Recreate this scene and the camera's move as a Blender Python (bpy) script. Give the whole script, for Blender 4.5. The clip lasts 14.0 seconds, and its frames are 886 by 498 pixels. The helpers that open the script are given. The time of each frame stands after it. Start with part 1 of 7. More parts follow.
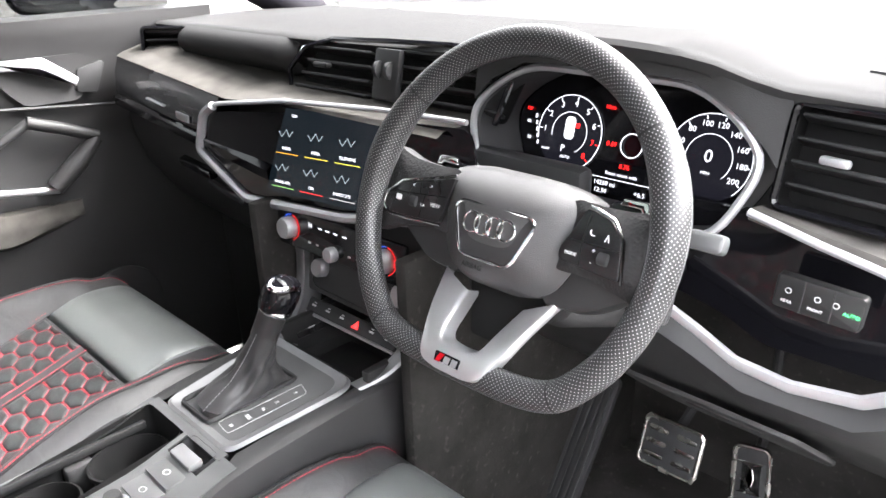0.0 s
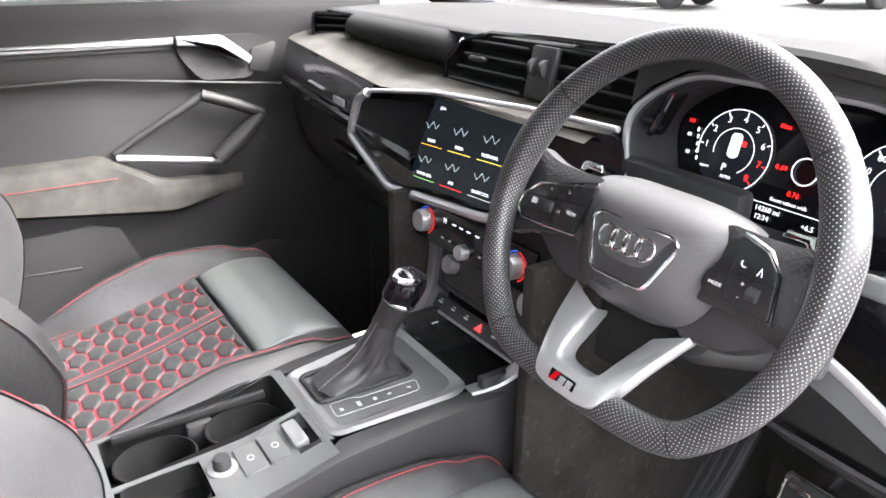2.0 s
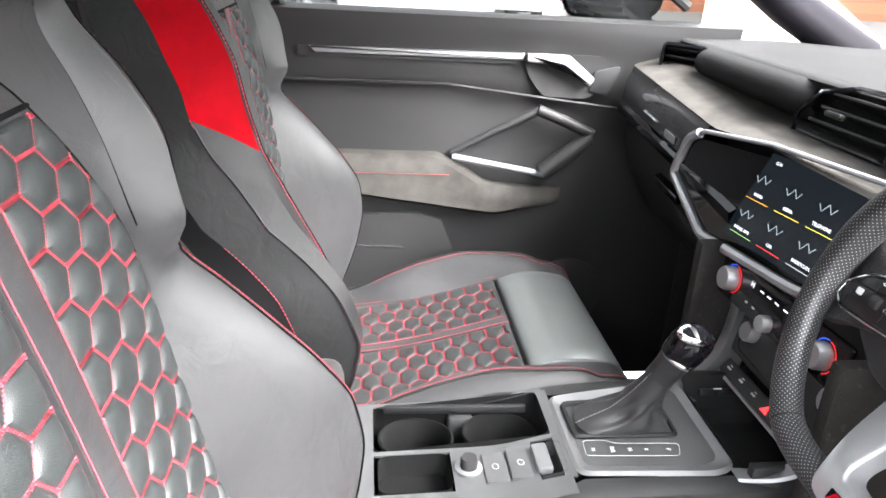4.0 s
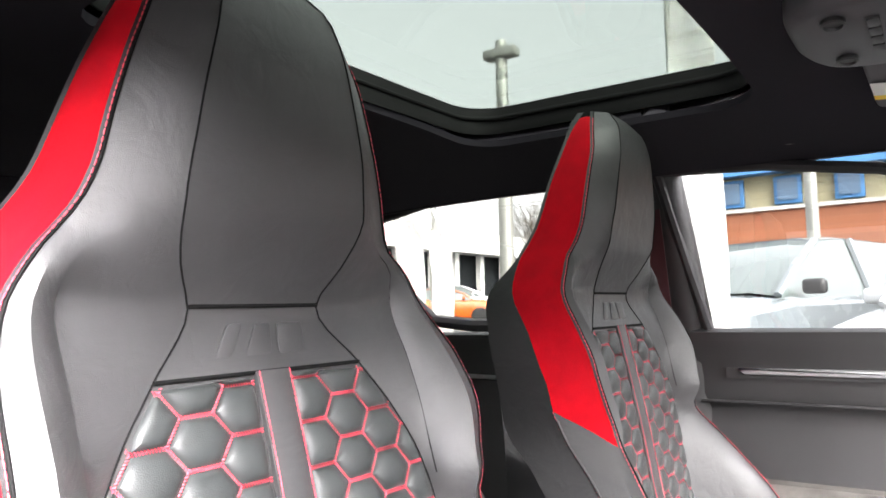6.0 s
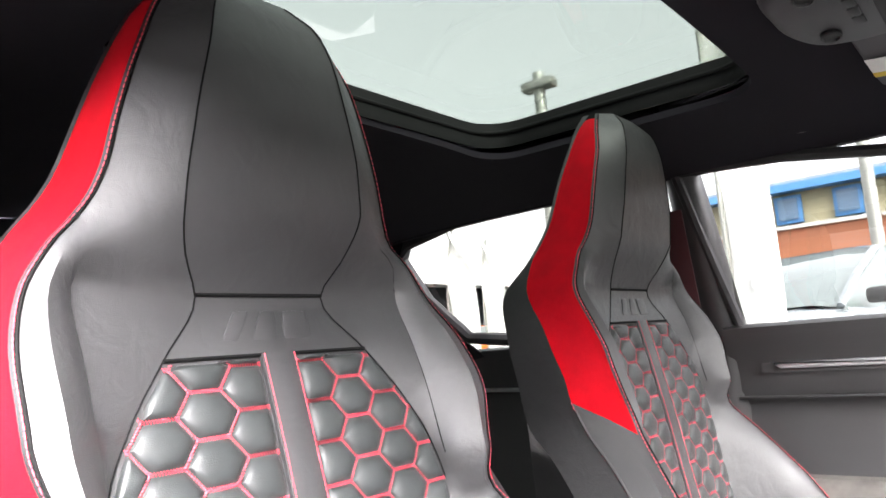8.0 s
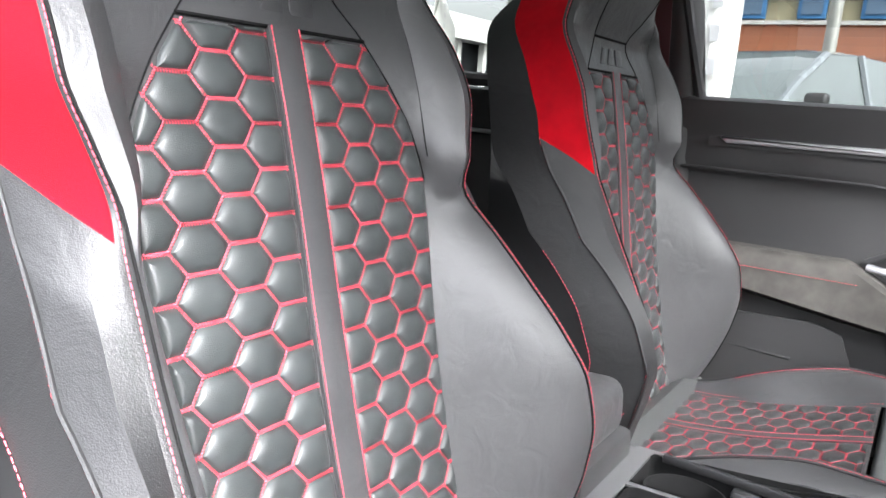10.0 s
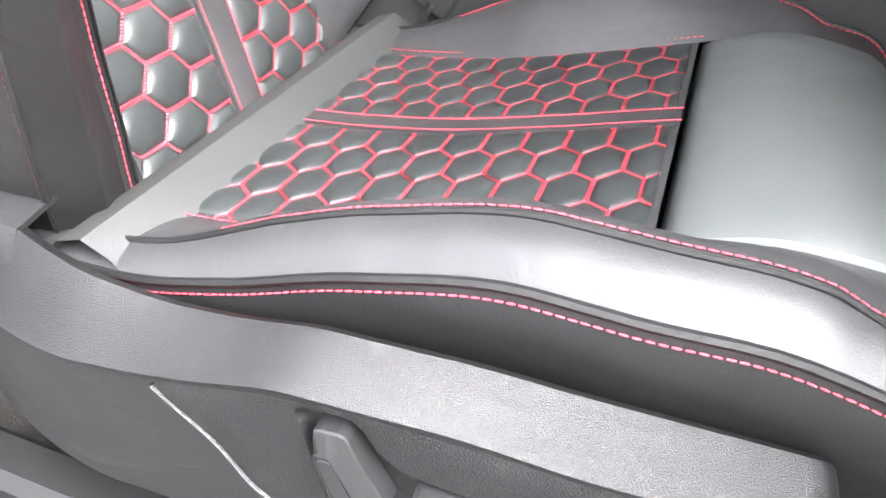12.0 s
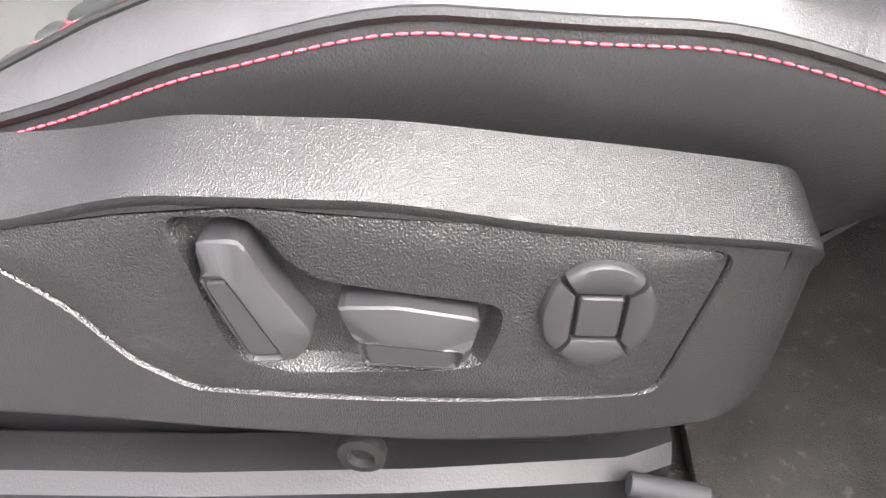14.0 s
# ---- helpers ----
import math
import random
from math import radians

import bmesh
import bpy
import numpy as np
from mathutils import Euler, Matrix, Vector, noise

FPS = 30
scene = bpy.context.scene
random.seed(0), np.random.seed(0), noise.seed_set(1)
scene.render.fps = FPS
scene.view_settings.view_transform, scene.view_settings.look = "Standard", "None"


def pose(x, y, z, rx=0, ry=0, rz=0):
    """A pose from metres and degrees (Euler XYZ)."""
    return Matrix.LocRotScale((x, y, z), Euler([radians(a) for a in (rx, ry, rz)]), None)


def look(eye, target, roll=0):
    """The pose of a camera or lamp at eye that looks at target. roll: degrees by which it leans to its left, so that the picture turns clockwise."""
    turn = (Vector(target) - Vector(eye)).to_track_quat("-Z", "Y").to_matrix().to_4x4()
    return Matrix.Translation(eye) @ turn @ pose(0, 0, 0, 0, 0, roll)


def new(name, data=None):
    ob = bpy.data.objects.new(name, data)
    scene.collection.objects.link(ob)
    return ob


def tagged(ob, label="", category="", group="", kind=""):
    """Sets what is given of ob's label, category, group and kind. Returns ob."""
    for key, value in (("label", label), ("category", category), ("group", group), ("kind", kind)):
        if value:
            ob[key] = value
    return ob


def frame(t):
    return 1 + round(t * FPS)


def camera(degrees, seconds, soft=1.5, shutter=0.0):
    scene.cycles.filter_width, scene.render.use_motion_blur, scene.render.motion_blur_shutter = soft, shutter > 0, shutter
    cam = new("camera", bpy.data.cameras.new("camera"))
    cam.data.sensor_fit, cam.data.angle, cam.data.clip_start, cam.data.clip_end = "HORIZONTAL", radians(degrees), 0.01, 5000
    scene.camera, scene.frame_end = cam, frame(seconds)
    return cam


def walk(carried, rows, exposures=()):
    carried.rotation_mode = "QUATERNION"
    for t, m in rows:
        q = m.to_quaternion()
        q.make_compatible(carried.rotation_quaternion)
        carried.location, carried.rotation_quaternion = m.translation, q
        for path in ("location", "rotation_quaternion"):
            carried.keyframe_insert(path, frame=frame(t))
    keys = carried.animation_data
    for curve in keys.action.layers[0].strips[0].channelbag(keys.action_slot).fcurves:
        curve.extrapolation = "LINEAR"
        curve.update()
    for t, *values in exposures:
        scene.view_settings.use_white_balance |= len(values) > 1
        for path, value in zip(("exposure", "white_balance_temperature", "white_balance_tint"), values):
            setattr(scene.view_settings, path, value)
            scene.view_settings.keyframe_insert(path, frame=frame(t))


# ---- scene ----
# The camera's way round the open driver's doorway of a parked car.
# x: to the car's right, y: forwards, z: up from the tarmac.
cam = camera(62.7, 14.0, soft=1.6)
PATH = [
    (0, (0.771, -0.13, 1.344), (-0.516, 1.18, 0.553), -1.6),
    (0.5, (0.766, -0.128, 1.342), (-0.557, 1.15, 0.556), -1.0),
    (1, (0.758, -0.118, 1.338), (-0.623, 1.1, 0.556), -0.5),
    (1.5, (0.754, -0.107, 1.333), (-0.702, 1.022, 0.555), 0.1),
    (2, (0.756, -0.094, 1.329), (-0.788, 0.912, 0.55), 0.6),
    (4.5, (0.754, -0.045, 1.349), (-1.128, -0.189, 0.689), 2.7),
    (5, (0.778, 0.031, 1.329), (-1.086, -0.547, 0.89), 1.7),
    (5.5, (0.777, 0.117, 1.318), (-0.976, -0.837, 1.191), 1.1),
    (6, (0.766, 0.164, 1.282), (-0.877, -0.965, 1.443), -1.3),
    (6.5, (0.751, 0.207, 1.261), (-0.822, -0.982, 1.595), -4.5),
    (7, (0.744, 0.243, 1.246), (-0.786, -0.984, 1.638), -6.4),
    (9.5, (0.804, 0.197, 1.204), (-0.811, -0.964, 0.993), 2.1),
    (10, (0.812, 0.195, 1.186), (-0.821, -0.886, 0.781), 4.3),
    (10.5, (0.829, 0.212, 1.146), (-0.795, -0.785, 0.538), 5.2),
    (11, (0.847, 0.228, 1.089), (-0.757, -0.664, 0.293), 5.6),
    (11.5, (0.847, 0.217, 0.988), (-0.717, -0.497, -0.035), 5.6),
    (12, (0.85, 0.225, 0.918), (-0.689, -0.272, -0.258), 4.0),
    (12.5, (0.848, 0.218, 0.869), (-0.683, -0.096, -0.379), 3.2),
    (13, (0.845, 0.215, 0.843), (-0.685, 0.014, -0.429), 2.7),
    (13.5, (0.849, 0.212, 0.825), (-0.703, 0.064, -0.427), 2.1),
    (14, (0.854, 0.211, 0.809), (-0.717, 0.082, -0.422), 1.7),
]
EXPOSURE = [(0.0, 5.2, 6500, 12), (2.0, 5.2, 6500, 12), (4.5, 5.05, 6400, 11), (5.5, 5.1, 6500, 13), (7.0, 5.4, 6600, 17), (9.5, 4.6, 6300, 11), (10.5, 4.35, 6200, 11), (11.5, 4.55, 6400, 13), (12.2, 4.6, 6400, 13), (13.0, 4.6, 6700, 16), (14.0, 4.65, 6700, 16)]
walk(cam, [(t, look(eye, target, roll)) for t, eye, target, roll in PATH], EXPOSURE)

# ---- daylight: an overcast sky with a soft sun behind the cloud ----
world = bpy.data.worlds.new("overcast")
scene.world = world
world.use_nodes = True
wn, wl = world.node_tree.nodes, world.node_tree.links
wn.clear()
sky = wn.new("ShaderNodeTexSky")
sky.sky_type = "NISHITA"
sky.sun_disc = False
sky.sun_elevation, sky.sun_rotation = radians(43), radians(22)
sky.air_density, sky.dust_density, sky.ozone_density = 1.0, 4.0, 1.0
grey = wn.new("ShaderNodeHueSaturation")
grey.inputs["Saturation"].default_value = 0.12
wbg, wout = wn.new("ShaderNodeBackground"), wn.new("ShaderNodeOutputWorld")
wbg.inputs["Strength"].default_value = 0.175
# an overcast sky is brighter overhead than at the horizon
wtc, wsep, wmap, wmul = wn.new("ShaderNodeTexCoord"), wn.new("ShaderNodeSeparateXYZ"), wn.new("ShaderNodeMapRange"), wn.new("ShaderNodeMix")
wmul.data_type, wmul.blend_type = "RGBA", "MULTIPLY"
wmul.inputs["Factor"].default_value = 1.0
wmap.inputs["To Min"].default_value, wmap.inputs["To Max"].default_value = 0.62, 1.5
wl.new(wtc.outputs["Generated"], wsep.inputs[0])
wl.new(wsep.outputs["Z"], wmap.inputs["Value"])
wl.new(sky.outputs[0], grey.inputs["Color"])
wl.new(grey.outputs[0], wmul.inputs[6])
wl.new(wmap.outputs[0], wmul.inputs[7])
wl.new(wmul.outputs[2], wbg.inputs["Color"])
wl.new(wbg.outputs[0], wout.inputs["Surface"])
sun = new("sun", bpy.data.lights.new("sun", "SUN"))
sun.data.energy, sun.data.angle, sun.data.color = 1.05, radians(60), (1.0, 0.98, 0.96)
sun.matrix_world = look((2.0, 5.0, 5.0), (0, 0, 0))


# ---- materials ----
def material(name, colour, rough=0.5, metal=0.0, grain=0.0, size=300.0, cells=False, vary=0.15, patch=6.0, spec=0.5, coat=0.0, sheen=0.0, dirt=0.0, stretch=(1, 1, 1), dist=0.001, crease=0.0):
    """A principled material with colour drift, roughness drift and fine relief at real size."""
    m = bpy.data.materials.new(name)
    m.use_nodes = True
    n, l = m.node_tree.nodes, m.node_tree.links
    b = n["Principled BSDF"]
    b.inputs["Base Color"].default_value = (*colour, 1)
    b.inputs["Roughness"].default_value = rough
    b.inputs["Metallic"].default_value = metal
    b.inputs["Specular IOR Level"].default_value = spec
    b.inputs["Coat Weight"].default_value = coat
    b.inputs["Coat Roughness"].default_value = 0.05 if rough < 0.3 else 0.28
    b.inputs["Sheen Weight"].default_value = sheen
    tc = n.new("ShaderNodeTexCoord")
    mp = n.new("ShaderNodeMapping")
    mp.inputs["Scale"].default_value = stretch
    l.new(tc.outputs["Object"], mp.inputs["Vector"])
    if vary or dirt:
        big = n.new("ShaderNodeTexNoise")
        big.inputs["Scale"].default_value, big.inputs["Detail"].default_value = patch, 5
        l.new(mp.outputs[0], big.inputs["Vector"])
        ramp = n.new("ShaderNodeMapRange")
        ramp.inputs["From Min"].default_value, ramp.inputs["From Max"].default_value = 0.3, 0.7
        ramp.inputs["To Min"].default_value, ramp.inputs["To Max"].default_value = 1 - vary, 1 + vary
        l.new(big.outputs["Fac"], ramp.inputs["Value"])
        mul = n.new("ShaderNodeMix")
        mul.data_type, mul.blend_type = "RGBA", "MULTIPLY"
        mul.inputs["Factor"].default_value = 1
        mul.inputs[6].default_value = (*colour, 1)
        l.new(ramp.outputs[0], mul.inputs[7])
        last = mul.outputs[2]
        if dirt:
            fine = n.new("ShaderNodeTexNoise")
            fine.inputs["Scale"].default_value, fine.inputs["Detail"].default_value = 90, 8
            l.new(mp.outputs[0], fine.inputs["Vector"])
            cut = n.new("ShaderNodeMapRange")
            cut.inputs["From Min"].default_value, cut.inputs["From Max"].default_value = 0.6, 0.78
            cut.inputs["To Max"].default_value = dirt
            l.new(fine.outputs["Fac"], cut.inputs["Value"])
            dm = n.new("ShaderNodeMix")
            dm.data_type = "RGBA"
            dm.inputs[7].default_value = (0.35, 0.32, 0.29, 1)
            l.new(cut.outputs[0], dm.inputs["Factor"])
            l.new(last, dm.inputs[6])
            last = dm.outputs[2]
        l.new(last, b.inputs["Base Color"])
        rr = n.new("ShaderNodeMapRange")
        rr.inputs["From Min"].default_value, rr.inputs["From Max"].default_value = 0.25, 0.75
        rr.inputs["To Min"].default_value, rr.inputs["To Max"].default_value = max(0.02, rough - 0.08), min(1, rough + 0.08)
        l.new(big.outputs["Fac"], rr.inputs["Value"])
        if rough > 0.1:
            l.new(rr.outputs[0], b.inputs["Roughness"])
    if grain:
        t = n.new("ShaderNodeTexVoronoi" if cells else "ShaderNodeTexNoise")
        t.inputs["Scale"].default_value = size
        l.new(mp.outputs[0], t.inputs["Vector"])
        if not cells:
            t.inputs["Detail"].default_value = 4
        bump = n.new("ShaderNodeBump")
        bump.inputs["Strength"].default_value, bump.inputs["Distance"].default_value = grain, dist
        l.new(t.outputs["Distance" if cells else "Fac"], bump.inputs["Height"])
        l.new(bump.outputs[0], b.inputs["Normal"])
        if crease:
            w = n.new("ShaderNodeTexNoise")
            w.inputs["Scale"].default_value, w.inputs["Detail"].default_value, w.inputs["Distortion"].default_value = 26, 5, 1.2
            l.new(mp.outputs[0], w.inputs["Vector"])
            soft = n.new("ShaderNodeBump")
            soft.inputs["Strength"].default_value, soft.inputs["Distance"].default_value = crease, 0.006
            l.new(w.outputs["Fac"], soft.inputs["Height"])
            l.new(soft.outputs[0], bump.inputs["Normal"])
    return m


def glow(name, colour, strength):
    m = bpy.data.materials.new(name)
    m.use_nodes = True
    b = m.node_tree.nodes["Principled BSDF"]
    b.inputs["Base Color"].default_value = (*[c * 0.2 for c in colour], 1)
    b.inputs["Emission Color"].default_value = (*colour, 1)
    b.inputs["Emission Strength"].default_value = strength * 2
    b.inputs["Roughness"].default_value = 0.2
    return m


def clear_glass(name, tint, rough=0.0):
    """Thin glazing: mostly see-through, with a surface reflection."""
    m = bpy.data.materials.new(name)
    m.use_nodes = True
    n, l = m.node_tree.nodes, m.node_tree.links
    n.clear()
    out, mix, tr, gl = (n.new("ShaderNode" + k) for k in ("OutputMaterial", "MixShader", "BsdfTransparent", "BsdfGlossy"))
    tr.inputs["Color"].default_value = (*tint, 1)
    gl.inputs["Roughness"].default_value = rough
    mix.inputs[0].default_value = 0.06
    l.new(tr.outputs[0], mix.inputs[1])
    l.new(gl.outputs[0], mix.inputs[2])
    l.new(mix.outputs[0], out.inputs["Surface"])
    return m


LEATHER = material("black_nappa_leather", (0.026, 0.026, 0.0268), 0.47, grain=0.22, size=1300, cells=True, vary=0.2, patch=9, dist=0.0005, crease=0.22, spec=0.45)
# Darker copy of the nappa leather, with the side faces' shade in its colour.
LEATHER_SHADED = material("black_leather_shaded", (0.0075, 0.0075, 0.0078), 0.52, grain=0.3, size=900, cells=True, vary=0.2, dist=0.0005, crease=0.2, spec=0.32)
PAD = material("quilted_leather", (0.020, 0.0225, 0.0225), 0.44, grain=0.3, size=1100, cells=True, vary=0.2, patch=14, dist=0.0005, spec=0.38)
RED_SUEDE = material("red_suede", (0.24, 0.0015, 0.0050), 0.95, grain=0.3, size=1500, vary=0.12, patch=30, spec=0.08)
THREAD = material("red_thread", (0.42, 0.030, 0.050), 0.7, vary=0.15, patch=200)
DARK_THREAD = material("grey_thread", (0.2, 0.2, 0.2), 0.6, vary=0.1, patch=200)
PLASTIC = material("grained_grey_plastic", (0.0065, 0.0065, 0.0068), 0.4, grain=1.0, size=1600, cells=True, vary=0.15, dirt=0.03, dist=0.0003, spec=0.45)
SMOOTH = material("soft_touch_black_plastic", (0.019, 0.019, 0.0195), 0.46, grain=0.12, size=1200, vary=0.12, spec=0.4)
BUTTON = material("charcoal_button_plastic", (0.010, 0.010, 0.0105), 0.5, grain=0.1, size=1500, vary=0.1, spec=0.35)
DASH = material("dark_grey_dash_skin", (0.027, 0.027, 0.0273), 0.85, grain=0.5, size=800, cells=True, vary=0.1, dist=0.0004, spec=0.06)
DOORSKIN = material("door_skin", (0.013, 0.0127, 0.013), 0.48, grain=0.4, size=800, cells=True, vary=0.12, dist=0.0003)
SUEDE = material("grey_suede", (0.054, 0.051, 0.047), 0.95, grain=0.5, size=900, vary=0.25, patch=25, spec=0.1)
GLOSS = material("piano_black", (0.004, 0.004, 0.005), 0.07, vary=0, spec=0.35)
CHROME = material("bright_chrome", (0.85, 0.85, 0.86), 0.08, 1.0, vary=0)
ALU = material("brushed_aluminium", (0.38, 0.38, 0.39), 0.34, 0.7, grain=0.1, size=500, vary=0.06, patch=40, stretch=(0.1, 1, 1))
STEEL = material("stainless_pedal", (0.55, 0.53, 0.50), 0.25, 1.0, grain=0.1, size=600, vary=0.1, patch=40)
RUBBER = material("black_rubber", (0.014, 0.014, 0.015), 0.75, grain=0.2, size=500, vary=0.1)
CARPET = material("charcoal_carpet", (0.030, 0.0285, 0.027), 0.98, grain=1.0, size=700, vary=0.35, patch=14, spec=0.1, dirt=0.12, dist=0.003)
HEADLINER = material("black_headliner", (0.011, 0.0098, 0.013), 0.95, grain=0.3, size=900, vary=0.15, spec=0.15)
CARBON = material("dark_inlay", (0.03, 0.03, 0.032), 0.25, grain=0.5, size=420, vary=0.05, coat=0.6, stretch=(0.35, 1, 1.6))
WHITE = glow("backlit_white", (0.9, 0.92, 1.0), 0.028)
RED_LED = glow("backlit_red", (1.0, 0.02, 0.02), 0.045)
SEAM_DARK = material("sunk_seam", (0.003, 0.003, 0.003), 0.85, vary=0.1, spec=0.1)
LIP = material("matt_black_lip", (0.003, 0.003, 0.003), 0.8, vary=0.1, spec=0.2)
# Same black leather, paled: the window's sheen is put into the base colour.
THIGH_SHEEN = material("thigh_leather_with_sheen", (0.075, 0.081, 0.079), 0.36, grain=0.2, size=1100, cells=True, vary=0.04, patch=14, spec=1.0, dist=0.0004, crease=0.06, coat=0.0)
SATIN = material("satin_grey_trim", (0.20, 0.20, 0.205), 0.38, 0.6, grain=0.08, size=900, vary=0.08, patch=20)
TRIM2 = material("dark_satin_trim", (0.085, 0.086, 0.087), 0.38, 0.3, grain=0.1, size=900, vary=0.08, patch=20)
PRINT = material("white_print", (0.60, 0.60, 0.60), 0.5, vary=0)
GLASS = clear_glass("window_glass", (0.105, 0.11, 0.107))
PRIVACY = clear_glass("rear_glass", (0.082, 0.086, 0.081))
WSGLASS = clear_glass("windscreen_glass", (0.2, 0.206, 0.203))
ROOFGLASS = clear_glass("sunroof_glass", (0.195, 0.210, 0.197))


# ---- building blocks ----
def part(name, bm, mat, parent=None, label="", smooth=True, recalc=True):
    """Link a bmesh as one mesh object, under a thing or a part."""
    if recalc:
        bmesh.ops.recalc_face_normals(bm, faces=bm.faces)
    me = bpy.data.meshes.new(name)
    bm.to_mesh(me)
    bm.free()
    for m in mat if isinstance(mat, (list, tuple)) else [mat]:
        me.materials.append(m)
    if smooth:
        me.polygons.foreach_set("use_smooth", [True] * len(me.polygons))
        me.set_sharp_from_angle(angle=radians(40))
    ob = new(name, me)
    if parent is not None:
        ob.parent = parent
    if label:
        ob["label"] = label
    return ob


def thing(name, label, category, group="", kind="", at=(0, 0, 0)):
    ob = new(name)
    ob.empty_display_size = 0.05
    ob.location = at
    return tagged(ob, label, category, group, kind)


def grid(rows, close=False, bm=None, thick=0.0):
    """A sheet of quads through rows of points."""
    bm = bm or bmesh.new()
    vs = [[bm.verts.new(p) for p in r] for r in rows]
    nc = len(rows[0])
    for a, b in zip(vs, vs[1:]):
        for j in range(nc if close else nc - 1):
            k = (j + 1) % nc
            try:
                bm.faces.new((a[j], a[k], b[k], b[j]))
            except ValueError:
                pass
    if thick:
        bmesh.ops.recalc_face_normals(bm, faces=bm.faces)
        bmesh.ops.solidify(bm, geom=bm.faces[:], thickness=thick)
    return bm


def spline(pts, n, closed=False):
    """n points along a smooth curve through pts (any dimension)."""
    P = np.array(pts, float)
    m = len(P)
    out = []
    spans = m if closed else m - 1
    for i in range(n):
        s = i * spans / (n if closed else n - 1)
        k = min(int(s), spans - 1)
        u = s - k
        if closed:
            p0, p1, p2, p3 = (P[(k + d) % m] for d in (-1, 0, 1, 2))
        else:
            p1, p2 = P[k], P[k + 1]
            p0 = P[k - 1] if k > 0 else 2 * p1 - p2
            p3 = P[k + 2] if k + 2 < m else 2 * p2 - p1
        out.append(0.5 * (2 * p1 + (p2 - p0) * u + (2 * p0 - 5 * p1 + 4 * p2 - p3) * u * u + (3 * p1 - p0 - 3 * p2 + p3) * u ** 3))
    return np.array(out)


READ = {}


def table(rows, x):
    """Smooth reading of a table of rows (key, values...) at x."""
    key = (id(rows), round(x, 5))
    if key not in READ:
        READ[key] = table_at(np.array(rows, float), x)
    return READ[key]


def table_at(R, x):
    x = min(max(x, R[0, 0]), R[-1, 0])
    k = min(int(np.searchsorted(R[:, 0], x, side="right")) - 1, len(R) - 2)
    u = (x - R[k, 0]) / (R[k + 1, 0] - R[k, 0])
    h = R[k + 1, 0] - R[k, 0]
    def slope(i):
        if i == 0:
            return (R[1, 1:] - R[0, 1:]) / (R[1, 0] - R[0, 0])
        if i == len(R) - 1:
            return (R[-1, 1:] - R[-2, 1:]) / (R[-1, 0] - R[-2, 0])
        a = (R[i, 1:] - R[i - 1, 1:]) / (R[i, 0] - R[i - 1, 0])
        b = (R[i + 1, 1:] - R[i, 1:]) / (R[i + 1, 0] - R[i, 0])
        return np.where(a * b > 0, 2 * a * b / np.where(a + b == 0, 1, a + b), 0)
    a, b = R[k, 1:], R[k + 1, 1:]
    m0, m1 = slope(k) * h, slope(k + 1) * h
    return (2 * u ** 3 - 3 * u * u + 1) * a + (u ** 3 - 2 * u * u + u) * m0 + (3 * u * u - 2 * u ** 3) * b + (u ** 3 - u * u) * m1


def tube(pts, radius, seg=8, bm=None, closed=False, flat=1.0):
    """A round bar along points; radius may be one number or one per point."""
    bm = bm or bmesh.new()
    P = [Vector(p) for p in pts]
    n = len(P)
    up = None
    rings = []
    for i, p in enumerate(P):
        if closed:
            d = P[(i + 1) % n] - P[i - 1]
        else:
            d = P[min(i + 1, n - 1)] - P[max(i - 1, 0)]
        d.normalize()
        if up is None:
            up = Vector((0, 0, 1)) if abs(d.z) < 0.9 else Vector((1, 0, 0))
        side = d.cross(up).normalized()
        up = side.cross(d).normalized()
        r = radius[i] if hasattr(radius, "__len__") else radius
        rings.append([p + (side * math.cos(a) + up * math.sin(a) * flat) * r for a in (2 * math.pi * k / seg for k in range(seg))])
    if closed:
        rings.append(rings[0])
    grid(rings, close=True, bm=bm)
    if closed:
        bmesh.ops.remove_doubles(bm, verts=bm.verts, dist=1e-6)
    else:
        for ring in (rings[0], rings[-1]):
            c = sum(ring, Vector()) / seg
            vs = [bm.verts.new(q) for q in ring]
            bm.faces.new(vs)
    return bm


def slab(outline, m, depth, bevel=0.0, bm=None, seg=2):
    """A plate: a closed outline (u, v) in the plane of pose m, raised by depth along its normal, with rounded front edges."""
    bm = bm or bmesh.new()
    mine = bmesh.new()
    vs = [mine.verts.new((u, v, 0)) for u, v in outline]
    f = mine.faces.new(vs)
    r = bmesh.ops.extrude_face_region(mine, geom=[f])
    top = [e for e in r["geom"] if isinstance(e, bmesh.types.BMVert)]
    bmesh.ops.translate(mine, verts=top, vec=(0, 0, depth))
    if bevel:
        tops = set(top)
        edges = [e for e in mine.edges if e.verts[0] in tops and e.verts[1] in tops]
        bmesh.ops.bevel(mine, geom=edges, offset=bevel, segments=seg, affect="EDGES", profile=0.5)
    bmesh.ops.transform(mine, matrix=m, verts=mine.verts)
    return join(bm, mine)


def join(bm, other):
    me = bpy.data.meshes.new("tmp")
    other.to_mesh(me)
    other.free()
    bm.from_mesh(me)
    bpy.data.meshes.remove(me)
    return bm


def box(sx, sy, sz, m=None, bevel=0.0, bm=None, seg=2):
    """A box with its base centre at the pose m."""
    mine = bmesh.new()
    bmesh.ops.create_cube(mine, size=1)
    bmesh.ops.transform(mine, matrix=Matrix.Translation((0, 0, sz / 2)) @ Matrix.Diagonal((sx, sy, sz, 1)), verts=mine.verts)
    if bevel:
        bmesh.ops.bevel(mine, geom=mine.edges[:], offset=bevel, segments=seg, affect="EDGES", profile=0.5)
    if m is not None:
        bmesh.ops.transform(mine, matrix=m, verts=mine.verts)
    return join(bm, mine) if bm else mine


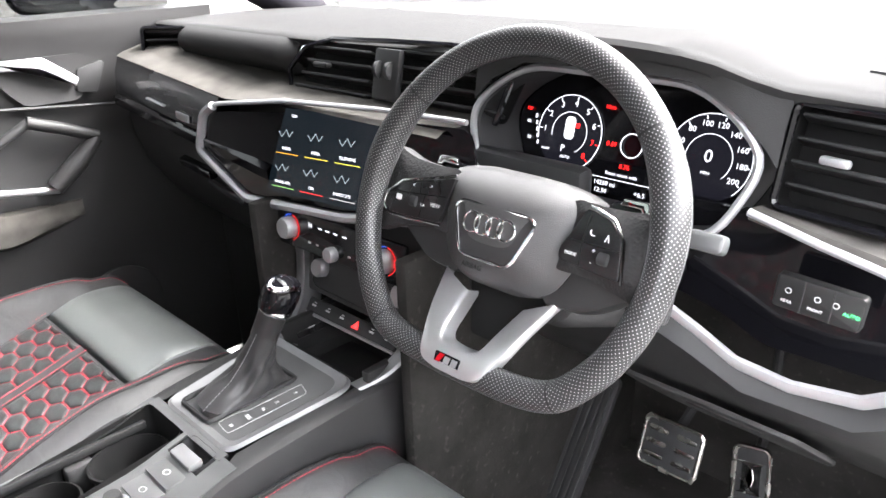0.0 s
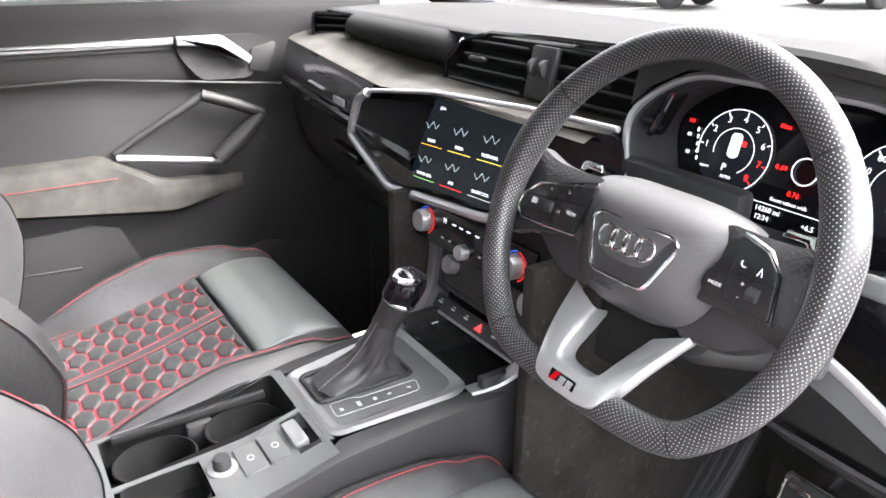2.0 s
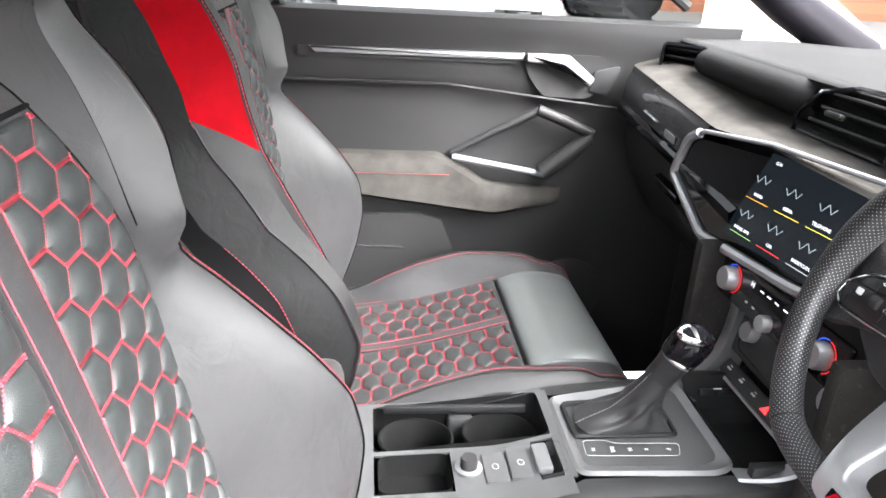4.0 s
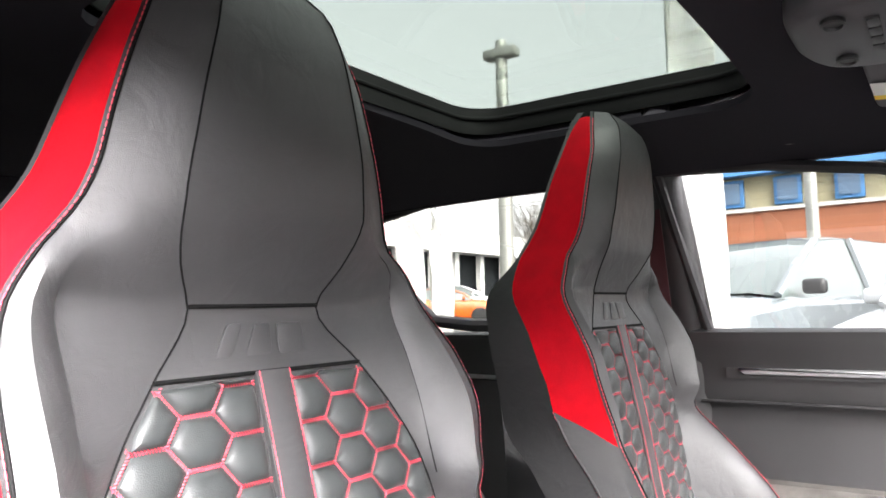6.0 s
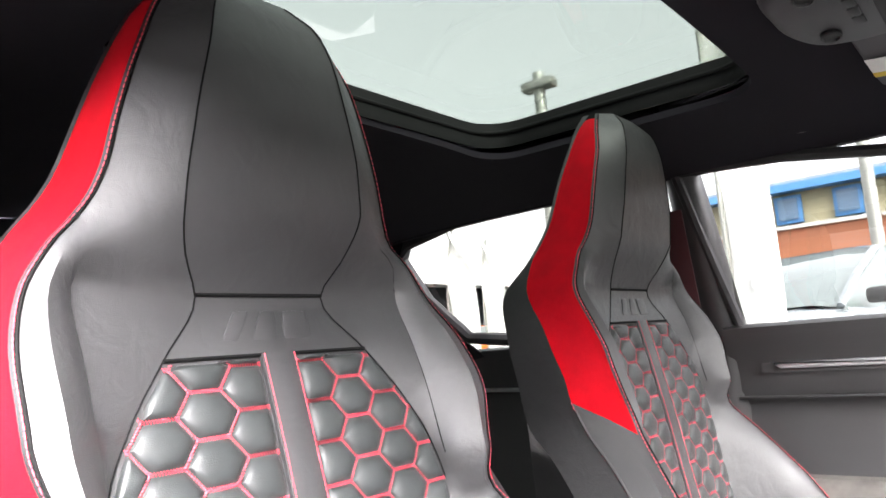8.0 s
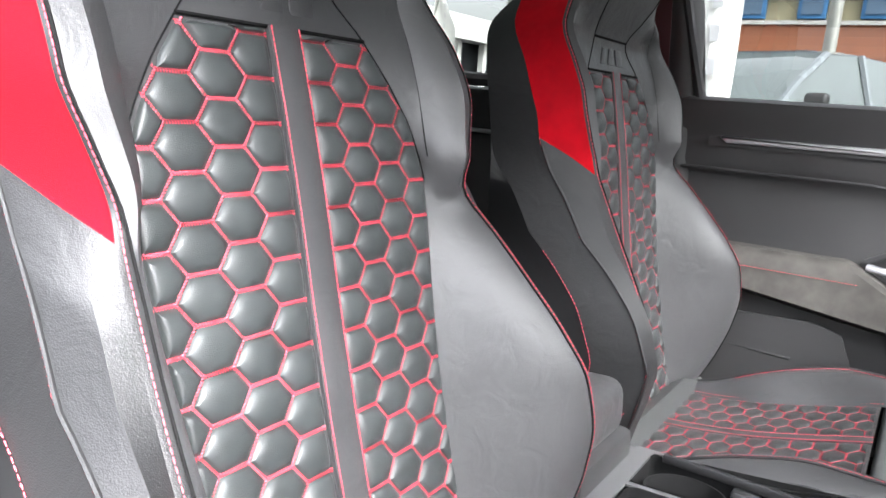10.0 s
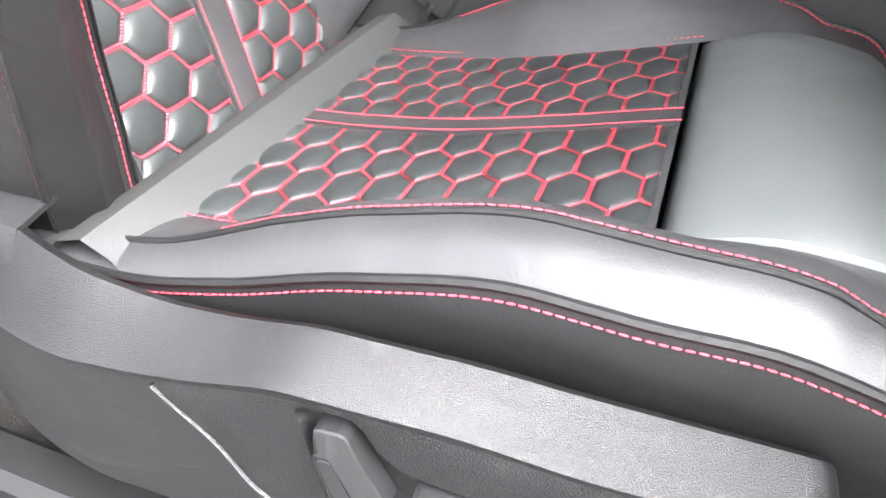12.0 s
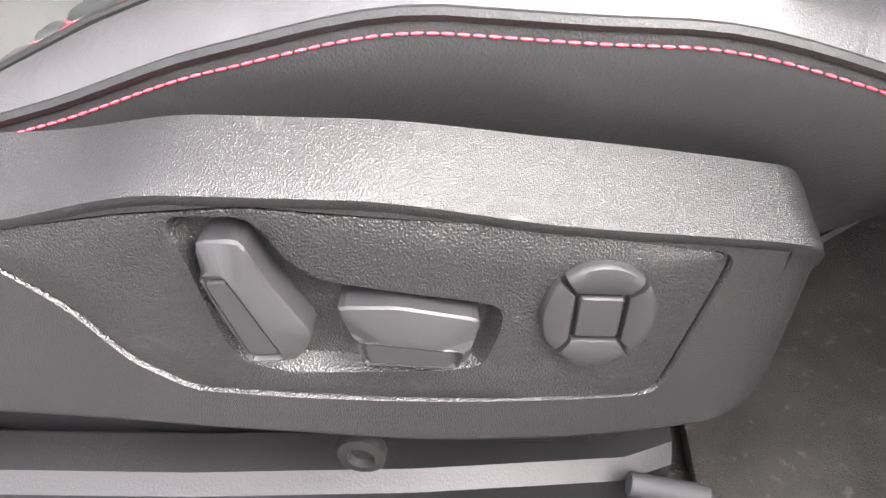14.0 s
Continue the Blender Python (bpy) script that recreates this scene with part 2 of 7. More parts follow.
def turned(profile, m=None, seg=32, bm=None):
    """A body of revolution: profile of (radius, height) along the local z."""
    mine = bmesh.new()
    rows = [[(r * math.cos(2 * math.pi * k / seg), r * math.sin(2 * math.pi * k / seg), h) for k in range(seg)] for r, h in profile]
    grid(rows, close=True, bm=mine)
    for row in (rows[0], rows[-1]):
        if abs(row[0][0]) > 1e-5:
            mine.faces.new([mine.verts.new(p) for p in row])
    bmesh.ops.remove_doubles(mine, verts=mine.verts, dist=1e-6)
    if m is not None:
        bmesh.ops.transform(mine, matrix=m, verts=mine.verts)
    return join(bm, mine) if bm else mine


def rounded(w, h, r, n=5, cx=0.0, cy=0.0):
    """A rounded rectangle's outline."""
    out = []
    for sx, sy, a0 in ((1, 1, 0), (-1, 1, 90), (-1, -1, 180), (1, -1, 270)):
        for k in range(n):
            a = radians(a0 + 90 * k / (n - 1))
            out.append((cx + sx * (w / 2 - r) + r * math.cos(a), cy + sy * (h / 2 - r) + r * math.sin(a)))
    return out


def soften(poly, r, n=4):
    """A polygon's outline with its corners rounded by about r."""
    out = []
    m = len(poly)
    for i in range(m):
        p = Vector(poly[i])
        a, b = Vector(poly[i - 1]) - p, Vector(poly[(i + 1) % m]) - p
        ra, rb = min(r, a.length * 0.45), min(r, b.length * 0.45)
        a, b = p + a.normalized() * ra, p + b.normalized() * rb
        for k in range(n):
            u = k / (n - 1)
            out.append(tuple((1 - u) ** 2 * a + 2 * u * (1 - u) * p + u * u * b))
    return out


def basis(o, xdir, ydir):
    """A pose with its origin at o, x along xdir and y near ydir."""
    x = Vector(xdir).normalized()
    z = x.cross(Vector(ydir)).normalized()
    y = z.cross(x)
    return Matrix.Translation(o) @ Matrix((x, y, z)).transposed().to_4x4()


def lettering(text, size, m, mat, parent, name="lettering", depth=0.0002, align="CENTER"):
    """Words in the built-in font, as a mesh."""
    cu = bpy.data.curves.new("text", "FONT")
    cu.body, cu.size, cu.align_x, cu.align_y, cu.extrude, cu.resolution_u = text, size, align, "CENTER", depth, 2
    tmp = bpy.data.objects.new("text", cu)
    scene.collection.objects.link(tmp)
    me = bpy.data.meshes.new_from_object(tmp.evaluated_get(bpy.context.evaluated_depsgraph_get()))
    bpy.data.objects.remove(tmp)
    me.transform(m)
    me.name = name
    me.materials.clear()
    me.materials.append(mat)
    ob = new(name, me)
    ob.parent = parent
    return ob


# ---- front sports seats ----
FILLER = material("grey_filler_cloth", (0.024, 0.0255, 0.025), 0.65, grain=0.3, size=1200, vary=0.12)
# height, front line, half width of the quilted panel, half width and rise of the bolster's crest, half width and rise of the outer side seam, thickness
BACK = [
    (0.6, -0.110, 0.143, 0.146, -0.002, 0.190, -0.040, 0.110),
    (0.64, -0.122, 0.146, 0.154, 0.010, 0.216, -0.004, 0.115),
    (0.69, -0.138, 0.148, 0.160, 0.030, 0.240, 0.040, 0.124),
    (0.75, -0.158, 0.150, 0.168, 0.054, 0.256, 0.080, 0.130),
    (0.8, -0.174, 0.152, 0.182, 0.082, 0.263, 0.106, 0.133),
    (0.855, -0.190, 0.154, 0.199, 0.104, 0.265, 0.124, 0.135),
    (0.9, -0.203, 0.156, 0.212, 0.107, 0.261, 0.127, 0.135),
    (0.95, -0.216, 0.160, 0.216, 0.095, 0.251, 0.110, 0.135),
    (1, -0.229, 0.165, 0.212, 0.077, 0.244, 0.079, 0.134),
    (1.05, -0.241, 0.170, 0.205, 0.057, 0.240, 0.041, 0.132),
    (1.095, -0.252, 0.173, 0.200, 0.042, 0.237, 0.002, 0.130),
    (1.14, -0.264, 0.165, 0.210, 0.040, 0.239, -0.020, 0.127),
    (1.19, -0.278, 0.140, 0.223, 0.042, 0.241, -0.030, 0.125),
    (1.234, -0.291, 0.107, 0.221, 0.033, 0.235, -0.039, 0.125),
    (1.285, -0.307, 0.068, 0.206, 0.016, 0.218, -0.058, 0.122),
    (1.32, -0.292, 0.085, 0.186, -0.006, 0.198, -0.080, 0.118),
    (1.345, -0.279, 0.093, 0.164, -0.024, 0.182, -0.092, 0.112),
    (1.362, -0.272, 0.095, 0.154, -0.026, 0.170, -0.094, 0.108),
    (1.385, -0.270, 0.093, 0.146, -0.024, 0.158, -0.090, 0.106),
    (1.42, -0.267, 0.088, 0.138, -0.026, 0.146, -0.088, 0.104),
    (1.49, -0.268, 0.072, 0.116, -0.026, 0.122, -0.076, 0.095),
    (1.54, -0.277, 0.058, 0.092, -0.028, 0.098, -0.058, 0.080),
    (1.572, -0.303, 0.035, 0.060, -0.016, 0.064, -0.030, 0.050),
]
CREASE = 0.170
# length, height, half width of the quilted panel, bolster height, half width
CUSHION = [
    (-0.16, 0.632, 0.165, 0.008, 0.232),
    (-0.05, 0.640, 0.165, 0.018, 0.240),
    (0.05, 0.655, 0.165, 0.032, 0.244),
    (0.15, 0.680, 0.165, 0.045, 0.246),
    (0.23, 0.703, 0.165, 0.046, 0.247),
    (0.30, 0.720, 0.165, 0.032, 0.240),
    (0.36, 0.716, 0.163, 0.018, 0.236),
    (0.395, 0.690, 0.158, 0.008, 0.230),
    (0.405, 0.640, 0.150, 0.000, 0.226),
]
SEAM = [(-0.16, 0.622), (-0.05, 0.634), (0.02, 0.655), (0.10, 0.686), (0.19, 0.707), (0.27, 0.706), (0.35, 0.691), (0.395, 0.665), (0.405, 0.63)]
BAND = 0.018
BACK_HEX, CUSHION_HEX = (0.0277, 0.0375), (0.0258, 0.0310)


def back_section(z, sg=1):
    """Half of the backrest's outline at a height, from the middle of its front to the middle of its back."""
    ys, hp, hc, pc, ho, p2, th = table(BACK, z)
    w = min(1.0, max(0.0, (z - 1.06) / 0.07))
    w = w * w * (3 - 2 * w)
    if sg < 0:
        # towards the far door one unbroken face runs out to the seam
        hc, pc, ho, p2 = hc * w + (ho - 0.012) * (1 - w), pc * w + (p2 + 0.001) * (1 - w), ho + 0.003 * (1 - w), p2 - 0.016 * (1 - w)
    else:
        k = max(0.0, 1 - abs(z - 1.0) / 0.16)
        ho, p2 = ho + 0.012 * k, p2 - 0.042 * k
    v = min(1.0, max(0.0, (1.352 - z) / 0.03)) * w
    d = hc - hp
    # low down one broad inner face leaning out to the crest
    low = [(hp + d * 0.22, ys + pc * 0.24), (hp + d * 0.48, ys + pc * 0.60), (hp + d * 0.74, ys + pc * 0.88), (hp + d * 0.92, ys + pc * 0.985)]
    # at the shoulders a sunk facet up to a crease, then a padded wing
    cr = min(CREASE, hp + d * 0.75)
    fac = [(hp + (cr - hp) * 0.5, ys + pc * 0.16), (cr, ys + pc * 0.30), (cr + (hc - cr) * 0.16, ys + pc * 0.62 + 0.004), (cr + (hc - cr) * 0.62, ys + pc + 0.006)]
    head = [(hp + d * 0.10, ys + pc * 0.14 + 0.002), (hp + d * 0.33, ys + pc * 0.33 + 0.002), (hp + d * 0.60, ys + pc * 0.60 + 0.001), (hp + d * 0.86, ys + pc * 0.88 + 0.001)]
    inner = []
    for a, b, c in zip(low, fac, head):
        up = tuple(q * (1 - v / max(w, 1e-6)) + p * v / max(w, 1e-6) for p, q in zip(b, c)) if w > 0 else c
        inner.append(tuple(p * (1 - w) + q * w for p, q in zip(a, up)))
    # over the crest to the stitched seam, then the side panel to the outer seam and the gusset behind it
    s1 = (hc + 0.010 * (1 - w) + 0.004 * w, ys + pc - 0.001 - 0.002 * w)
    s2 = (ho, ys + p2)
    puff = 0.013 * (1 - w) * (sg > 0)
    mid = (s1[0] * 0.48 + s2[0] * 0.52 + 0.004 * w, s1[1] * 0.5 + s2[1] * 0.5 + 0.003 + puff)
    back = min(s2[1] - 0.004, ys - th * 0.8)
    gusset = s2[1] - 0.075
    rear = back * w + max(back, gusset) * (1 - w)
    return [(0, ys), (hp * 0.5, ys), (hp, ys)] + inner + [(hc, ys + pc), (s1[0] * 0.5 + hc * 0.5, ys + pc + 0.0006), s1, mid, s2,
            (ho + 0.002 + 0.006 * (1 - w), rear), (ho - 0.04, ys - th), (ho * 0.5, ys - th - 0.014), (0, ys - th - 0.018)]


def cushion_section(y, sg=1):
    z, hp, ch, ho = table(CUSHION, y)
    d = ho - hp
    sz = float(table(SEAM, y)[0])
    top = max(z + 0.004, sz + 0.032 * min(1, ch / 0.03))
    return [(0, z), (hp * 0.5, z), (hp, z), (hp + d * 0.2, z * 0.5 + top * 0.5), (hp + d * 0.45, top - 0.002), (hp + d * 0.66, top), (hp + d * 0.88, top * 0.55 + sz * 0.45 + 0.004), (ho, sz + 0.008), (ho + 0.003, sz - 0.006), (ho - 0.010, max(sz - 0.04, 0.615)), (ho - 0.030, max(sz - 0.10, 0.588 + 0.4 * max(0.0, y - 0.32)))]


def strip_of(section, keys, c0, c1, sign, place, extra=0):
    """One lengthwise strip of a lofted body between two columns."""
    rows = []
    for k in keys:
        cols = section(k, sign)[c0:c1 + 1]
        rows.append([place(sign * x, v, k) for x, v in cols])
    return grid(rows)


def ease(keys, n):
    return [keys[0] + (keys[1] - keys[0]) * i / (n - 1) for i in range(n)]


def hex_net(length, HEX_A, HEX_H, band):
    """Middles of the hexagons of one panel, (x, s), in columns on both sides of the centre band."""
    out = []
    for side in (-1, 1):
        for i in range(-1, 6):
            x = band + HEX_A * 0.62 + 1.5 * HEX_A * i
            for j in range(-1, int(length / HEX_H) + 2):
                out.append((side * x, HEX_H * (j + (0.5 if i % 2 else 0)), side))
    return out


def quilt(surface, length, half_at, parent, size, band, puff):
    """Padded hexagons with rows of red stitches between them, on a panel surface(x, s) -> (point, normal)."""
    def inside(x, s, side):
        s = min(max(s, 0.004), length - 0.004)
        lim = half_at(s) - 0.004
        ax = min(max(abs(x) if x * side > 0 else 0, band + 0.001), lim)
        return side * ax, s
    def put(x, s, h):
        p, nrm = surface(x, s)
        return p + nrm * h
    HEX_A, HEX_H = size
    dash = bmesh.new()
    done = set()
    for cx, cs, side in hex_net(length, HEX_A, HEX_H, band):
        ring = [(cx + HEX_A * math.cos(radians(60 * k)), cs + HEX_H / math.sqrt(3) * math.sin(radians(60 * k))) for k in range(6)]
        fine = []
        for k in range(6):
            a, b = ring[k], ring[(k + 1) % 6]
            fine += [a, ((a[0] + b[0]) / 2, (a[1] + b[1]) / 2)]
        kept = [inside(x, s, side) for x, s in fine]
        area = abs(sum(kept[i - 1][0] * kept[i][1] - kept[i][0] * kept[i - 1][1] for i in range(len(kept)))) / 2
        if area < 0.00006:
            continue
        mx, ms = sum(p[0] for p in kept) / len(kept), sum(p[1] for p in kept) / len(kept)
        bm = bmesh.new()
        rings = []
        for f, h in ((0.945, -0.0010), (0.90, 0.0012), (0.80, 0.0034), (0.62, 0.0053), (0.34, 0.0063)):
            rings.append([put(mx + (x - mx) * f, ms + (s - ms) * f, h * puff if h > 0 else h) for x, s in kept])
        grid(rings, close=True, bm=bm)
        bm.verts.ensure_lookup_table()
        last = bm.verts[-len(kept):]
        c = bm.verts.new(put(mx, ms, 0.0066 * puff))
        for i in range(len(kept)):
            bm.faces.new((last[i], last[(i + 1) % len(kept)], c))
        bmesh.ops.remove_doubles(bm, verts=bm.verts, dist=2e-5)
        part("quilted_hexagon", bm, PAD, parent)
        for k in range(6):
            a, b = ring[k], ring[(k + 1) % 6]
            key = (round(a[0] + b[0], 3), round(a[1] + b[1], 3))
            if key in done:
                continue
            done.add(key)
            across = abs(a[1] - b[1]) < 0.004
            count, wide = (11, 0.0021) if across else (9, 0.0012)
            d = Vector((b[0] - a[0], b[1] - a[1]))
            ln = d.length
            d.normalize()
            nrm2 = Vector((-d.y, d.x))
            lean = d * 0.0008
            for i in range(count):
                u = (i + 0.5) / count
                x, s = a[0] + (b[0] - a[0]) * u, a[1] + (b[1] - a[1]) * u
                if not (0.004 < s < length - 0.004 and band + 0.002 < x * side < half_at(s) - 0.002):
                    continue
                hw = ln / count * 0.25
                q = [Vector((x, s)) + d * hw * e + nrm2 * wide * g + lean * g for e, g in ((-1, -1), (1, -1), (1, 1), (-1, 1))]
                mid = put(x, s, 0.0016)
                vs = [dash.verts.new(put(v.x, v.y, 0.0006)) for v in q]
                m1, m2 = dash.verts.new(put(x - d.x * hw, s - d.y * hw, 0.0016)), dash.verts.new(put(x + d.x * hw, s + d.y * hw, 0.0016))
                for f in ((vs[0], vs[1], m2, m1), (m1, m2, vs[2], vs[3])):
                    dash.faces.new(f)
    tagged(part("hexagon_stitching", dash, THREAD, parent, "red ladder stitching between the hexagons", smooth=False), kind="stuff")


def stitches(pts, parent, mat, step=0.0056, wide=0.0007, long=0.0042, lift=0.0006, label=""):
    """A seam's row of thread along a line of points: one mesh of short raised threads."""
    bm = bmesh.new()
    P = [Vector(p) for p in pts]
    run = 0.0
    for a, b in zip(P, P[1:]):
        ln = (b - a).length
        d = (b - a).normalized() if ln > 1e-6 else Vector((0, 1, 0))
        u = (step - run % step) % step
        while u < ln:
            p = a + d * u
            tube([p - d * long / 2, p, p + d * long / 2], [wide * 0.6, wide, wide * 0.6], seg=5, bm=bm)
            u += step
        run += ln
    return tagged(part("seam_stitching", bm, mat, parent, label), kind="stuff")


def sports_seat(name, cx, cush, back, label, lean=0.0):
    seat = thing(name, label, "car seat", "front seats")
    def bp(x, y, z):
        return Vector((cx + x, y + back[0] + lean * (z - 1.06), z + back[1]))
    def cp(x, z, y):
        return Vector((cx + x, y + cush[0], z + cush[1]))
    # backrest
    Z = ease((0.605, 1.572), 84)
    low, mid, high = 1.234, 1.287, 1.572
    zq = ease((0.632, low), 38)
    both = lambda section, keys, c1, place: grid([[place(-x, v, k) for x, v in section(k)[c1:0:-1]] + [place(x, v, k) for x, v in section(k)[:c1 + 1]] for k in keys])
    panel = part("backrest_panel", both(back_section, zq, 2, bp), LEATHER, seat, "quilted black leather centre with red stitching")
    part("badge_panel", both(back_section, ease((low, mid), 8), 2, bp), LEATHER, seat, "smooth leather yoke with an embossed mark")
    part("headrest", both(back_section, ease((mid, high), 24), 2, bp), LEATHER, seat, "integrated black leather head restraint")
    for sg in (-1, 1):
        part("backrest_bolster", strip_of(back_section, Z, 2, 7, sg, bp), LEATHER, seat, "black leather side bolster")
        # Edge, lower side and gusset take the darker leather in place of shade.
        part("bolster_edge", strip_of(back_section, Z, 7, 9, sg, bp), LEATHER_SHADED, seat)
        zr = ease((1.085, 1.56), 36)
        rows = []
        for k in zr:
            w = max(0.0, 1 - (k - 1.085) / 0.05)
            rows.append([bp(sg * back_section(k + w * e, sg)[c][0], back_section(k + w * e, sg)[c][1], k + w * e) for c, e in ((9, 0), (10, 0.022), (11, 0.045))])
        part("red_side_panel", grid(rows), RED_SUEDE, seat, "bright red suede side panel")
        zl = ease((0.61, 1.085), 30)
        rows = []
        for i, k in enumerate(zl):
            w = max(0.0, (k - 1.035) / 0.05)
            rows.append([bp(sg * back_section(k + w * e, sg)[c][0], back_section(k + w * e, sg)[c][1], k + w * e) for c, e in ((9, 0), (10, 0.022), (11, 0.045))])
        part("lower_side_panel", grid(rows), LEATHER_SHADED, seat)
        part("side_gusset", strip_of(back_section, Z, 11, 12, sg, bp), LEATHER_SHADED, seat)
        part("rear_shell", strip_of(back_section, Z, 12, 15, sg, bp), SMOOTH, seat, "black moulded rear shell")
        stitches([bp(sg * (back_section(k, sg)[12][0] + 0.001), back_section(k, sg)[12][1], k) for k in ease((0.66, 0.98), 40)], seat, THREAD, label="red seam thread")
        part("piping", tube([bp(sg * back_section(k, sg)[11][0], back_section(k, sg)[11][1] + 0.001, k) for k in ease((0.64, 1.12), 44)], 0.0020, 6), LEATHER_SHADED, seat)
        part("panel_seam", tube([bp(sg * back_section(k, sg)[2][0], back_section(k, sg)[2][1] + 0.0005, k) for k in ease((1.10, 1.57), 44)], 0.0008, 6), SEAM_DARK, seat)
        edge = [bp(sg * back_section(k, sg)[7][0], back_section(k, sg)[7][1] + 0.001, k) for k in Z]
        part("piping", tube(edge, 0.0011, 6), SEAM_DARK, seat)
        if sg < 0:
            part("crease_seam", tube([bp(sg * back_section(k, sg)[4][0], back_section(k, sg)[4][1] - 0.0006, k) for k in ease((1.125, 1.335), 24)], 0.0008, 6), SEAM_DARK, seat)
        stitches([bp(sg * (back_section(k, sg)[8][0] + 0.0004), back_section(k, sg)[8][1], k) for k in ease((0.63, 1.555), 110)], seat, THREAD, label="red seam thread")
        stitches([bp(sg * (back_section(k, sg)[11][0] + 0.001), back_section(k, sg)[11][1], k) for k in ease((0.66, 1.13), 50)], seat, THREAD, label="red seam thread")
    for k in (low, mid):
        half = table(BACK, k)[1]
        part("panel_seam", tube([bp(x, table(BACK, k)[0] + 0.0008, k) for x in np.linspace(-half, half, 10)], 0.0020, 6), SEAM_DARK, seat)
    em = basis(bp(0.0, table(BACK, 1.259)[0] + 0.0004, 1.259), (-1, 0, 0), (0, -0.26, 0.965))
    for mark in ([(-0.052, -0.014), (-0.036, -0.014), (-0.018, 0.014), (-0.034, 0.014)], [(-0.022, -0.014), (0.006, -0.014), (0.010, 0.014), (-0.006, 0.014)], [(0.014, -0.014), (0.044, -0.014), (0.046, 0.014), (0.018, 0.014)]):
        part("embossed_mark", slab(soften(mark, 0.003), em, 0.0012, 0.0009), LEATHER, seat)
    S = [0.0]
    for a, b in zip(zq, zq[1:]):
        S.append(S[-1] + math.hypot(b - a, table(BACK, b)[0] - table(BACK, a)[0]))
    S = np.array(S)
    def back_surface(x, s):
        z = float(np.interp(s, S, zq))
        e = 0.01
        y0, y1 = table(BACK, z - e)[0], table(BACK, z + e)[0]
        n = Vector((0, 2 * e, -(y1 - y0))).normalized()
        return bp(x, table(BACK, z)[0], z), n
    quilt(back_surface, S[-1], lambda s: table(BACK, float(np.interp(s, S, zq)))[1], panel, BACK_HEX, BAND, 0.9)
    bandrows = []
    for s in np.linspace(0.0, S[-1], 40):
        bandrows.append([back_surface(x, s)[0] + back_surface(x, s)[1] * h for x, h in ((-BAND, 0), (-BAND, 0.004), (-BAND * 0.7, 0.0052), (0, 0.0056), (BAND * 0.7, 0.0052), (BAND, 0.004), (BAND, 0))])
    part("centre_band", grid(bandrows), LEATHER, seat, "plain leather strip down the middle")
    for sg in (-1, 1):
        stitches([back_surface(sg * (BAND - 0.002), s)[0] + back_surface(0, s)[1] * 0.0052 for s in np.linspace(0.005, S[-1], 60)], seat, THREAD, 0.0048, 0.0007)
    # cushion
    yq, yf = ease((-0.16, 0.232), 26), ease((0.244, 0.405), 16)
    Y = ease((-0.16, 0.405), 40)
    cpanel = part("cushion_panel", both(cushion_section, yq, 2, cp), LEATHER, seat, "quilted black leather cushion centre")
    rows = []
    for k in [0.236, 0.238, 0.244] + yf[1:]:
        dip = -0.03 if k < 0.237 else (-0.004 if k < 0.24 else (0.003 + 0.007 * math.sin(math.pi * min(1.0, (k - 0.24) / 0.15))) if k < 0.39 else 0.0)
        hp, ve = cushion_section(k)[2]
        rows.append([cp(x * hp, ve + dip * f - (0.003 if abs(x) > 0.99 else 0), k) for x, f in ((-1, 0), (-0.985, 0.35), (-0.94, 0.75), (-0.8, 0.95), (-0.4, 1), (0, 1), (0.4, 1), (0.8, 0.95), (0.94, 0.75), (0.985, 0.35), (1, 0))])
    part("thigh_support", grid(rows), THIGH_SHEEN, seat, "smooth black leather thigh support with window sheen put into its colour")
    for sg in (-1, 1):
        part("cushion_bolster", strip_of(cushion_section, Y, 2, 7, sg, cp), LEATHER, seat, "creased black leather cushion bolster")
        part("cushion_side", strip_of(cushion_section, Y, 7, 10, sg, cp), LEATHER_SHADED, seat)
        crest = [cp(sg * cushion_section(k)[5][0], cushion_section(k)[5][1] + 0.0005, k) for k in ease((-0.11, 0.40), 46)]
        part("piping", tube(crest, 0.0022, 8), LEATHER_SHADED, seat)
        stitches([cp(sg * (cushion_section(k)[5][0] - 0.006), cushion_section(k)[5][1] + 0.0003, k) for k in ease((0.0, 0.40), 50)], seat, THREAD, label="red seam thread")
        edge = [cp(sg * cushion_section(k)[7][0], cushion_section(k)[7][1] + 0.002, k) for k in Y]
        part("piping", tube(edge, 0.0028, 6), LEATHER_SHADED, seat)
        stitches([cp(sg * (cushion_section(k)[8][0] - 0.0012), cushion_section(k)[8][1] + 0.009, k) for k in ease((-0.1, 0.4), 60)], seat, THREAD, label="red seam thread")
        stitches([cp(sg * (cushion_section(k)[2][0] + 0.004), cushion_section(k)[2][1] + 0.004, k) for k in ease((-0.14, 0.235), 40)], seat, THREAD, label="red seam thread")
    Sc = [0.0]
    for a, b in zip(yq, yq[1:]):
        Sc.append(Sc[-1] + math.hypot(b - a, table(CUSHION, b)[0] - table(CUSHION, a)[0]))
    Sc = np.array(Sc)
    def cushion_surface(x, s):
        y = float(np.interp(s, Sc, yq))
        e = 0.01
        z0, z1 = table(CUSHION, y - e)[0], table(CUSHION, y + e)[0]
        return cp(x, table(CUSHION, y)[0], y), Vector((0, -(z1 - z0), 2 * e)).normalized()
    quilt(cushion_surface, Sc[-1], lambda s: 0.165, cpanel, CUSHION_HEX, 0.012, 0.6)
    bandrows = []
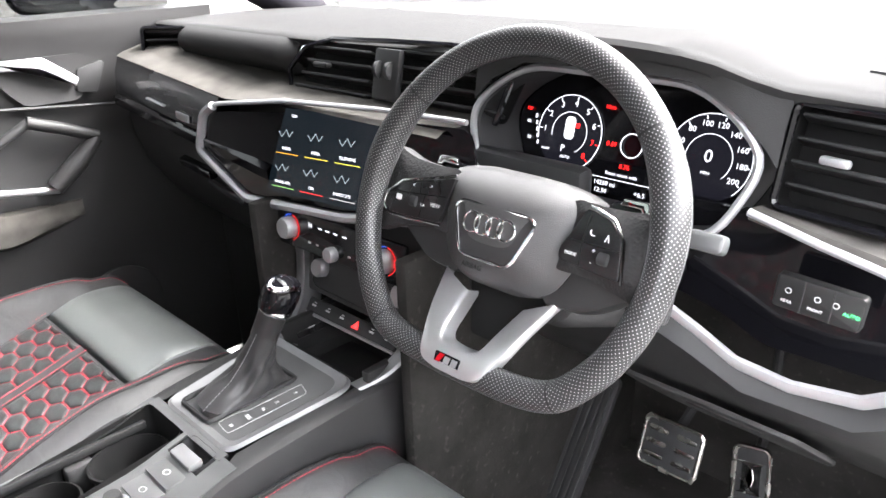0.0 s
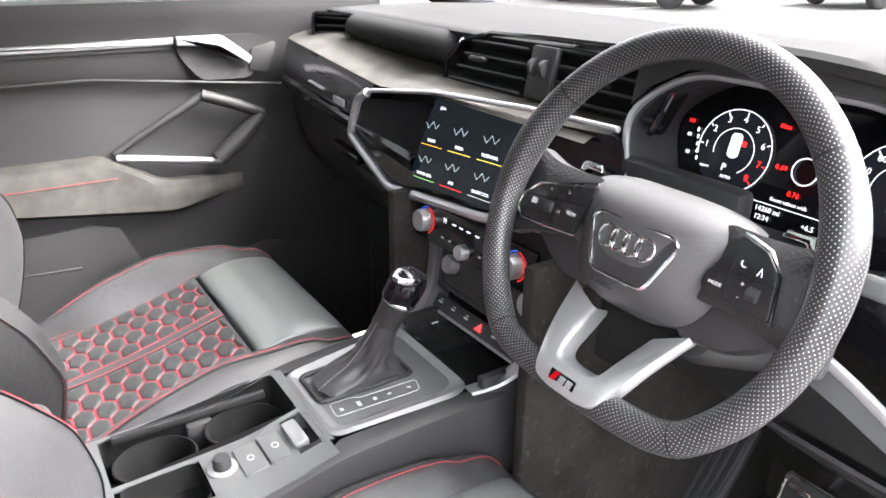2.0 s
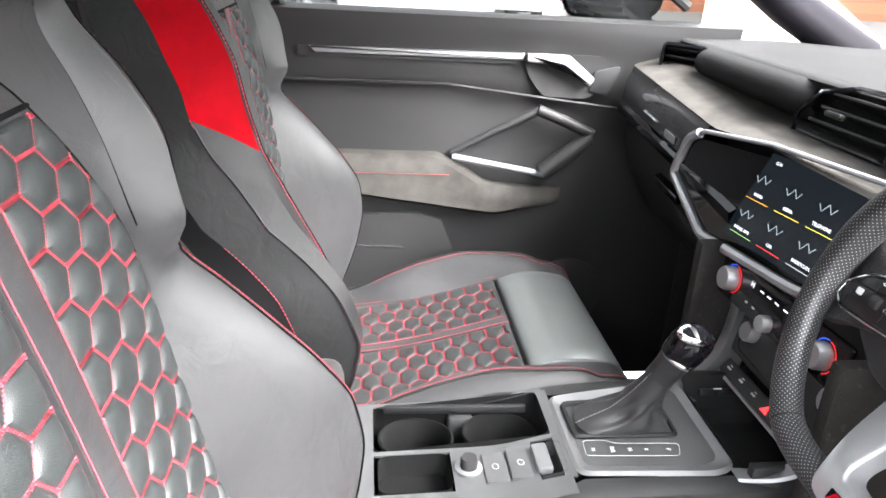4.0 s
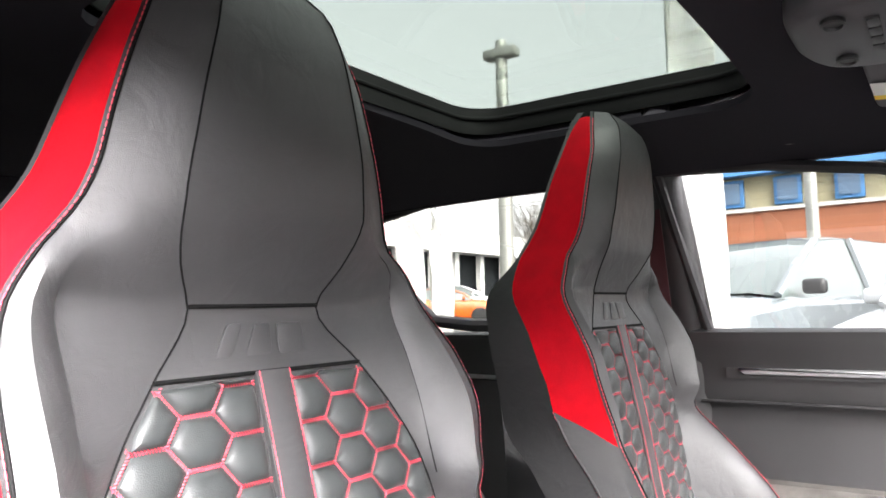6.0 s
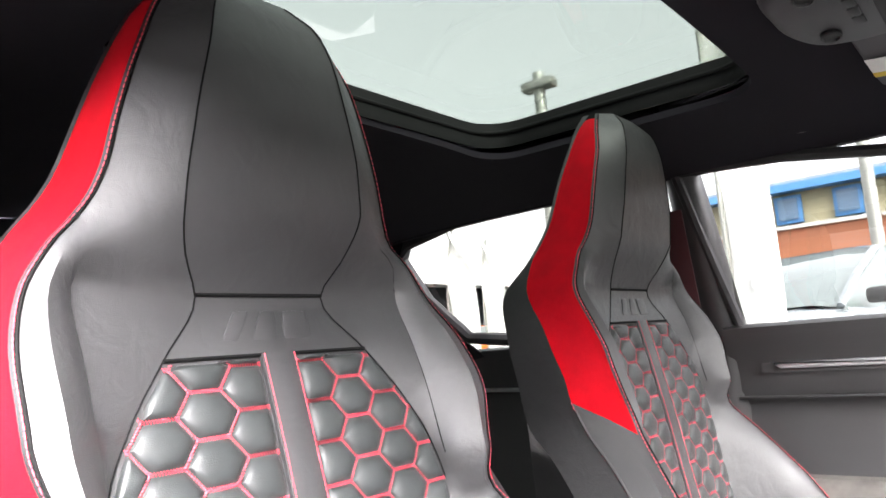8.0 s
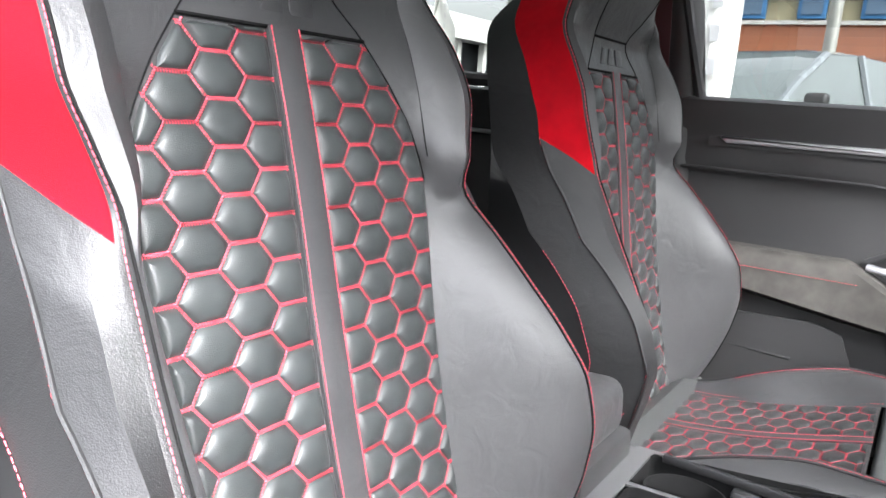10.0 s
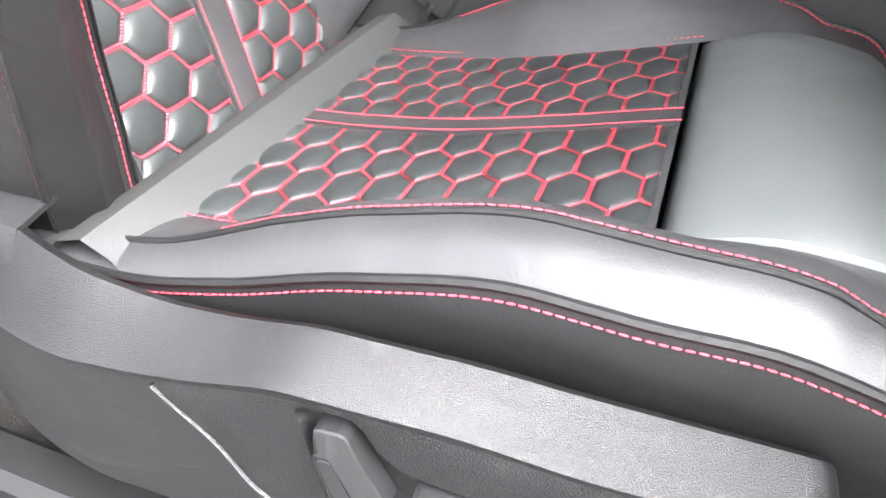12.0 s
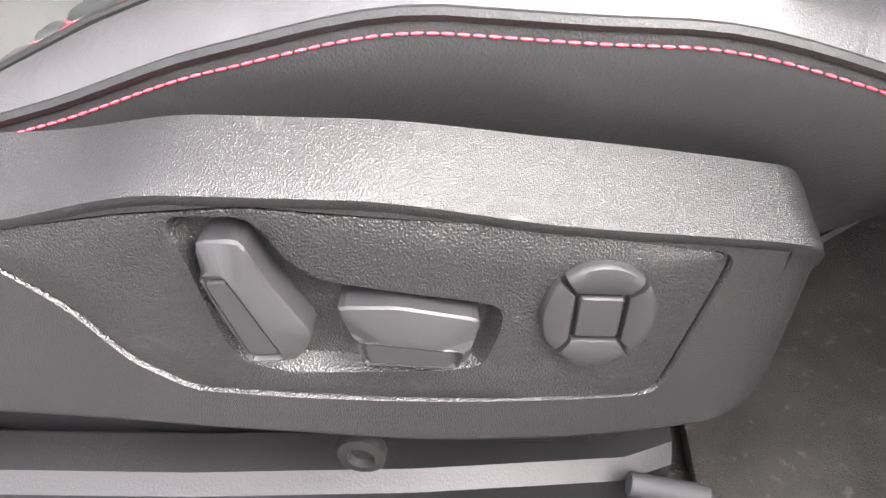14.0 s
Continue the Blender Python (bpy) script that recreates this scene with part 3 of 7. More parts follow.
    for s in np.linspace(0.0, Sc[-1], 26):
        bandrows.append([cushion_surface(x, s)[0] + cushion_surface(x, s)[1] * h for x, h in ((-0.012, 0), (-0.012, 0.0026), (0, 0.0040), (0.012, 0.0026), (0.012, 0))])
    part("centre_band", grid(bandrows), LEATHER, seat)
    for sg in (-1, 1):
        stitches([cushion_surface(sg * 0.0105, s)[0] + cushion_surface(0, s)[1] * 0.0034 for s in np.linspace(0.005, Sc[-1], 40)], seat, THREAD, 0.0048, 0.0007)
    # sloping filler between cushion and backrest
    part("gap_cover", grid([[cp(x, z, y) for x in (-0.235, -0.16, -0.05, 0.05, 0.16, 0.235)] for y, z in ((-0.050, 0.630), (-0.066, 0.648), (-0.085, 0.657), (-0.105, 0.650), (-0.125, 0.625))]), FILLER, seat, "grey leather filler in the fold")
    # frame under the cushion
    part("seat_frame", box(0.40, 0.46, 0.14, Matrix.Translation(cp(0, 0.47, 0.12)), 0.02), SMOOTH, seat)
    for sg in (-1, 1):
        part("seat_rail", box(0.03, 0.46, 0.05, Matrix.Translation((cx + sg * 0.19, cush[0] + 0.05, 0.385)), 0.006), RUBBER, seat)
    return seat


driver_seat = sports_seat("driver_seat", 0.355, (0, 0), (0, 0), "black leather sports seat with red hexagon stitching and red side panels")
sports_seat("passenger_seat", -0.355, (-0.045, 0.045), (0.01, 0.012), "black leather sports seat beside the passenger door, red side panels", 0.07)


# ---- steering wheel ----
def perforated(name, colour):
    """Leather with rows of punched holes, laid out along the rim's own length and girth."""
    m = material(name, colour, 0.40, vary=0.12, patch=20, spec=0.4)
    n, l = m.node_tree.nodes, m.node_tree.links
    b = n["Principled BSDF"]
    uv = n.new("ShaderNodeUVMap")
    mp = n.new("ShaderNodeMapping")
    mp.inputs["Rotation"].default_value = (0, 0, radians(45))
    v = n.new("ShaderNodeTexVoronoi")
    v.voronoi_dimensions = "2D"
    v.inputs["Scale"].default_value, v.inputs["Randomness"].default_value = 300, 0.0
    l.new(uv.outputs[0], mp.inputs[0])
    l.new(mp.outputs[0], v.inputs["Vector"])
    cut = n.new("ShaderNodeMapRange")
    cut.inputs["From Min"].default_value, cut.inputs["From Max"].default_value = 0.11, 0.19
    cut.inputs["To Min"].default_value, cut.inputs["To Max"].default_value = 1, 0
    l.new(v.outputs["Distance"], cut.inputs["Value"])
    mix = n.new("ShaderNodeMix")
    mix.data_type = "RGBA"
    old = b.inputs["Base Color"].links[0].from_socket
    l.new(old, mix.inputs[6])
    # Holes are coloured pale, standing in for light caught in the perforations.
    mix.inputs[7].default_value = (0.30, 0.30, 0.30, 1)
    l.new(cut.outputs[0], mix.inputs["Factor"])
    l.new(mix.outputs[2], b.inputs["Base Color"])
    bump = n.new("ShaderNodeBump")
    bump.inputs["Strength"].default_value, bump.inputs["Distance"].default_value = 0.6, 0.0006
    bump.invert = True
    l.new(cut.outputs[0], bump.inputs["Height"])
    l.new(bump.outputs[0], b.inputs["Normal"])
    return m


PERF = perforated("perforated_leather", (0.015, 0.015, 0.0155))
WHEEL_C = Vector((0.3557, 0.365, 1.0939))
WHEEL_M = basis(WHEEL_C, (1, 0.0091, 0), (-0.0035, 0.3879, 0.9217))


def rim_at(a):
    """A point of the rim's middle line, by the angle from the top."""
    u, v = 0.1726 * math.sin(a), 0.1724 * math.cos(a)
    floor_v = -0.1477
    k = 0.022
    if v < floor_v + k:
        w = (floor_v + k - v)
        v = floor_v + k - k * (1 - math.exp(-w / k))
    return Vector((u, v, 0))


def rim_piece(a0, a1, n=60, seg=20, grow=0.0):
    bm = bmesh.new()
    lay = bm.loops.layers.uv.new("UVMap")
    rows, run, prev = [], 0.0, None
    for i in range(n):
        a = a0 + (a1 - a0) * i / (n - 1)
        p = rim_at(a)
        t = (rim_at(a + 0.01) - rim_at(a - 0.01)).normalized()
        out = Vector((t.y, -t.x, 0))
        if out.dot(p) < 0:
            out = -out
        thumb = 0.003 * math.exp(-((abs(a) - 1.25) / 0.28) ** 2)
        run += (p - prev).length if prev is not None else 0
        prev = p
        ring = []
        for k in range(seg + 1):
            b = 2 * math.pi * k / seg
            r1, r2 = 0.0146 + grow + thumb * 0.6, 0.0142 + grow + thumb
            ring.append((p + out * math.cos(b) * r1 + Vector((0, 0, 1)) * math.sin(b) * r2, run, k / seg * 0.1))
        rows.append([(bm.verts.new(q), x, y) for q, x, y in ring])
    for ra, rb in zip(rows, rows[1:]):
        for k in range(seg):
            quad = (ra[k], ra[k + 1], rb[k + 1], rb[k])
            f = bm.faces.new([q[0] for q in quad])
            for lp, q in zip(f.loops, quad):
                lp[lay].uv = (q[1], q[2])
    bmesh.ops.transform(bm, matrix=WHEEL_M, verts=bm.verts)
    return bm


PERF_FLAT = material("dotted_leather_arm", (0.016, 0.016, 0.0165), 0.45, grain=0.9, size=330, cells=True, vary=0.1, dist=0.0006, spec=0.45)
SPOKE_METAL = material("satin_chrome", (0.54, 0.54, 0.55), 0.34, 0.85, grain=0.0, size=500, vary=0.02, patch=30)
GLOSSKEY = material("dark_satin_key", (0.008, 0.008, 0.0085), 0.25, vary=0.05, spec=0.5)
wheel = thing("steering_wheel", "flat-bottomed steering wheel in perforated black leather with silver spokes", "steering wheel")
SEAMS = (-2.4555, -0.90, 0.90, 2.4555)
for a0, a1, nm in ((-0.90, 0.90, "upper_rim"), (0.90, 2.4555, "side_grip"), (-2.4555, -0.90, "side_grip"), (2.4555, 2 * math.pi - 2.4555, "lower_rim")):
    part(nm, rim_piece(a0, a1, 50), PERF, wheel)
for a in SEAMS:
    part("rim_seam", rim_piece(a - 0.006, a + 0.006, 3, 20, 0.0004), LEATHER_SHADED, wheel)


def wm(u=0.0, v=0.0, h=0.0, turn=0.0):
    """A pose on the wheel's face."""
    return WHEEL_M @ Matrix.Translation((u, v, h)) @ Matrix.Rotation(radians(turn), 4, "Z")


def dome(outline, m, rise, drop, rings=6, mat_bm=None, power=2.2):
    """A cushion-shaped cover over a closed outline: rim at -drop, middle at +rise."""
    bm = mat_bm or bmesh.new()
    O = np.array(outline)
    c = O.mean(axis=0)
    rows = []
    for i in range(rings + 1):
        f = 1 - i / rings * 0.999
        h = rise * (1 - f ** power)
        rows.append([m @ Vector((*(c + (p - c) * f), h)) for p in O])
    rows.insert(0, [m @ Vector((*p, -drop)) for p in O])
    grid(rows, close=True, bm=bm)
    return bm


hub_out = soften([(-0.040, 0.051), (0.040, 0.051), (0.078, 0.044), (0.093, 0.031), (0.089, 0.004), (0.079, -0.026), (0.066, -0.052), (0.036, -0.066), (-0.036, -0.066), (-0.066, -0.052), (-0.079, -0.026), (-0.089, 0.004), (-0.093, 0.031), (-0.078, 0.044)], 0.016, 4)
HUBSKIN = material("grained_airbag_skin", (0.040, 0.0395, 0.040), 0.48, grain=0.5, size=1000, cells=True, vary=0.1, dist=0.0004, spec=0.45)
part("airbag_cover", dome(hub_out, wm(0, 0, -0.026), 0.033, 0.03, 9, power=2.8), HUBSKIN, wheel, "grained black airbag cover")
plate = soften([(-0.043, 0.0120), (0.043, 0.0120), (0.0480, 0.0040), (0.0320, -0.0350), (0.025, -0.0390), (-0.025, -0.0390), (-0.0320, -0.0350), (-0.0480, 0.0040)], 0.006, 4)
part("badge_plate", dome(plate, wm(0, 0, 0.0035), 0.0022, 0.010), SMOOTH, wheel)
part("badge_surround", tube([wm() @ Vector((u, v, 0.0045)) for u, v in plate], 0.0016, 8, closed=True), CHROME, wheel, "thin chrome surround")
for k in range(4):
    cu = -0.0215 + 0.0138 * k
    part("badge_ring", tube([wm() @ Vector((cu + 0.0098 * math.cos(a), -0.006 + 0.0098 * math.sin(a), 0.0075)) for a in np.linspace(0, 2 * math.pi, 33)[:-1]], 0.0014, 8, closed=True), CHROME, wheel)
lettering("AIRBAG", 0.0072, wm(-0.012, -0.0475, 0.0040), LIP, wheel)
# leather arms from the rim to the hub, and the key blocks on them
for sg in (-1, 1):
    spoke = soften([(sg * 0.066, 0.040), (sg * 0.100, 0.038), (sg * 0.136, 0.040), (sg * 0.172, 0.052), (sg * 0.176, -0.050), (sg * 0.146, -0.036), (sg * 0.10, -0.026), (sg * 0.062, -0.028)], 0.012, 5)
    part("side_spoke", dome(spoke, wm(0, 0, -0.016), 0.008, 0.018, 6), PERF_FLAT, wheel, "perforated leather arm")
    part("spoke_underside", slab(soften([(sg * 0.05, 0.01), (sg * 0.13, 0.0), (sg * 0.150, -0.030), (sg * 0.10, -0.062), (sg * 0.05, -0.066)], 0.012), wm(0, 0, -0.050), 0.022, 0.008), SMOOTH, wheel)
    padm = wm(0, 0, -0.0085)
    pad = soften([(0.0905, 0.0340), (0.116, 0.0280), (0.130, 0.0126), (0.1365, -0.0210), (0.0737, -0.0160), (0.0726, -0.0048), (0.080, 0.0075)] if sg > 0 else [(-0.1517, -0.0027), (-0.1346, 0.0120), (-0.063, 0.0300), (-0.0717, -0.0185), (-0.1187, -0.0217), (-0.145, -0.0220), (-0.154, -0.0140)], 0.004, 3)
    keys = part("control_pad", slab(pad, padm, 0.0055, 0.0012), GLOSSKEY, wheel, "black multifunction key block")
    gaps = [((0.078, 0.004), (0.132, 0.004)), ((0.096, 0.030), (0.0935, 0.004)), ((0.0935, 0.004), (0.096, -0.017))] if sg > 0 else [((-0.150, 0.0), (-0.070, 0.0085)), ((-0.108, 0.018), (-0.105, 0.004)), ((-0.098, 0.005), (-0.100, -0.0195))]
    for a, b in gaps:
        part("key_gap", tube([padm @ Vector((*a, 0.0056)), padm @ Vector((*b, 0.0056))], 0.0007, 5), LIP, keys)
    sx, sv = (0.1176, -0.0056) if sg > 0 else (-0.1125, -0.0044)
    part("scroll_wheel", turned([(0.0045, -0.0055), (0.0062, -0.0045), (0.0062, 0.0045), (0.0045, 0.0055)], padm @ Matrix.Translation((sx, sv, 0.003)) @ Matrix.Rotation(radians(90), 4, "Y"), 20), RUBBER, keys)
    for text, size, u, v in ((("MODE", 0.0042, 0.0855, -0.0085), ("+", 0.006, 0.107, -0.001), ("-", 0.006, 0.107, -0.011)) if sg > 0 else (("<", 0.0065, -0.1164, 0.0119), (">", 0.0065, -0.0925, 0.0150), ("VIEW", 0.0055, -0.0816, -0.003), ("OK", 0.0040, -0.0985, -0.006))):
        lettering(text, size, padm @ Matrix.Translation((u, v, 0.0058)), PRINT, keys)
    if sg > 0:
        part("phone_icon", tube([padm @ Vector((0.1027 + 0.003 * math.cos(a), 0.0146 + 0.003 * math.sin(a), 0.0058)) for a in np.linspace(2.6, 5.2, 8)], 0.0006, 5), PRINT, keys)
        part("voice_icon", tube([padm @ Vector((0.1169 + 0.002 * x, 0.0121 + 0.003 * y, 0.0058)) for x, y in ((-1, -1), (0, 1), (1, -1))], 0.0005, 5), PRINT, keys)
        edge = [(0.0930, 0.0365), (0.1178, 0.0295), (0.1325, 0.0132), (0.1390, -0.0225)]
    else:
        part("list_icon", slab(rounded(0.008, 0.006, 0.001, 3, -0.1342, -0.0041), padm, 0.0058), PRINT, keys)
        edge = [(-0.0627, 0.0325), (-0.1346, 0.0140), (-0.1535, -0.0020), (-0.1560, -0.0150), (-0.146, -0.0240), (-0.1187, -0.0240), (-0.070, -0.0205)]
    part("key_trim", tube([padm @ Vector((u, v, 0.0045)) for u, v in edge], 0.0014, 6), CHROME, wheel, "thin chrome edge")
# silver lower spoke with an opening, rising from the hub to the rim
half_out = [(0.070, -0.060, -0.030), (0.0565, -0.098, -0.004), (0.046, -0.128, 0.010), (0.037, -0.146, 0.0165), (0.020, -0.1515, 0.018), (0.0, -0.152, 0.018)]
half_in = [(0.034, -0.078, -0.030), (0.0285, -0.102, -0.008), (0.0255, -0.117, 0.005), (0.020, -0.1245, 0.010), (0.010, -0.1265, 0.0115), (0.0, -0.127, 0.012)]
outer = spline([(-u, v, h) for u, v, h in half_out] + half_out[-2::-1], 45)
inner = spline([(-u, v, h) for u, v, h in half_in] + half_in[-2::-1], 45)
rows = []
for f, h in ((0.0, -0.018), (0.0, -0.003), (0.05, 0.0), (0.16, 0.0012), (0.5, 0.0022), (0.84, 0.0012), (0.95, 0.0), (1.0, -0.003), (1.0, -0.022)):
    rows.append([wm() @ Vector(p + (q - p) * f + np.array((0, 0, h))) for p, q in zip(outer, inner)])
bridge = part("lower_spoke", grid(rows), SPOKE_METAL, wheel, "satin silver double spoke")
part("badge", slab(rounded(0.031, 0.0105, 0.001, 3, -0.002, -0.1395), wm(0, 0, 0.0165), 0.0012), GLOSS, bridge, "small black badge with a red bar")
part("badge_bar", slab([(-0.0165, -0.1440), (-0.0105, -0.1440), (-0.0055, -0.1350), (-0.0115, -0.1350)], wm(0, 0, 0.0178), 0.0004), RED_SUEDE, bridge)
for u in (-0.006, 0.003):
    part("badge_bar", slab([(u, -0.1432), (u + 0.007, -0.1432), (u + 0.0085, -0.1362), (u + 0.0015, -0.1362)], wm(0, 0, 0.0178), 0.0004), ALU, bridge)
part("spoke_back", slab(soften([(-0.05, -0.058), (0.05, -0.058), (0.030, -0.122), (-0.030, -0.122)], 0.004), wm(0, 0, -0.058), 0.01), LIP, wheel)
# shift paddles and column
for sg in (-1, 1):
    pad = soften([(sg * 0.075, 0.018), (sg * 0.090, 0.046), (sg * 0.122, 0.048), (sg * 0.130, 0.028)], 0.006, 4)
    part("shift_paddle", slab(pad, wm(0, 0, -0.050), 0.004, 0.0015), GLOSS, wheel, "gloss black shift paddle")
    part("paddle_edge", slab(soften([(sg * 0.098, 0.043), (sg * 0.102, 0.051), (sg * 0.126, 0.051), (sg * 0.133, 0.028), (sg * 0.127, 0.026), (sg * 0.120, 0.043)], 0.003), wm(0, 0, -0.0465), 0.004, 0.001), CHROME, wheel)
column = thing("steering_column", "black steering column shroud with stalks behind the wheel", "steering column")
part("shroud", slab(rounded(0.15, 0.12, 0.03, 6, 0, -0.03), wm(0, 0, -0.22), 0.16, 0.02), SMOOTH, column)
for sg, nm in ((-1, "wiper_stalk"), (1, "indicator_stalk")):
    st = [wm() @ Vector((sg * u, v, -0.075)) for u, v in ((0.06, 0.030), (0.12, 0.031), (0.155, 0.031))]
    part(nm, tube(st, [0.008, 0.009, 0.010], 12, flat=0.7), SMOOTH, column)
    end = wm(sg * 0.172, 0.030, -0.082)
    part("stalk_tip", slab(rounded(0.034, 0.018, 0.005, 4), end, 0.012, 0.004), TRIM2, column, "satin grey stalk end")


# ---- dashboard ----
dash = thing("dashboard", "dark grey dashboard with suede shelf, digital dials and black glass trim", "dashboard")
EDGE = [(-0.72, 0.57, 1.200), (-0.45, 0.57, 1.203), (-0.22, 0.565, 1.205), (0.0, 0.56, 1.210), (0.14, 0.548, 1.214), (0.25, 0.522, 1.236), (0.36, 0.512, 1.247), (0.46, 0.518, 1.240), (0.54, 0.545, 1.214), (0.72, 0.55, 1.206)]
rows = []
xs = np.linspace(-0.72, 0.72, 49)
for y, f in ((1.02, 0.0), (0.98, 0.02), (0.88, 0.2), (0.78, 0.5), (0.70, 0.75), (0.64, 0.9), (0.60, 0.97)):
    rows.append([(x, y, 1.196 + (table(EDGE, x)[1] - 1.196) * f + 0.006 * math.sin(math.pi * f)) for x in xs])
rows.append([(x, table(EDGE, x)[0] + 0.006, table(EDGE, x)[1]) for x in xs])
rows.append([(x, table(EDGE, x)[0], table(EDGE, x)[1] - 0.005) for x in xs])
rows.append([(x, table(EDGE, x)[0] + 0.008, table(EDGE, x)[1] - 0.016) for x in xs])
part("upper_pad", grid(rows), DASH, dash, "soft dark grey upper dash pad")
# passenger side: recess, suede shelf, inlay, silver line, glove box
xp = np.linspace(-0.70, -0.160, 22)
def shelf_z(x):
    return 1.142 + (x + 0.66) / 0.36 * (1.112 - 1.142)
def shelf_y(x):
    return 0.472 - (x + 0.66) / 0.36 * 0.006
part("recess", grid([[(x, 0.576, 1.186) for x in xp], [(x, 0.600, 1.165) for x in xp], [(x, 0.600, 1.150) for x in xp]]), SMOOTH, dash)
xs2 = np.linspace(-0.70, 0.18, 40)
part("suede_shelf", grid([[(x, 0.605, shelf_z(min(x, -0.30)) + 0.022) for x in xs2], [(x, 0.54, shelf_z(min(x, -0.30)) + 0.020) for x in xs2], [(x, shelf_y(min(x, -0.3)) + 0.012, shelf_z(min(x, -0.3)) + (0.006 if x < -0.3 else 0.006 + 0.012 * min(1, (x + 0.3) / 0.15))) for x in xs2], [(x, shelf_y(min(x, -0.3)), shelf_z(min(x, -0.3)) + (0 if x < -0.3 else 0.012 * min(1, (x + 0.3) / 0.15))) for x in xs2]]), SUEDE, dash, "grey suede shelf")
xi = np.linspace(-0.70, -0.318, 16)
part("inlay", grid([[(x, shelf_y(x) + 0.001, shelf_z(x) - 0.002) for x in xi], [(x, shelf_y(x) - 0.010, shelf_z(x) - 0.03) for x in xi], [(x, shelf_y(x) - 0.014, shelf_z(x) - 0.068) for x in xi]]), CARBON, dash, "dark structured inlay strip")
part("inlay_bar", tube([(x, shelf_y(x) - 0.016, shelf_z(x) - 0.050 - 0.00 * x) for x in (-0.555, -0.52, -0.49)], 0.004, 8, flat=0.5), ALU, dash, "short silver bar")
part("inlay_badge", box(0.045, 0.004, 0.014, pose(-0.425, shelf_y(-0.425) - 0.016, 1.060, 0, 4.5, 0), 0.002), ALU, dash, "small silver badge")
part("lower_trim", grid([[(x, shelf_y(x) - 0.012, shelf_z(x) - 0.070) for x in xp], [(x, shelf_y(x) - 0.022, shelf_z(x) - 0.076) for x in xp], [(x, shelf_y(x) - 0.020, shelf_z(x) - 0.092) for x in xp], [(x, shelf_y(x) + 0.010, shelf_z(x) - 0.10) for x in xp]]), GLOSS, dash, "gloss black trim strip")
part("glove_box", grid([[(x, 0.475, shelf_z(x) - 0.098) for x in xp], [(x, 0.480, 0.995) for x in xp], [(x, 0.500, 0.93) for x in xp], [(x, 0.56, 0.84) for x in xp], [(x, 0.70, 0.72) for x in xp], [(x, 0.95, 0.66) for x in xp]]), SMOOTH, dash, "black glove box lid")
part("glove_box_handle", box(0.11, 0.02, 0.018, pose(-0.46, 0.487, 0.955, 20, 5, 0), 0.005), GLOSS, dash)
part("knee_vent", box(0.10, 0.01, 0.02, pose(-0.40, 0.502, 0.915, 20, 8, 0), 0.004), RUBBER, dash)


xf = np.linspace(-0.575, -0.222, 24)
part("pad_face", grid([[(x, y + 0.020 * max(0.0, (x + 0.25) / 0.028), z) for x in xf] for y, z in ((0.566, 1.2005), (0.556, 1.196), (0.546, 1.188), (0.541, 1.177), (0.543, 1.165), (0.555, 1.152), (0.582, 1.138))]), DASH, dash, "soft grey rolled front of the dash pad")


def louvres(name, m, w, h, n, depth, label, tab=True, splits=()):
    """An air vent: a dark box open to the front, with slats, a frame and a thumb tab. m: x along the width, y up, z out."""
    v = part(name, slab(rounded(w + 0.012, h + 0.012, 0.008, 4), m @ Matrix.Translation((0, 0, -0.030)), 0.0005), LIP, dash, label)
    f = bmesh.new()
    tube([m @ Vector((u, q, 0.004)) for u, q in rounded(w + 0.012, h + 0.012, 0.008, 4)], 0.0035, 6, bm=f, closed=True)
    part("vent_frame", f, GLOSS, v)
    part("vent_wall", grid([[m @ Vector((u, q, d)) for u, q in rounded(w + 0.010, h + 0.010, 0.008, 4)] for d in (0.004, -0.03)], close=True), LIP, v)
    for i in range(n):
        y = -h / 2 + h * (i + 0.5) / n
        part("slat", box(w, 0.0045, 0.020, m @ Matrix.Translation((0, y, -0.016)) @ Matrix.Rotation(radians(-20), 4, "X"), 0.0014, seg=1), BUTTON, v)
    if tab:
        part("vent_tab", box(0.026, 0.008, 0.010, m @ Matrix.Translation((-w * 0.12, h * 0.04, 0.006)), 0.003), ALU, v)
    return v


# centre vents
vm = basis((0.0, 0.553, 1.162), (1, 0, 0.012), (0, 0.22, 1))
cw = part("centre_vent_housing", slab(soften([(-0.225, -0.004), (-0.19, 0.030), (-0.12, 0.046), (0.12, 0.052), (0.20, 0.048), (0.225, 0.03), (0.20, -0.036), (-0.215, -0.044)], 0.008), vm @ Matrix.Translation((0, 0, -0.026)), 0.002), LIP, dash, "black twin centre vents")
part("vent_frame", tube([vm @ Vector((u, v, 0.004)) for u, v in ((-0.215, -0.044), (-0.226, -0.004), (-0.19, 0.031), (-0.12, 0.047), (0.0, 0.051), (0.12, 0.053), (0.20, 0.049), (0.226, 0.031), (0.205, -0.036))], 0.004, 6), GLOSS, cw)
for sg in (-1, 1):
    for i in range(4):
        y = -0.030 + 0.020 * i
        w = 0.175 - 0.014 * i
        part("slat", box(w, 0.0045, 0.022, vm @ Matrix.Translation((sg * (0.032 + w / 2), y + 0.003 * sg, -0.014)) @ Matrix.Rotation(radians(-18), 4, "X"), 0.0014, seg=1), BUTTON, cw)
    part("vent_tab", box(0.034, 0.008, 0.012, vm @ Matrix.Translation((sg * 0.125, 0.008, 0.012)), 0.003), BUTTON, cw)
part("vent_divider", box(0.050, 0.070, 0.012, vm @ Matrix.Translation((0.012, 0.006, 0.004)), 0.004), BUTTON, cw)
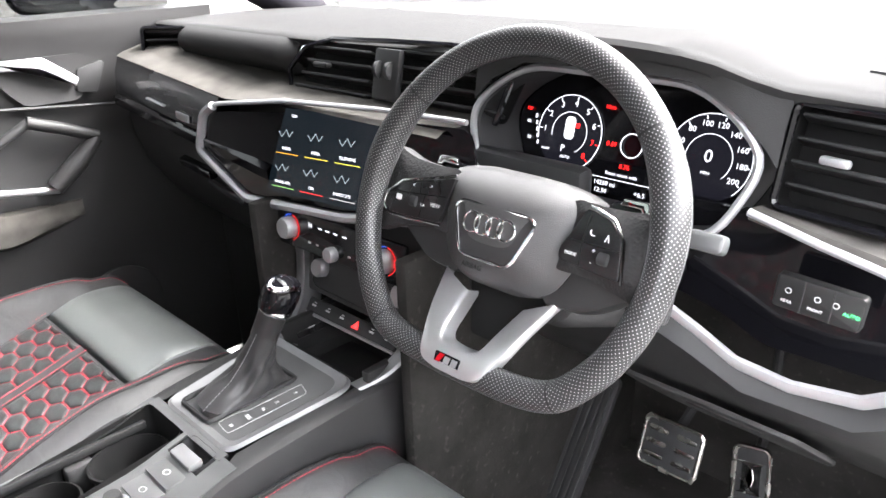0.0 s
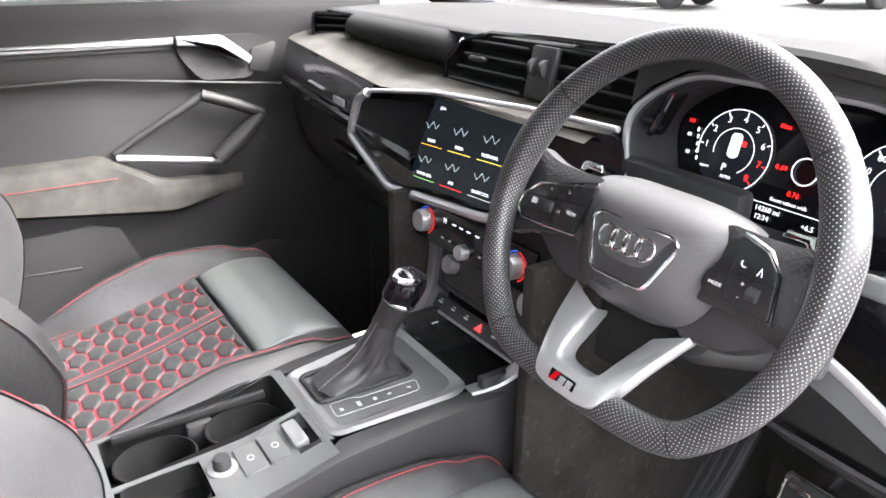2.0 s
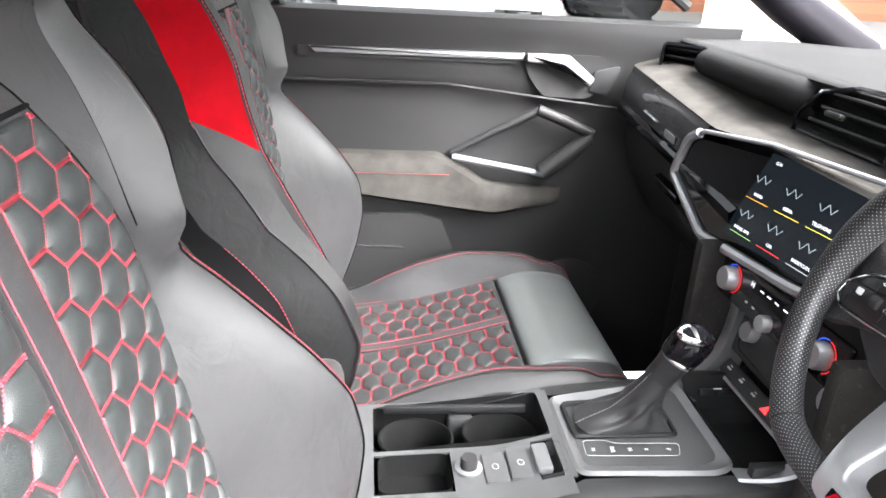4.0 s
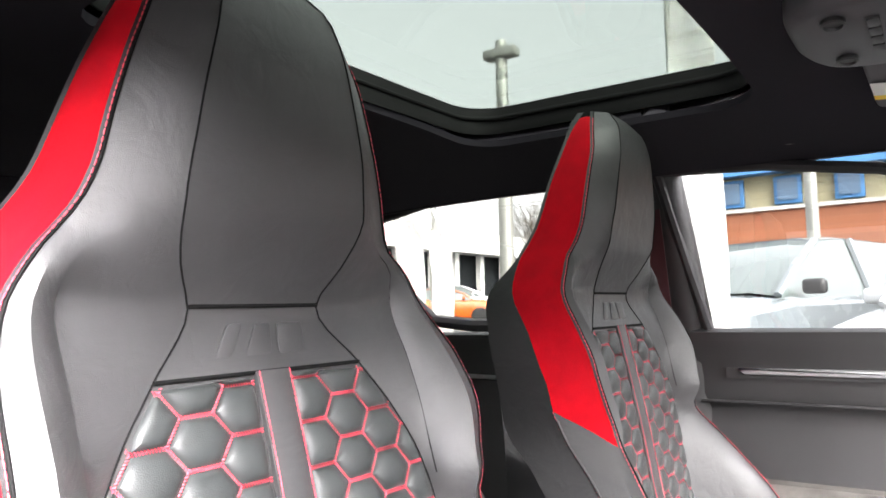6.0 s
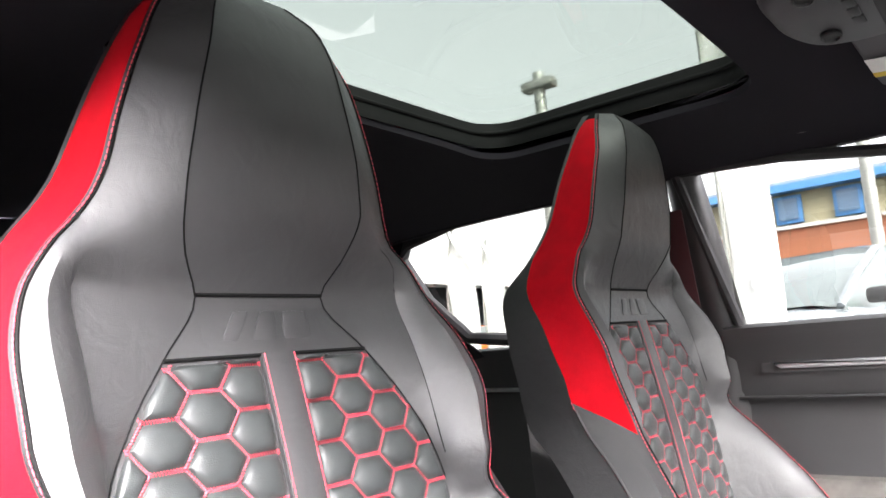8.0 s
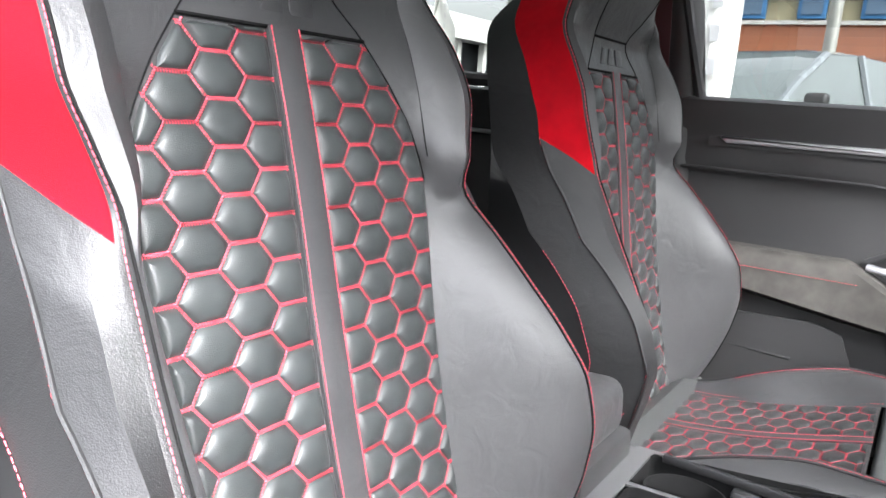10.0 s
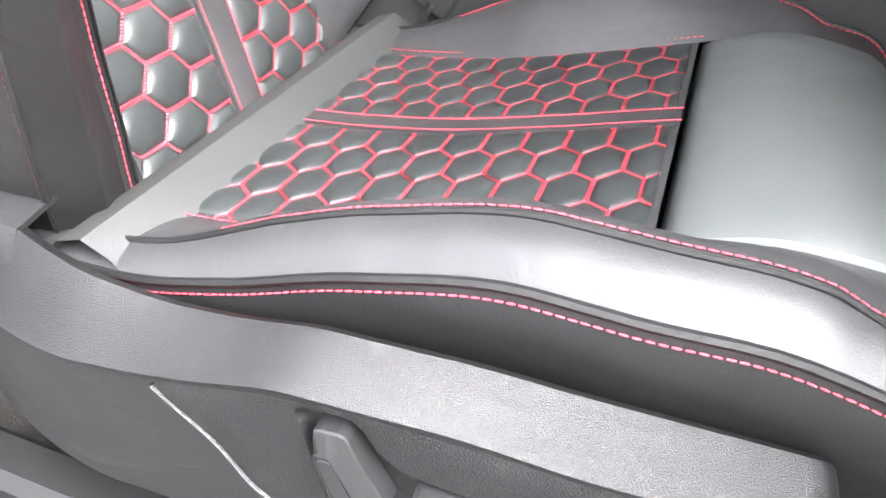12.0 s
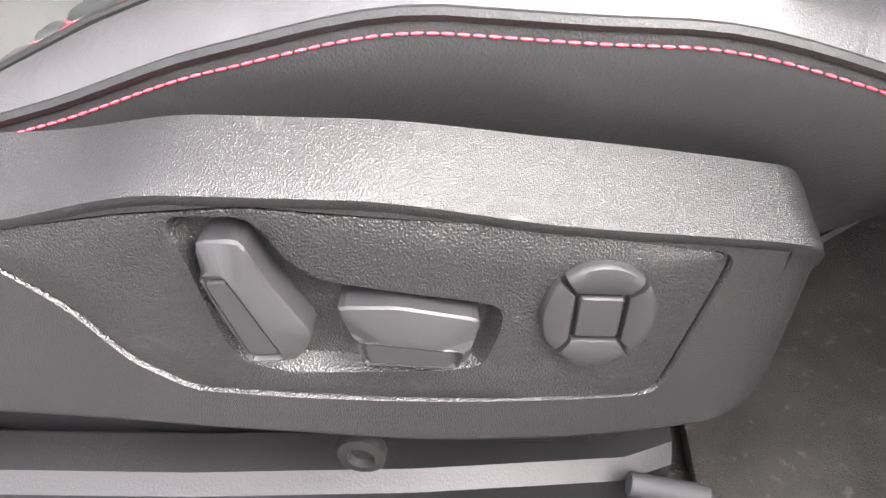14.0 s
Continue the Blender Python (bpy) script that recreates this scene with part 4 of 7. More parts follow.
for dx in (0.0, 0.022):
    part("thumb_wheel", turned([(0.007, -0.004), (0.012, -0.0035), (0.012, 0.0035), (0.007, 0.004)], vm @ Matrix.Translation((dx, 0.012, 0.015)) @ Matrix.Rotation(radians(90), 4, "Y"), 24), RUBBER, cw)
# end vents
louvres("end_vent", basis((-0.632, 0.545, 1.158), (0.62, 0.64, -0.02), (0, 0.1, 1)), 0.075, 0.062, 4, 0.02, "small black air vent at the dash end", False)
rvm = basis((0.605, 0.548, 1.150), (0.97, -0.05, -0.03), (0, 0.16, 1))
louvres("side_vent", rvm, 0.105, 0.085, 4, 0.02, "black air vent beside the wheel")
part("demist_vent", box(0.09, 0.014, 0.02, pose(0.615, 0.66, 1.195, 0, 0, -20), 0.003), RUBBER, dash)
part("tweeter_grille", turned([(0.001, 0.004), (0.02, 0.0035), (0.026, 0.0)], pose(0.66, 0.80, 1.198) @ Matrix.Diagonal((1.5, 1, 1, 1)), 24), DASH, dash)
# touch screen in an eight-sided black panel
sm = basis((-0.03, 0.468, 1.062), (1, 0.05, 0.05), (0, 0.14, 1))
oct_out = [(-0.275, 0.044), (-0.30, 0.034), (-0.318, -0.022), (-0.195, -0.078), (0.03, -0.070), (0.23, -0.042), (0.262, 0.02), (0.25, 0.062), (0.0, 0.062)]
part("screen_panel", slab(soften(oct_out, 0.014), sm, 0.004), GLOSS, dash, "gloss black screen panel")
part("silver_surround", tube([sm @ Vector((u, v, 0.006)) for u, v in soften([(-0.283, 0.054), (-0.316, 0.038), (-0.334, -0.024), (-0.20, -0.088), (0.03, -0.080), (0.245, -0.050)], 0.012)][2:], 0.0078, 8), ALU, dash, "satin silver surround")
part("silver_surround", tube([sm @ Vector((u, v, 0.004)) for u, v in ((-0.300, 0.050), (-0.275, 0.056), (-0.1, 0.072), (0.1, 0.074), (0.245, 0.070))], 0.0036, 8), ALU, dash)
SCREEN = glow("dark_display", (0.010, 0.016, 0.022), 0.012)
scr = part("display", slab([(-0.150, -0.066), (0.100, -0.066), (0.100, 0.062), (-0.095, 0.062)], sm, 0.0048), SCREEN, dash, "lit touch screen with six menu tiles")
for i in range(3):
    for j in range(2):
        u, v = -0.096 + 0.067 * i - 0.012 * j, 0.018 - 0.052 * j
        bar = glow("tile_line", ((0.9, 0.45, 0.05), (0.9, 0.7, 0.1), (0.8, 0.75, 0.1), (0.3, 0.6, 0.2), (0.9, 0.05, 0.05), (0.5, 0.5, 0.5))[i + 3 * j], 0.025)
        part("tile_underline", slab([(u - 0.026, v - 0.023), (u + 0.026, v - 0.023), (u + 0.026, v - 0.022), (u - 0.026, v - 0.022)], sm, 0.0052), bar, scr)
        lettering((("RADIO", "MEDIA", "TELEPHONE"), ("PHONE APPS", "CAR", "SHORTCUTS"))[j][i], 0.0064, sm @ Matrix.Translation((u, v - 0.015, 0.0052)), WHITE, scr)
        part("tile_icon", tube([sm @ Vector((u + 0.016 * x, v + 0.008 + 0.010 * y, 0.0053)) for x, y in ((-1, 0.2), (-0.6, -0.6), (0.1, 0.5), (0.5, -0.5), (1, 0.3))], 0.0005, 5), glow("icon_grey", (0.5, 0.6, 0.65), 0.018), scr)
lettering("12:34", 0.006, sm @ Matrix.Translation((-0.075, 0.052, 0.0052)), WHITE, scr)
part("home_icon", tube([sm @ Vector((0.155 + 0.007 * x, 0.018 + 0.007 * y, 0.0055)) for x, y in ((-1, -1), (1, -1), (1, 0.2), (0, 1), (-1, 0.2))], 0.0007, 5, closed=True), PRINT, dash)
# climate panel
cm = basis((0.0, 0.445, 0.950), (1, 0.01, 0.02), (0, 0.12, 1))
clim = part("climate_panel", slab(soften([(-0.142, 0.028), (0.142, 0.028), (0.136, -0.030), (-0.136, -0.030)], 0.006), cm, 0.006, 0.002), GLOSS, dash, "gloss black heater controls")
RING_RED = glow("red_ring", (1.0, 0.03, 0.03), 0.02)
RING_BLUE = glow("blue_ring", (0.05, 0.15, 1.0), 0.02)
for u in (-0.105, 0.105):
    part("temperature_knob", turned([(0.0165, 0), (0.0165, 0.012), (0.0145, 0.0165), (0.011, 0.017), (0.0, 0.0165)], cm @ Matrix.Translation((u, 0, 0.006)), 32), ALU, clim, "knurled silver temperature knob")
    for a0, a1, mt in ((-70, 80, RING_RED), (90, 170, RING_BLUE)):
        part("knob_light", tube([cm @ Vector((u + 0.0195 * math.cos(radians(a)), 0.0195 * math.sin(radians(a)), 0.0065)) for a in np.linspace(a0, a1, 16)], 0.0006, 6), mt, clim)
part("fan_knob", turned([(0.011, 0), (0.011, 0.010), (0.0095, 0.013), (0.0, 0.0125)], cm @ Matrix.Translation((-0.004, -0.018, 0.006)), 28), ALU, clim)
lettering("H", 0.011, cm @ Matrix.Translation((-0.058, 0.012, 0.0063)), WHITE, clim)
for u in (-0.035, -0.018, 0.0, 0.02):
    part("climate_mark", slab(rounded(0.009, 0.002, 0.0008, 3, u, 0.012), cm, 0.0064), WHITE, clim)
for u in (-0.06, -0.042, 0.03, 0.048):
    part("climate_mark", slab(rounded(0.006, 0.0025, 0.0008, 3, u, -0.014), cm, 0.0064), PRINT, clim)
for k in range(3):
    part("seat_heat_mark", slab(rounded(0.006, 0.0016, 0.0006, 3, 0.124 + 0.0 * k, 0.004 - 0.004 * k), cm, 0.0064), RED_LED, clim)
# pod below with volume knob and start button, then the switch row
pm = basis((0.0, 0.482, 0.868), (1, 0, 0), (0, 0.28, 1))
pod = part("switch_pod", slab(soften([(-0.135, 0.045), (0.135, 0.045), (0.125, -0.040), (-0.125, -0.040)], 0.012), pm, 0.006, 0.003), SMOOTH, dash, "black pod below the heater controls")
part("pod_frame", tube([pm @ Vector((u, v, 0.005)) for u, v in soften([(-0.118, 0.032), (0.118, 0.032), (0.108, -0.032), (-0.108, -0.032)], 0.014)], 0.002, 6, closed=True), BUTTON, pod)
part("volume_knob", turned([(0.0145, 0), (0.0145, 0.012), (0.0125, 0.0155), (0.0, 0.015)], pm @ Matrix.Translation((-0.088, 0.003, 0.006)), 32), ALU, pod, "silver volume knob")
part("start_button", turned([(0.0165, 0), (0.0165, 0.004), (0.0145, 0.006), (0.0, 0.0062)], pm @ Matrix.Translation((0.086, 0.010, 0.006)), 32), ALU, pod, "round silver start button")
hm = basis((-0.01, 0.462, 0.808), (1, 0, 0.02), (0, 0.75, 0.66))
row = part("switch_bar", slab(rounded(0.215, 0.024, 0.005), hm, 0.006, 0.002), SMOOTH, dash, "narrow black switch bar with a red hazard triangle")
for k in range(6):
    u = -0.086 + 0.0345 * k
    if k == 3:
        part("hazard_triangle", slab([(u - 0.008, -0.006), (u + 0.008, -0.006), (u, 0.007)], hm, 0.0066), RED_LED, row)
    else:
        part("switch_mark", slab(rounded(0.010, 0.003, 0.001, 3, u, 0), hm, 0.0065), PRINT, row)
        part("switch_mark", slab(rounded(0.006, 0.0016, 0.0006, 3, u, 0.0045), hm, 0.0065), PRINT, row)
part("row_edge", tube([hm @ Vector((u, -0.014, 0.004)) for u in (-0.108, 0, 0.108)], 0.0025, 6), ALU, row)
# instrument cluster
im = basis((0.355, 0.612, 1.118), (1, 0, 0), (0, 0.25, 1))
cl = thing("instrument_cluster", "dark digital instrument display with two round dials and red markings", "instrument cluster")
ring_out = soften([(-0.180, 0.016), (-0.150, 0.052), (-0.10, 0.080), (0.10, 0.080), (0.150, 0.052), (0.182, 0.016), (0.150, -0.060), (0.10, -0.075), (-0.10, -0.075), (-0.150, -0.060)], 0.03, 5)
fm = basis((0.355, 0.530, 1.128), (1, 0, 0), (0, 0.25, 1))
rows = [[fm @ Vector((u, v, 0.0)) for u, v in ring_out], [fm @ Vector((u * 0.97, v * 0.96, -0.006)) for u, v in ring_out], [im @ Vector((u * 0.97, v * 0.93, 0.0)) for u, v in ring_out]]
part("cowl", grid(rows, close=True), RUBBER, cl)
part("silver_ring", tube([fm @ Vector((u, v, 0.001)) for u, v in ring_out], 0.0045, 8, closed=True), ALU, cl, "satin silver surround")
part("cluster_glass", slab([(u * 0.97, v * 0.93) for u, v in ring_out], im @ Matrix.Translation((0, 0, -0.004)), 0.002), GLOSS, cl, "black display")
hood = []
for x in np.linspace(0.18, 0.546, 30):
    rel = x - 0.355
    top = float(table(EDGE, x)[1]) - 0.012
    low = 1.128 + float(np.interp(abs(rel), [0.0, 0.10, 0.150, 0.182, 0.21], [0.085, 0.083, 0.058, 0.026, -0.010]))
    low = min(low, top - 0.002)
    hood.append([(x, float(table(EDGE, x)[0]) + 0.006, top), (x, 0.528 + 0.012 * abs(rel) / 0.2, top * 0.6 + low * 0.4), (x, 0.534, low)])
part("hood_face", grid(hood, thick=0.003), DASH, dash, "grained grey cowl face over the dials")
DIALFACE = glow("dial_black", (0.004, 0.004, 0.006), 0.05)


def dial(cu, cv, r, marks, a0, a1, size, red_from=99):
    d = part("dial", slab([(cu + r * math.cos(a), cv + r * math.sin(a)) for a in np.linspace(0, 2 * math.pi, 41)[:-1]], im, 0.0006), DIALFACE, cl, "round dial with white figures")
    part("dial_ring", tube([im @ Vector((cu + r * math.cos(a), cv + r * math.sin(a), 0.001)) for a in np.linspace(radians(a0), radians(a1), 50)], 0.0006, 5), WHITE, d)
    part("dial_inner_ring", tube([im @ Vector((cu + r * 0.55 * math.cos(a), cv + r * 0.55 * math.sin(a), 0.001)) for a in np.linspace(radians(a0), radians(a1), 40)], 0.0005, 5), WHITE, d)
    for k, t in enumerate(marks):
        a = radians(a0 + (a1 - a0) * (k + 0.5) / len(marks))
        mt = RED_LED if k >= red_from else WHITE
        lettering(t, size, im @ Matrix.Translation((cu + r * 0.78 * math.cos(a), cv + r * 0.78 * math.sin(a), 0.0012)), mt, d, "figure")
        part("tick", slab([(cu + math.cos(a) * r * 0.96 - math.sin(a) * 0.0006, cv + math.sin(a) * r * 0.96 + math.cos(a) * 0.0006), (cu + math.cos(a) * r * 0.96 + math.sin(a) * 0.0006, cv + math.sin(a) * r * 0.96 - math.cos(a) * 0.0006), (cu + math.cos(a) * r * 0.88 + math.sin(a) * 0.0006, cv + math.sin(a) * r * 0.88 - math.cos(a) * 0.0006), (cu + math.cos(a) * r * 0.88 - math.sin(a) * 0.0006, cv + math.sin(a) * r * 0.88 + math.cos(a) * 0.0006)], im, 0.0012), mt, d)
    return d


d1 = dial(-0.0875, -0.002, 0.046, list("12345678"), 195, -60, 0.0105, 6)
lettering("P", 0.012, im @ Matrix.Translation((-0.093, -0.022, 0.0014)), WHITE, d1)
lettering("AUTO", 0.005, im @ Matrix.Translation((-0.0875, -0.032, 0.0014)), WHITE, d1)
lettering("READY", 0.004, im @ Matrix.Translation((-0.118, -0.026, 0.0014)), WHITE, d1)
part("car_symbol", slab(rounded(0.014, 0.028, 0.005, 4, -0.0875, 0.004), im, 0.0014, 0.0004), glow("pale_grey", (0.6, 0.62, 0.65), 0.05), d1)
part("car_symbol_door", slab(rounded(0.006, 0.006, 0.001, 3, -0.077, 0.008), im, 0.0016), RED_LED, d1)
d2 = dial(0.0925, -0.002, 0.048, ["20", "40", "60", "80", "100", "120", "140", "160", "180", "200"], 225, -45, 0.009)
lettering("0", 0.020, im @ Matrix.Translation((0.0925, 0.0, 0.0014)), WHITE, d2)
lettering("MPH", 0.005, im @ Matrix.Translation((0.0925, -0.018, 0.0014)), WHITE, d2)
for t, u, v, s, mt in (("10mi", -0.036, 0.036, 0.007, RED_LED), ("0.69", -0.026, -0.006, 0.008, RED_LED), ("0.76", -0.004, -0.030, 0.008, RED_LED), ("Reset values with", -0.006, -0.040, 0.006, WHITE), ("14260 mi", -0.026, -0.053, 0.008, WHITE), ("12:34", -0.030, -0.062, 0.008, WHITE), ("+6.5", 0.022, -0.058, 0.008, WHITE), ("130", -0.152, 0.020, 0.006, RED_LED), ("80", -0.150, 0.004, 0.006, WHITE), ("50", -0.146, -0.016, 0.006, WHITE), ("1/2", 0.150, -0.016, 0.006, WHITE), ("R", 0.142, -0.036, 0.007, RED_LED)):
    lettering(t, s, im @ Matrix.Translation((u, v, 0.0012)), mt, cl, "readout")
part("g_meter", tube([im @ Vector((0.0 + 0.014 * math.cos(a), -0.004 + 0.014 * math.sin(a), 0.0012)) for a in np.linspace(0, 2 * math.pi, 25)[:-1]], 0.0007, 5, closed=True), WHITE, cl)
for v, mt in ((-0.047, WHITE),):
    part("divider_line", slab([(-0.05, v), (0.04, v), (0.04, v + 0.0008), (-0.05, v + 0.0008)], im, 0.0012), mt, cl)
for k in range(5):
    part("bar_tick", slab(rounded(0.002, 0.005, 0.0005, 3, -0.140 + 0.002 * k, 0.012 - 0.008 * k), im, 0.0012), WHITE, cl)
    part("bar_tick", slab(rounded(0.005, 0.001, 0.0004, 3, 0.158 - 0.004 * k, 0.0 - 0.009 * k), im, 0.0012), WHITE, cl)
# driver's side: suede strip, silver line, black panel with light switch, knee panel
xd = np.linspace(0.535, 0.72, 8)
part("suede_strip", grid([[(x, 0.552, 1.100 - (x - 0.54) * 0.10) for x in xd], [(x, 0.515, 1.106 - (x - 0.54) * 0.16) for x in xd], [(x, 0.512, 1.096 - (x - 0.54) * 0.18) for x in xd]]), SUEDE, dash)
part("silver_strip", tube([(0.535, 0.512, 1.104), (0.60, 0.508, 1.090), (0.72, 0.502, 1.068)], 0.0042, 8), ALU, dash, "satin silver trim line")
bm = slab(soften([(0.40, 1.085), (0.54, 1.085), (0.72, 1.060), (0.72, 0.965), (0.66, 0.950), (0.55, 0.948), (0.50, 0.970), (0.42, 0.985)], 0.012), basis((0, 0.545, 0), (1, 0, 0), (0, 0.03, 1)), 0.012)
part("black_side_panel", bm, GLOSS, dash, "gloss black panel beside the steering column")
part("silver_strip", tube([(0.44, 0.508, 0.995), (0.50, 0.506, 0.972), (0.545, 0.504, 0.952), (0.60, 0.502, 0.948), (0.66, 0.502, 0.958), (0.70, 0.502, 0.985)], 0.0055, 8, flat=1.3), ALU, dash, "satin silver trim line")
lm = basis((0.603, 0.536, 1.028), (1, 0, -0.05), (0, 0.05, 1))
lsw = part("light_switch", slab(rounded(0.078, 0.034, 0.004), lm, 0.012, 0.003), BUTTON, dash, "grey key block for the lights")
for u in (-0.013, 0.013):
    part("key_gap", tube([lm @ Vector((u, -0.016, 0.0122)), lm @ Vector((u, 0.016, 0.0122))], 0.0007, 5), RUBBER, lsw)
lettering("REAR", 0.0042, lm @ Matrix.Translation((-0.026, -0.008, 0.0124)), PRINT, lsw)
lettering("FRONT", 0.0042, lm @ Matrix.Translation((0.0, -0.008, 0.0124)), PRINT, lsw)
lettering("AUTO", 0.0052, lm @ Matrix.Translation((0.030, -0.002, 0.0124)), glow("green_print", (0.1, 0.9, 0.3), 0.06), lsw)
for u in (-0.026, 0.0, 0.016):
    part("lamp_icon", tube([lm @ Vector((u + 0.0026 * math.cos(a), 0.003 + 0.0026 * math.sin(a), 0.0124)) for a in np.linspace(0, 2 * math.pi, 13)[:-1]], 0.0004, 4, closed=True), PRINT, lsw)
part("lower_bolster", grid([[(x, 0.505, z + 0.008) for x, z in ((0.30, 1.0), (0.42, 0.99), (0.50, 0.965), (0.56, 0.942), (0.66, 0.945), (0.72, 0.98))], [(x, 0.490, z - 0.012) for x, z in ((0.30, 1.0), (0.42, 0.99), (0.50, 0.965), (0.56, 0.942), (0.66, 0.945), (0.72, 0.98))], [(x, 0.505, z - 0.035) for x, z in ((0.30, 1.0), (0.42, 0.99), (0.50, 0.965), (0.56, 0.942), (0.66, 0.945), (0.72, 0.98))], [(x, 0.56, 0.87) for x in (0.24, 0.40, 0.50, 0.57, 0.66, 0.72)], [(x, 0.66, 0.78) for x in (0.20, 0.36, 0.48, 0.57, 0.66, 0.72)], [(x, 0.85, 0.72) for x in (0.18, 0.36, 0.48, 0.57, 0.66, 0.72)]]), SMOOTH, dash, "padded black lower dash")
km = basis((0.50, 0.600, 0.822), (1, 0, 0), (0, -0.75, 0.66))
part("knee_panel", slab(soften([(-0.11, 0.045), (0.10, 0.03), (0.13, -0.03), (0.12, -0.06), (-0.06, -0.045), (-0.10, 0.0)], 0.012), km, 0.006, 0.003), SMOOTH, dash, "black knee panel with a slot")
part("knee_slot", slab(rounded(0.09, 0.012, 0.005), km @ Matrix.Translation((0.01, 0.004, 0.0062)), 0.0006), RUBBER, dash)
part("bulkhead", grid([[(x, 1.0, 1.19) for x in (-0.72, 0.72)], [(x, 1.02, 0.8) for x in (-0.72, 0.72)], [(x, 1.02, 0.36) for x in (-0.72, 0.72)]]), CARPET, dash)
part("centre_backing", box(0.34, 0.10, 0.34, pose(0.0, 0.565, 0.79), 0.01), SMOOTH, dash)
part("centre_cheek", box(0.70, 0.03, 0.12, pose(0.0, 0.53, 0.985), 0.01), SMOOTH, dash)
for sg in (-1, 1):
    part("tunnel_side", box(0.02, 0.62, 0.62, pose(sg * 0.165, 0.72, 0.36), 0.004), CARPET, dash)
part("cluster_backing", box(0.36, 0.02, 0.14, pose(0.355, 0.655, 1.04), 0.004), RUBBER, dash)


# ---- centre console ----
console = thing("centre_console", "dark grey centre console with cup holders and parking brake keys", "centre console")


def console_z(y):
    return float(table([(-0.12, 0.742), (0.0, 0.747), (0.10, 0.752), (0.19, 0.772), (0.30, 0.780), (0.42, 0.786), (0.50, 0.80)], y)[0])


# side walls with rounded shoulders
for sg in (-1, 1):
    rows = []
    for y in np.linspace(-0.13, 0.50, 26):
        z = console_z(y)
        w = 0.116 + 0.012 * max(0, (y - 0.15) / 0.3)
        inner = 0.098 if y < 0.185 else 0.086 + 0.02 * (y - 0.185) / 0.3
        rows.append([(sg * inner, y, z + 0.001), (sg * (w - 0.010), y, z + 0.001), (sg * (w - 0.002), y, z - 0.004), (sg * w, y, z - 0.014), (sg * (w + 0.002), y, z - 0.06), (sg * (w + 0.006), y, 0.56), (sg * (w + 0.010), y, 0.36)])
    part("console_side", grid(rows), SMOOTH, console, "soft black side wall")
# front sides rise to the dash as satin rails
for sg in (-1, 1):
    rail = spline([(0.098, 0.375, 0.787), (0.110, 0.415, 0.796), (0.122, 0.445, 0.820), (0.132, 0.462, 0.858), (0.138, 0.468, 0.900), (0.141, 0.463, 0.928)], 24)
    part("console_rail", grid([[(sg * (x - 0.013), y + 0.030, z - 0.028), (sg * (x - 0.011), y + 0.001, z - 0.001), (sg * (x - 0.008), y, z), (sg * (x + 0.009), y, z), (sg * (x + 0.012), y + 0.002, z - 0.003)] for x, y, z in rail]), SATIN, console, "satin grey rail")
    part("console_cheek", grid([[(sg * (x + 0.012), y + 0.002, z - 0.003), (sg * (x + 0.018), y + 0.02, z - 0.02), (sg * (x + 0.024), y + 0.06, z - 0.10), (sg * 0.168, y + 0.10, 0.50), (sg * 0.172, y + 0.12, 0.37)] for x, y, z in rail]), SMOOTH, console, "soft black console flank")


def tray(name, x0, x1, y0, y1, depth, mat, label="", r=0.012):
    """A hollow: a frame-flush opening with walls and a floor."""
    out = rounded(x1 - x0, y1 - y0, r, 4, (x0 + x1) / 2, (y0 + y1) / 2)
    rows = [[(x, y, console_z(y) + 0.002) for x, y in out], [(x, y, console_z(y) - depth * 0.5) for x, y in out], [((x - (x0 + x1) / 2) * 0.93 + (x0 + x1) / 2, (y - (y0 + y1) / 2) * 0.95 + (y0 + y1) / 2, console_z(y) - depth) for x, y in out]]
    bm = grid(rows, close=True)
    bm.faces.new([bm.verts.new(p) for p in rows[-1]])
    return part(name, bm, mat, console, label)


# top frame strips around the hollows
def strip(x0, x1, y0, y1, mat, name="console_frame", lift=0.0015, n=10):
    return part(name, grid([[(x, y, console_z(y) + lift) for x in (x0, x1)] for y in np.linspace(y0, y1, n)], thick=0.003), mat, console)


strip(-0.108, -0.100, -0.075, 0.186, TRIM2)
strip(-0.004, 0.004, -0.05, 0.178, TRIM2)
strip(0.076, 0.108, -0.075, 0.186, TRIM2)
strip(-0.100, 0.076, -0.09, -0.050, TRIM2)
strip(-0.100, 0.080, 0.178, 0.192, TRIM2)
tray("cup_holder_well", -0.100, -0.004, -0.050, 0.178, 0.080, LIP, "deep black cup holder well")
for cx, cy in ((-0.014, 0.070), (-0.090, 0.072)):
    part("cup_gripper", box(0.020, 0.036, 0.05, pose(cx, cy, console_z(cy) - 0.06), 0.006), SMOOTH, console)
for cy in (0.122, 0.008):
    part("cup_ring", grid([[(-0.052 + r * math.cos(a), cy + 1.15 * r * math.sin(a), console_z(cy) + dz - 0.016) for a in np.linspace(0, 2 * math.pi, 37)[:-1]] for r, dz in ((0.0445, -0.006), (0.0445, 0.0), (0.0420, 0.001), (0.0405, -0.004), (0.036, -0.060))], close=True), LIP, console, "round black cup ring")
part("cup_slot_rail", box(0.008, 0.20, 0.012, pose(-0.094, 0.065, console_z(0.06) - 0.008), 0.002), BUTTON, console)
tray("coin_tray", 0.006, 0.074, -0.045, 0.045, 0.03, LIP)
strip(0.004, 0.076, 0.047, 0.150, TRIM2, "key_panel")
kz = console_z(0.07)
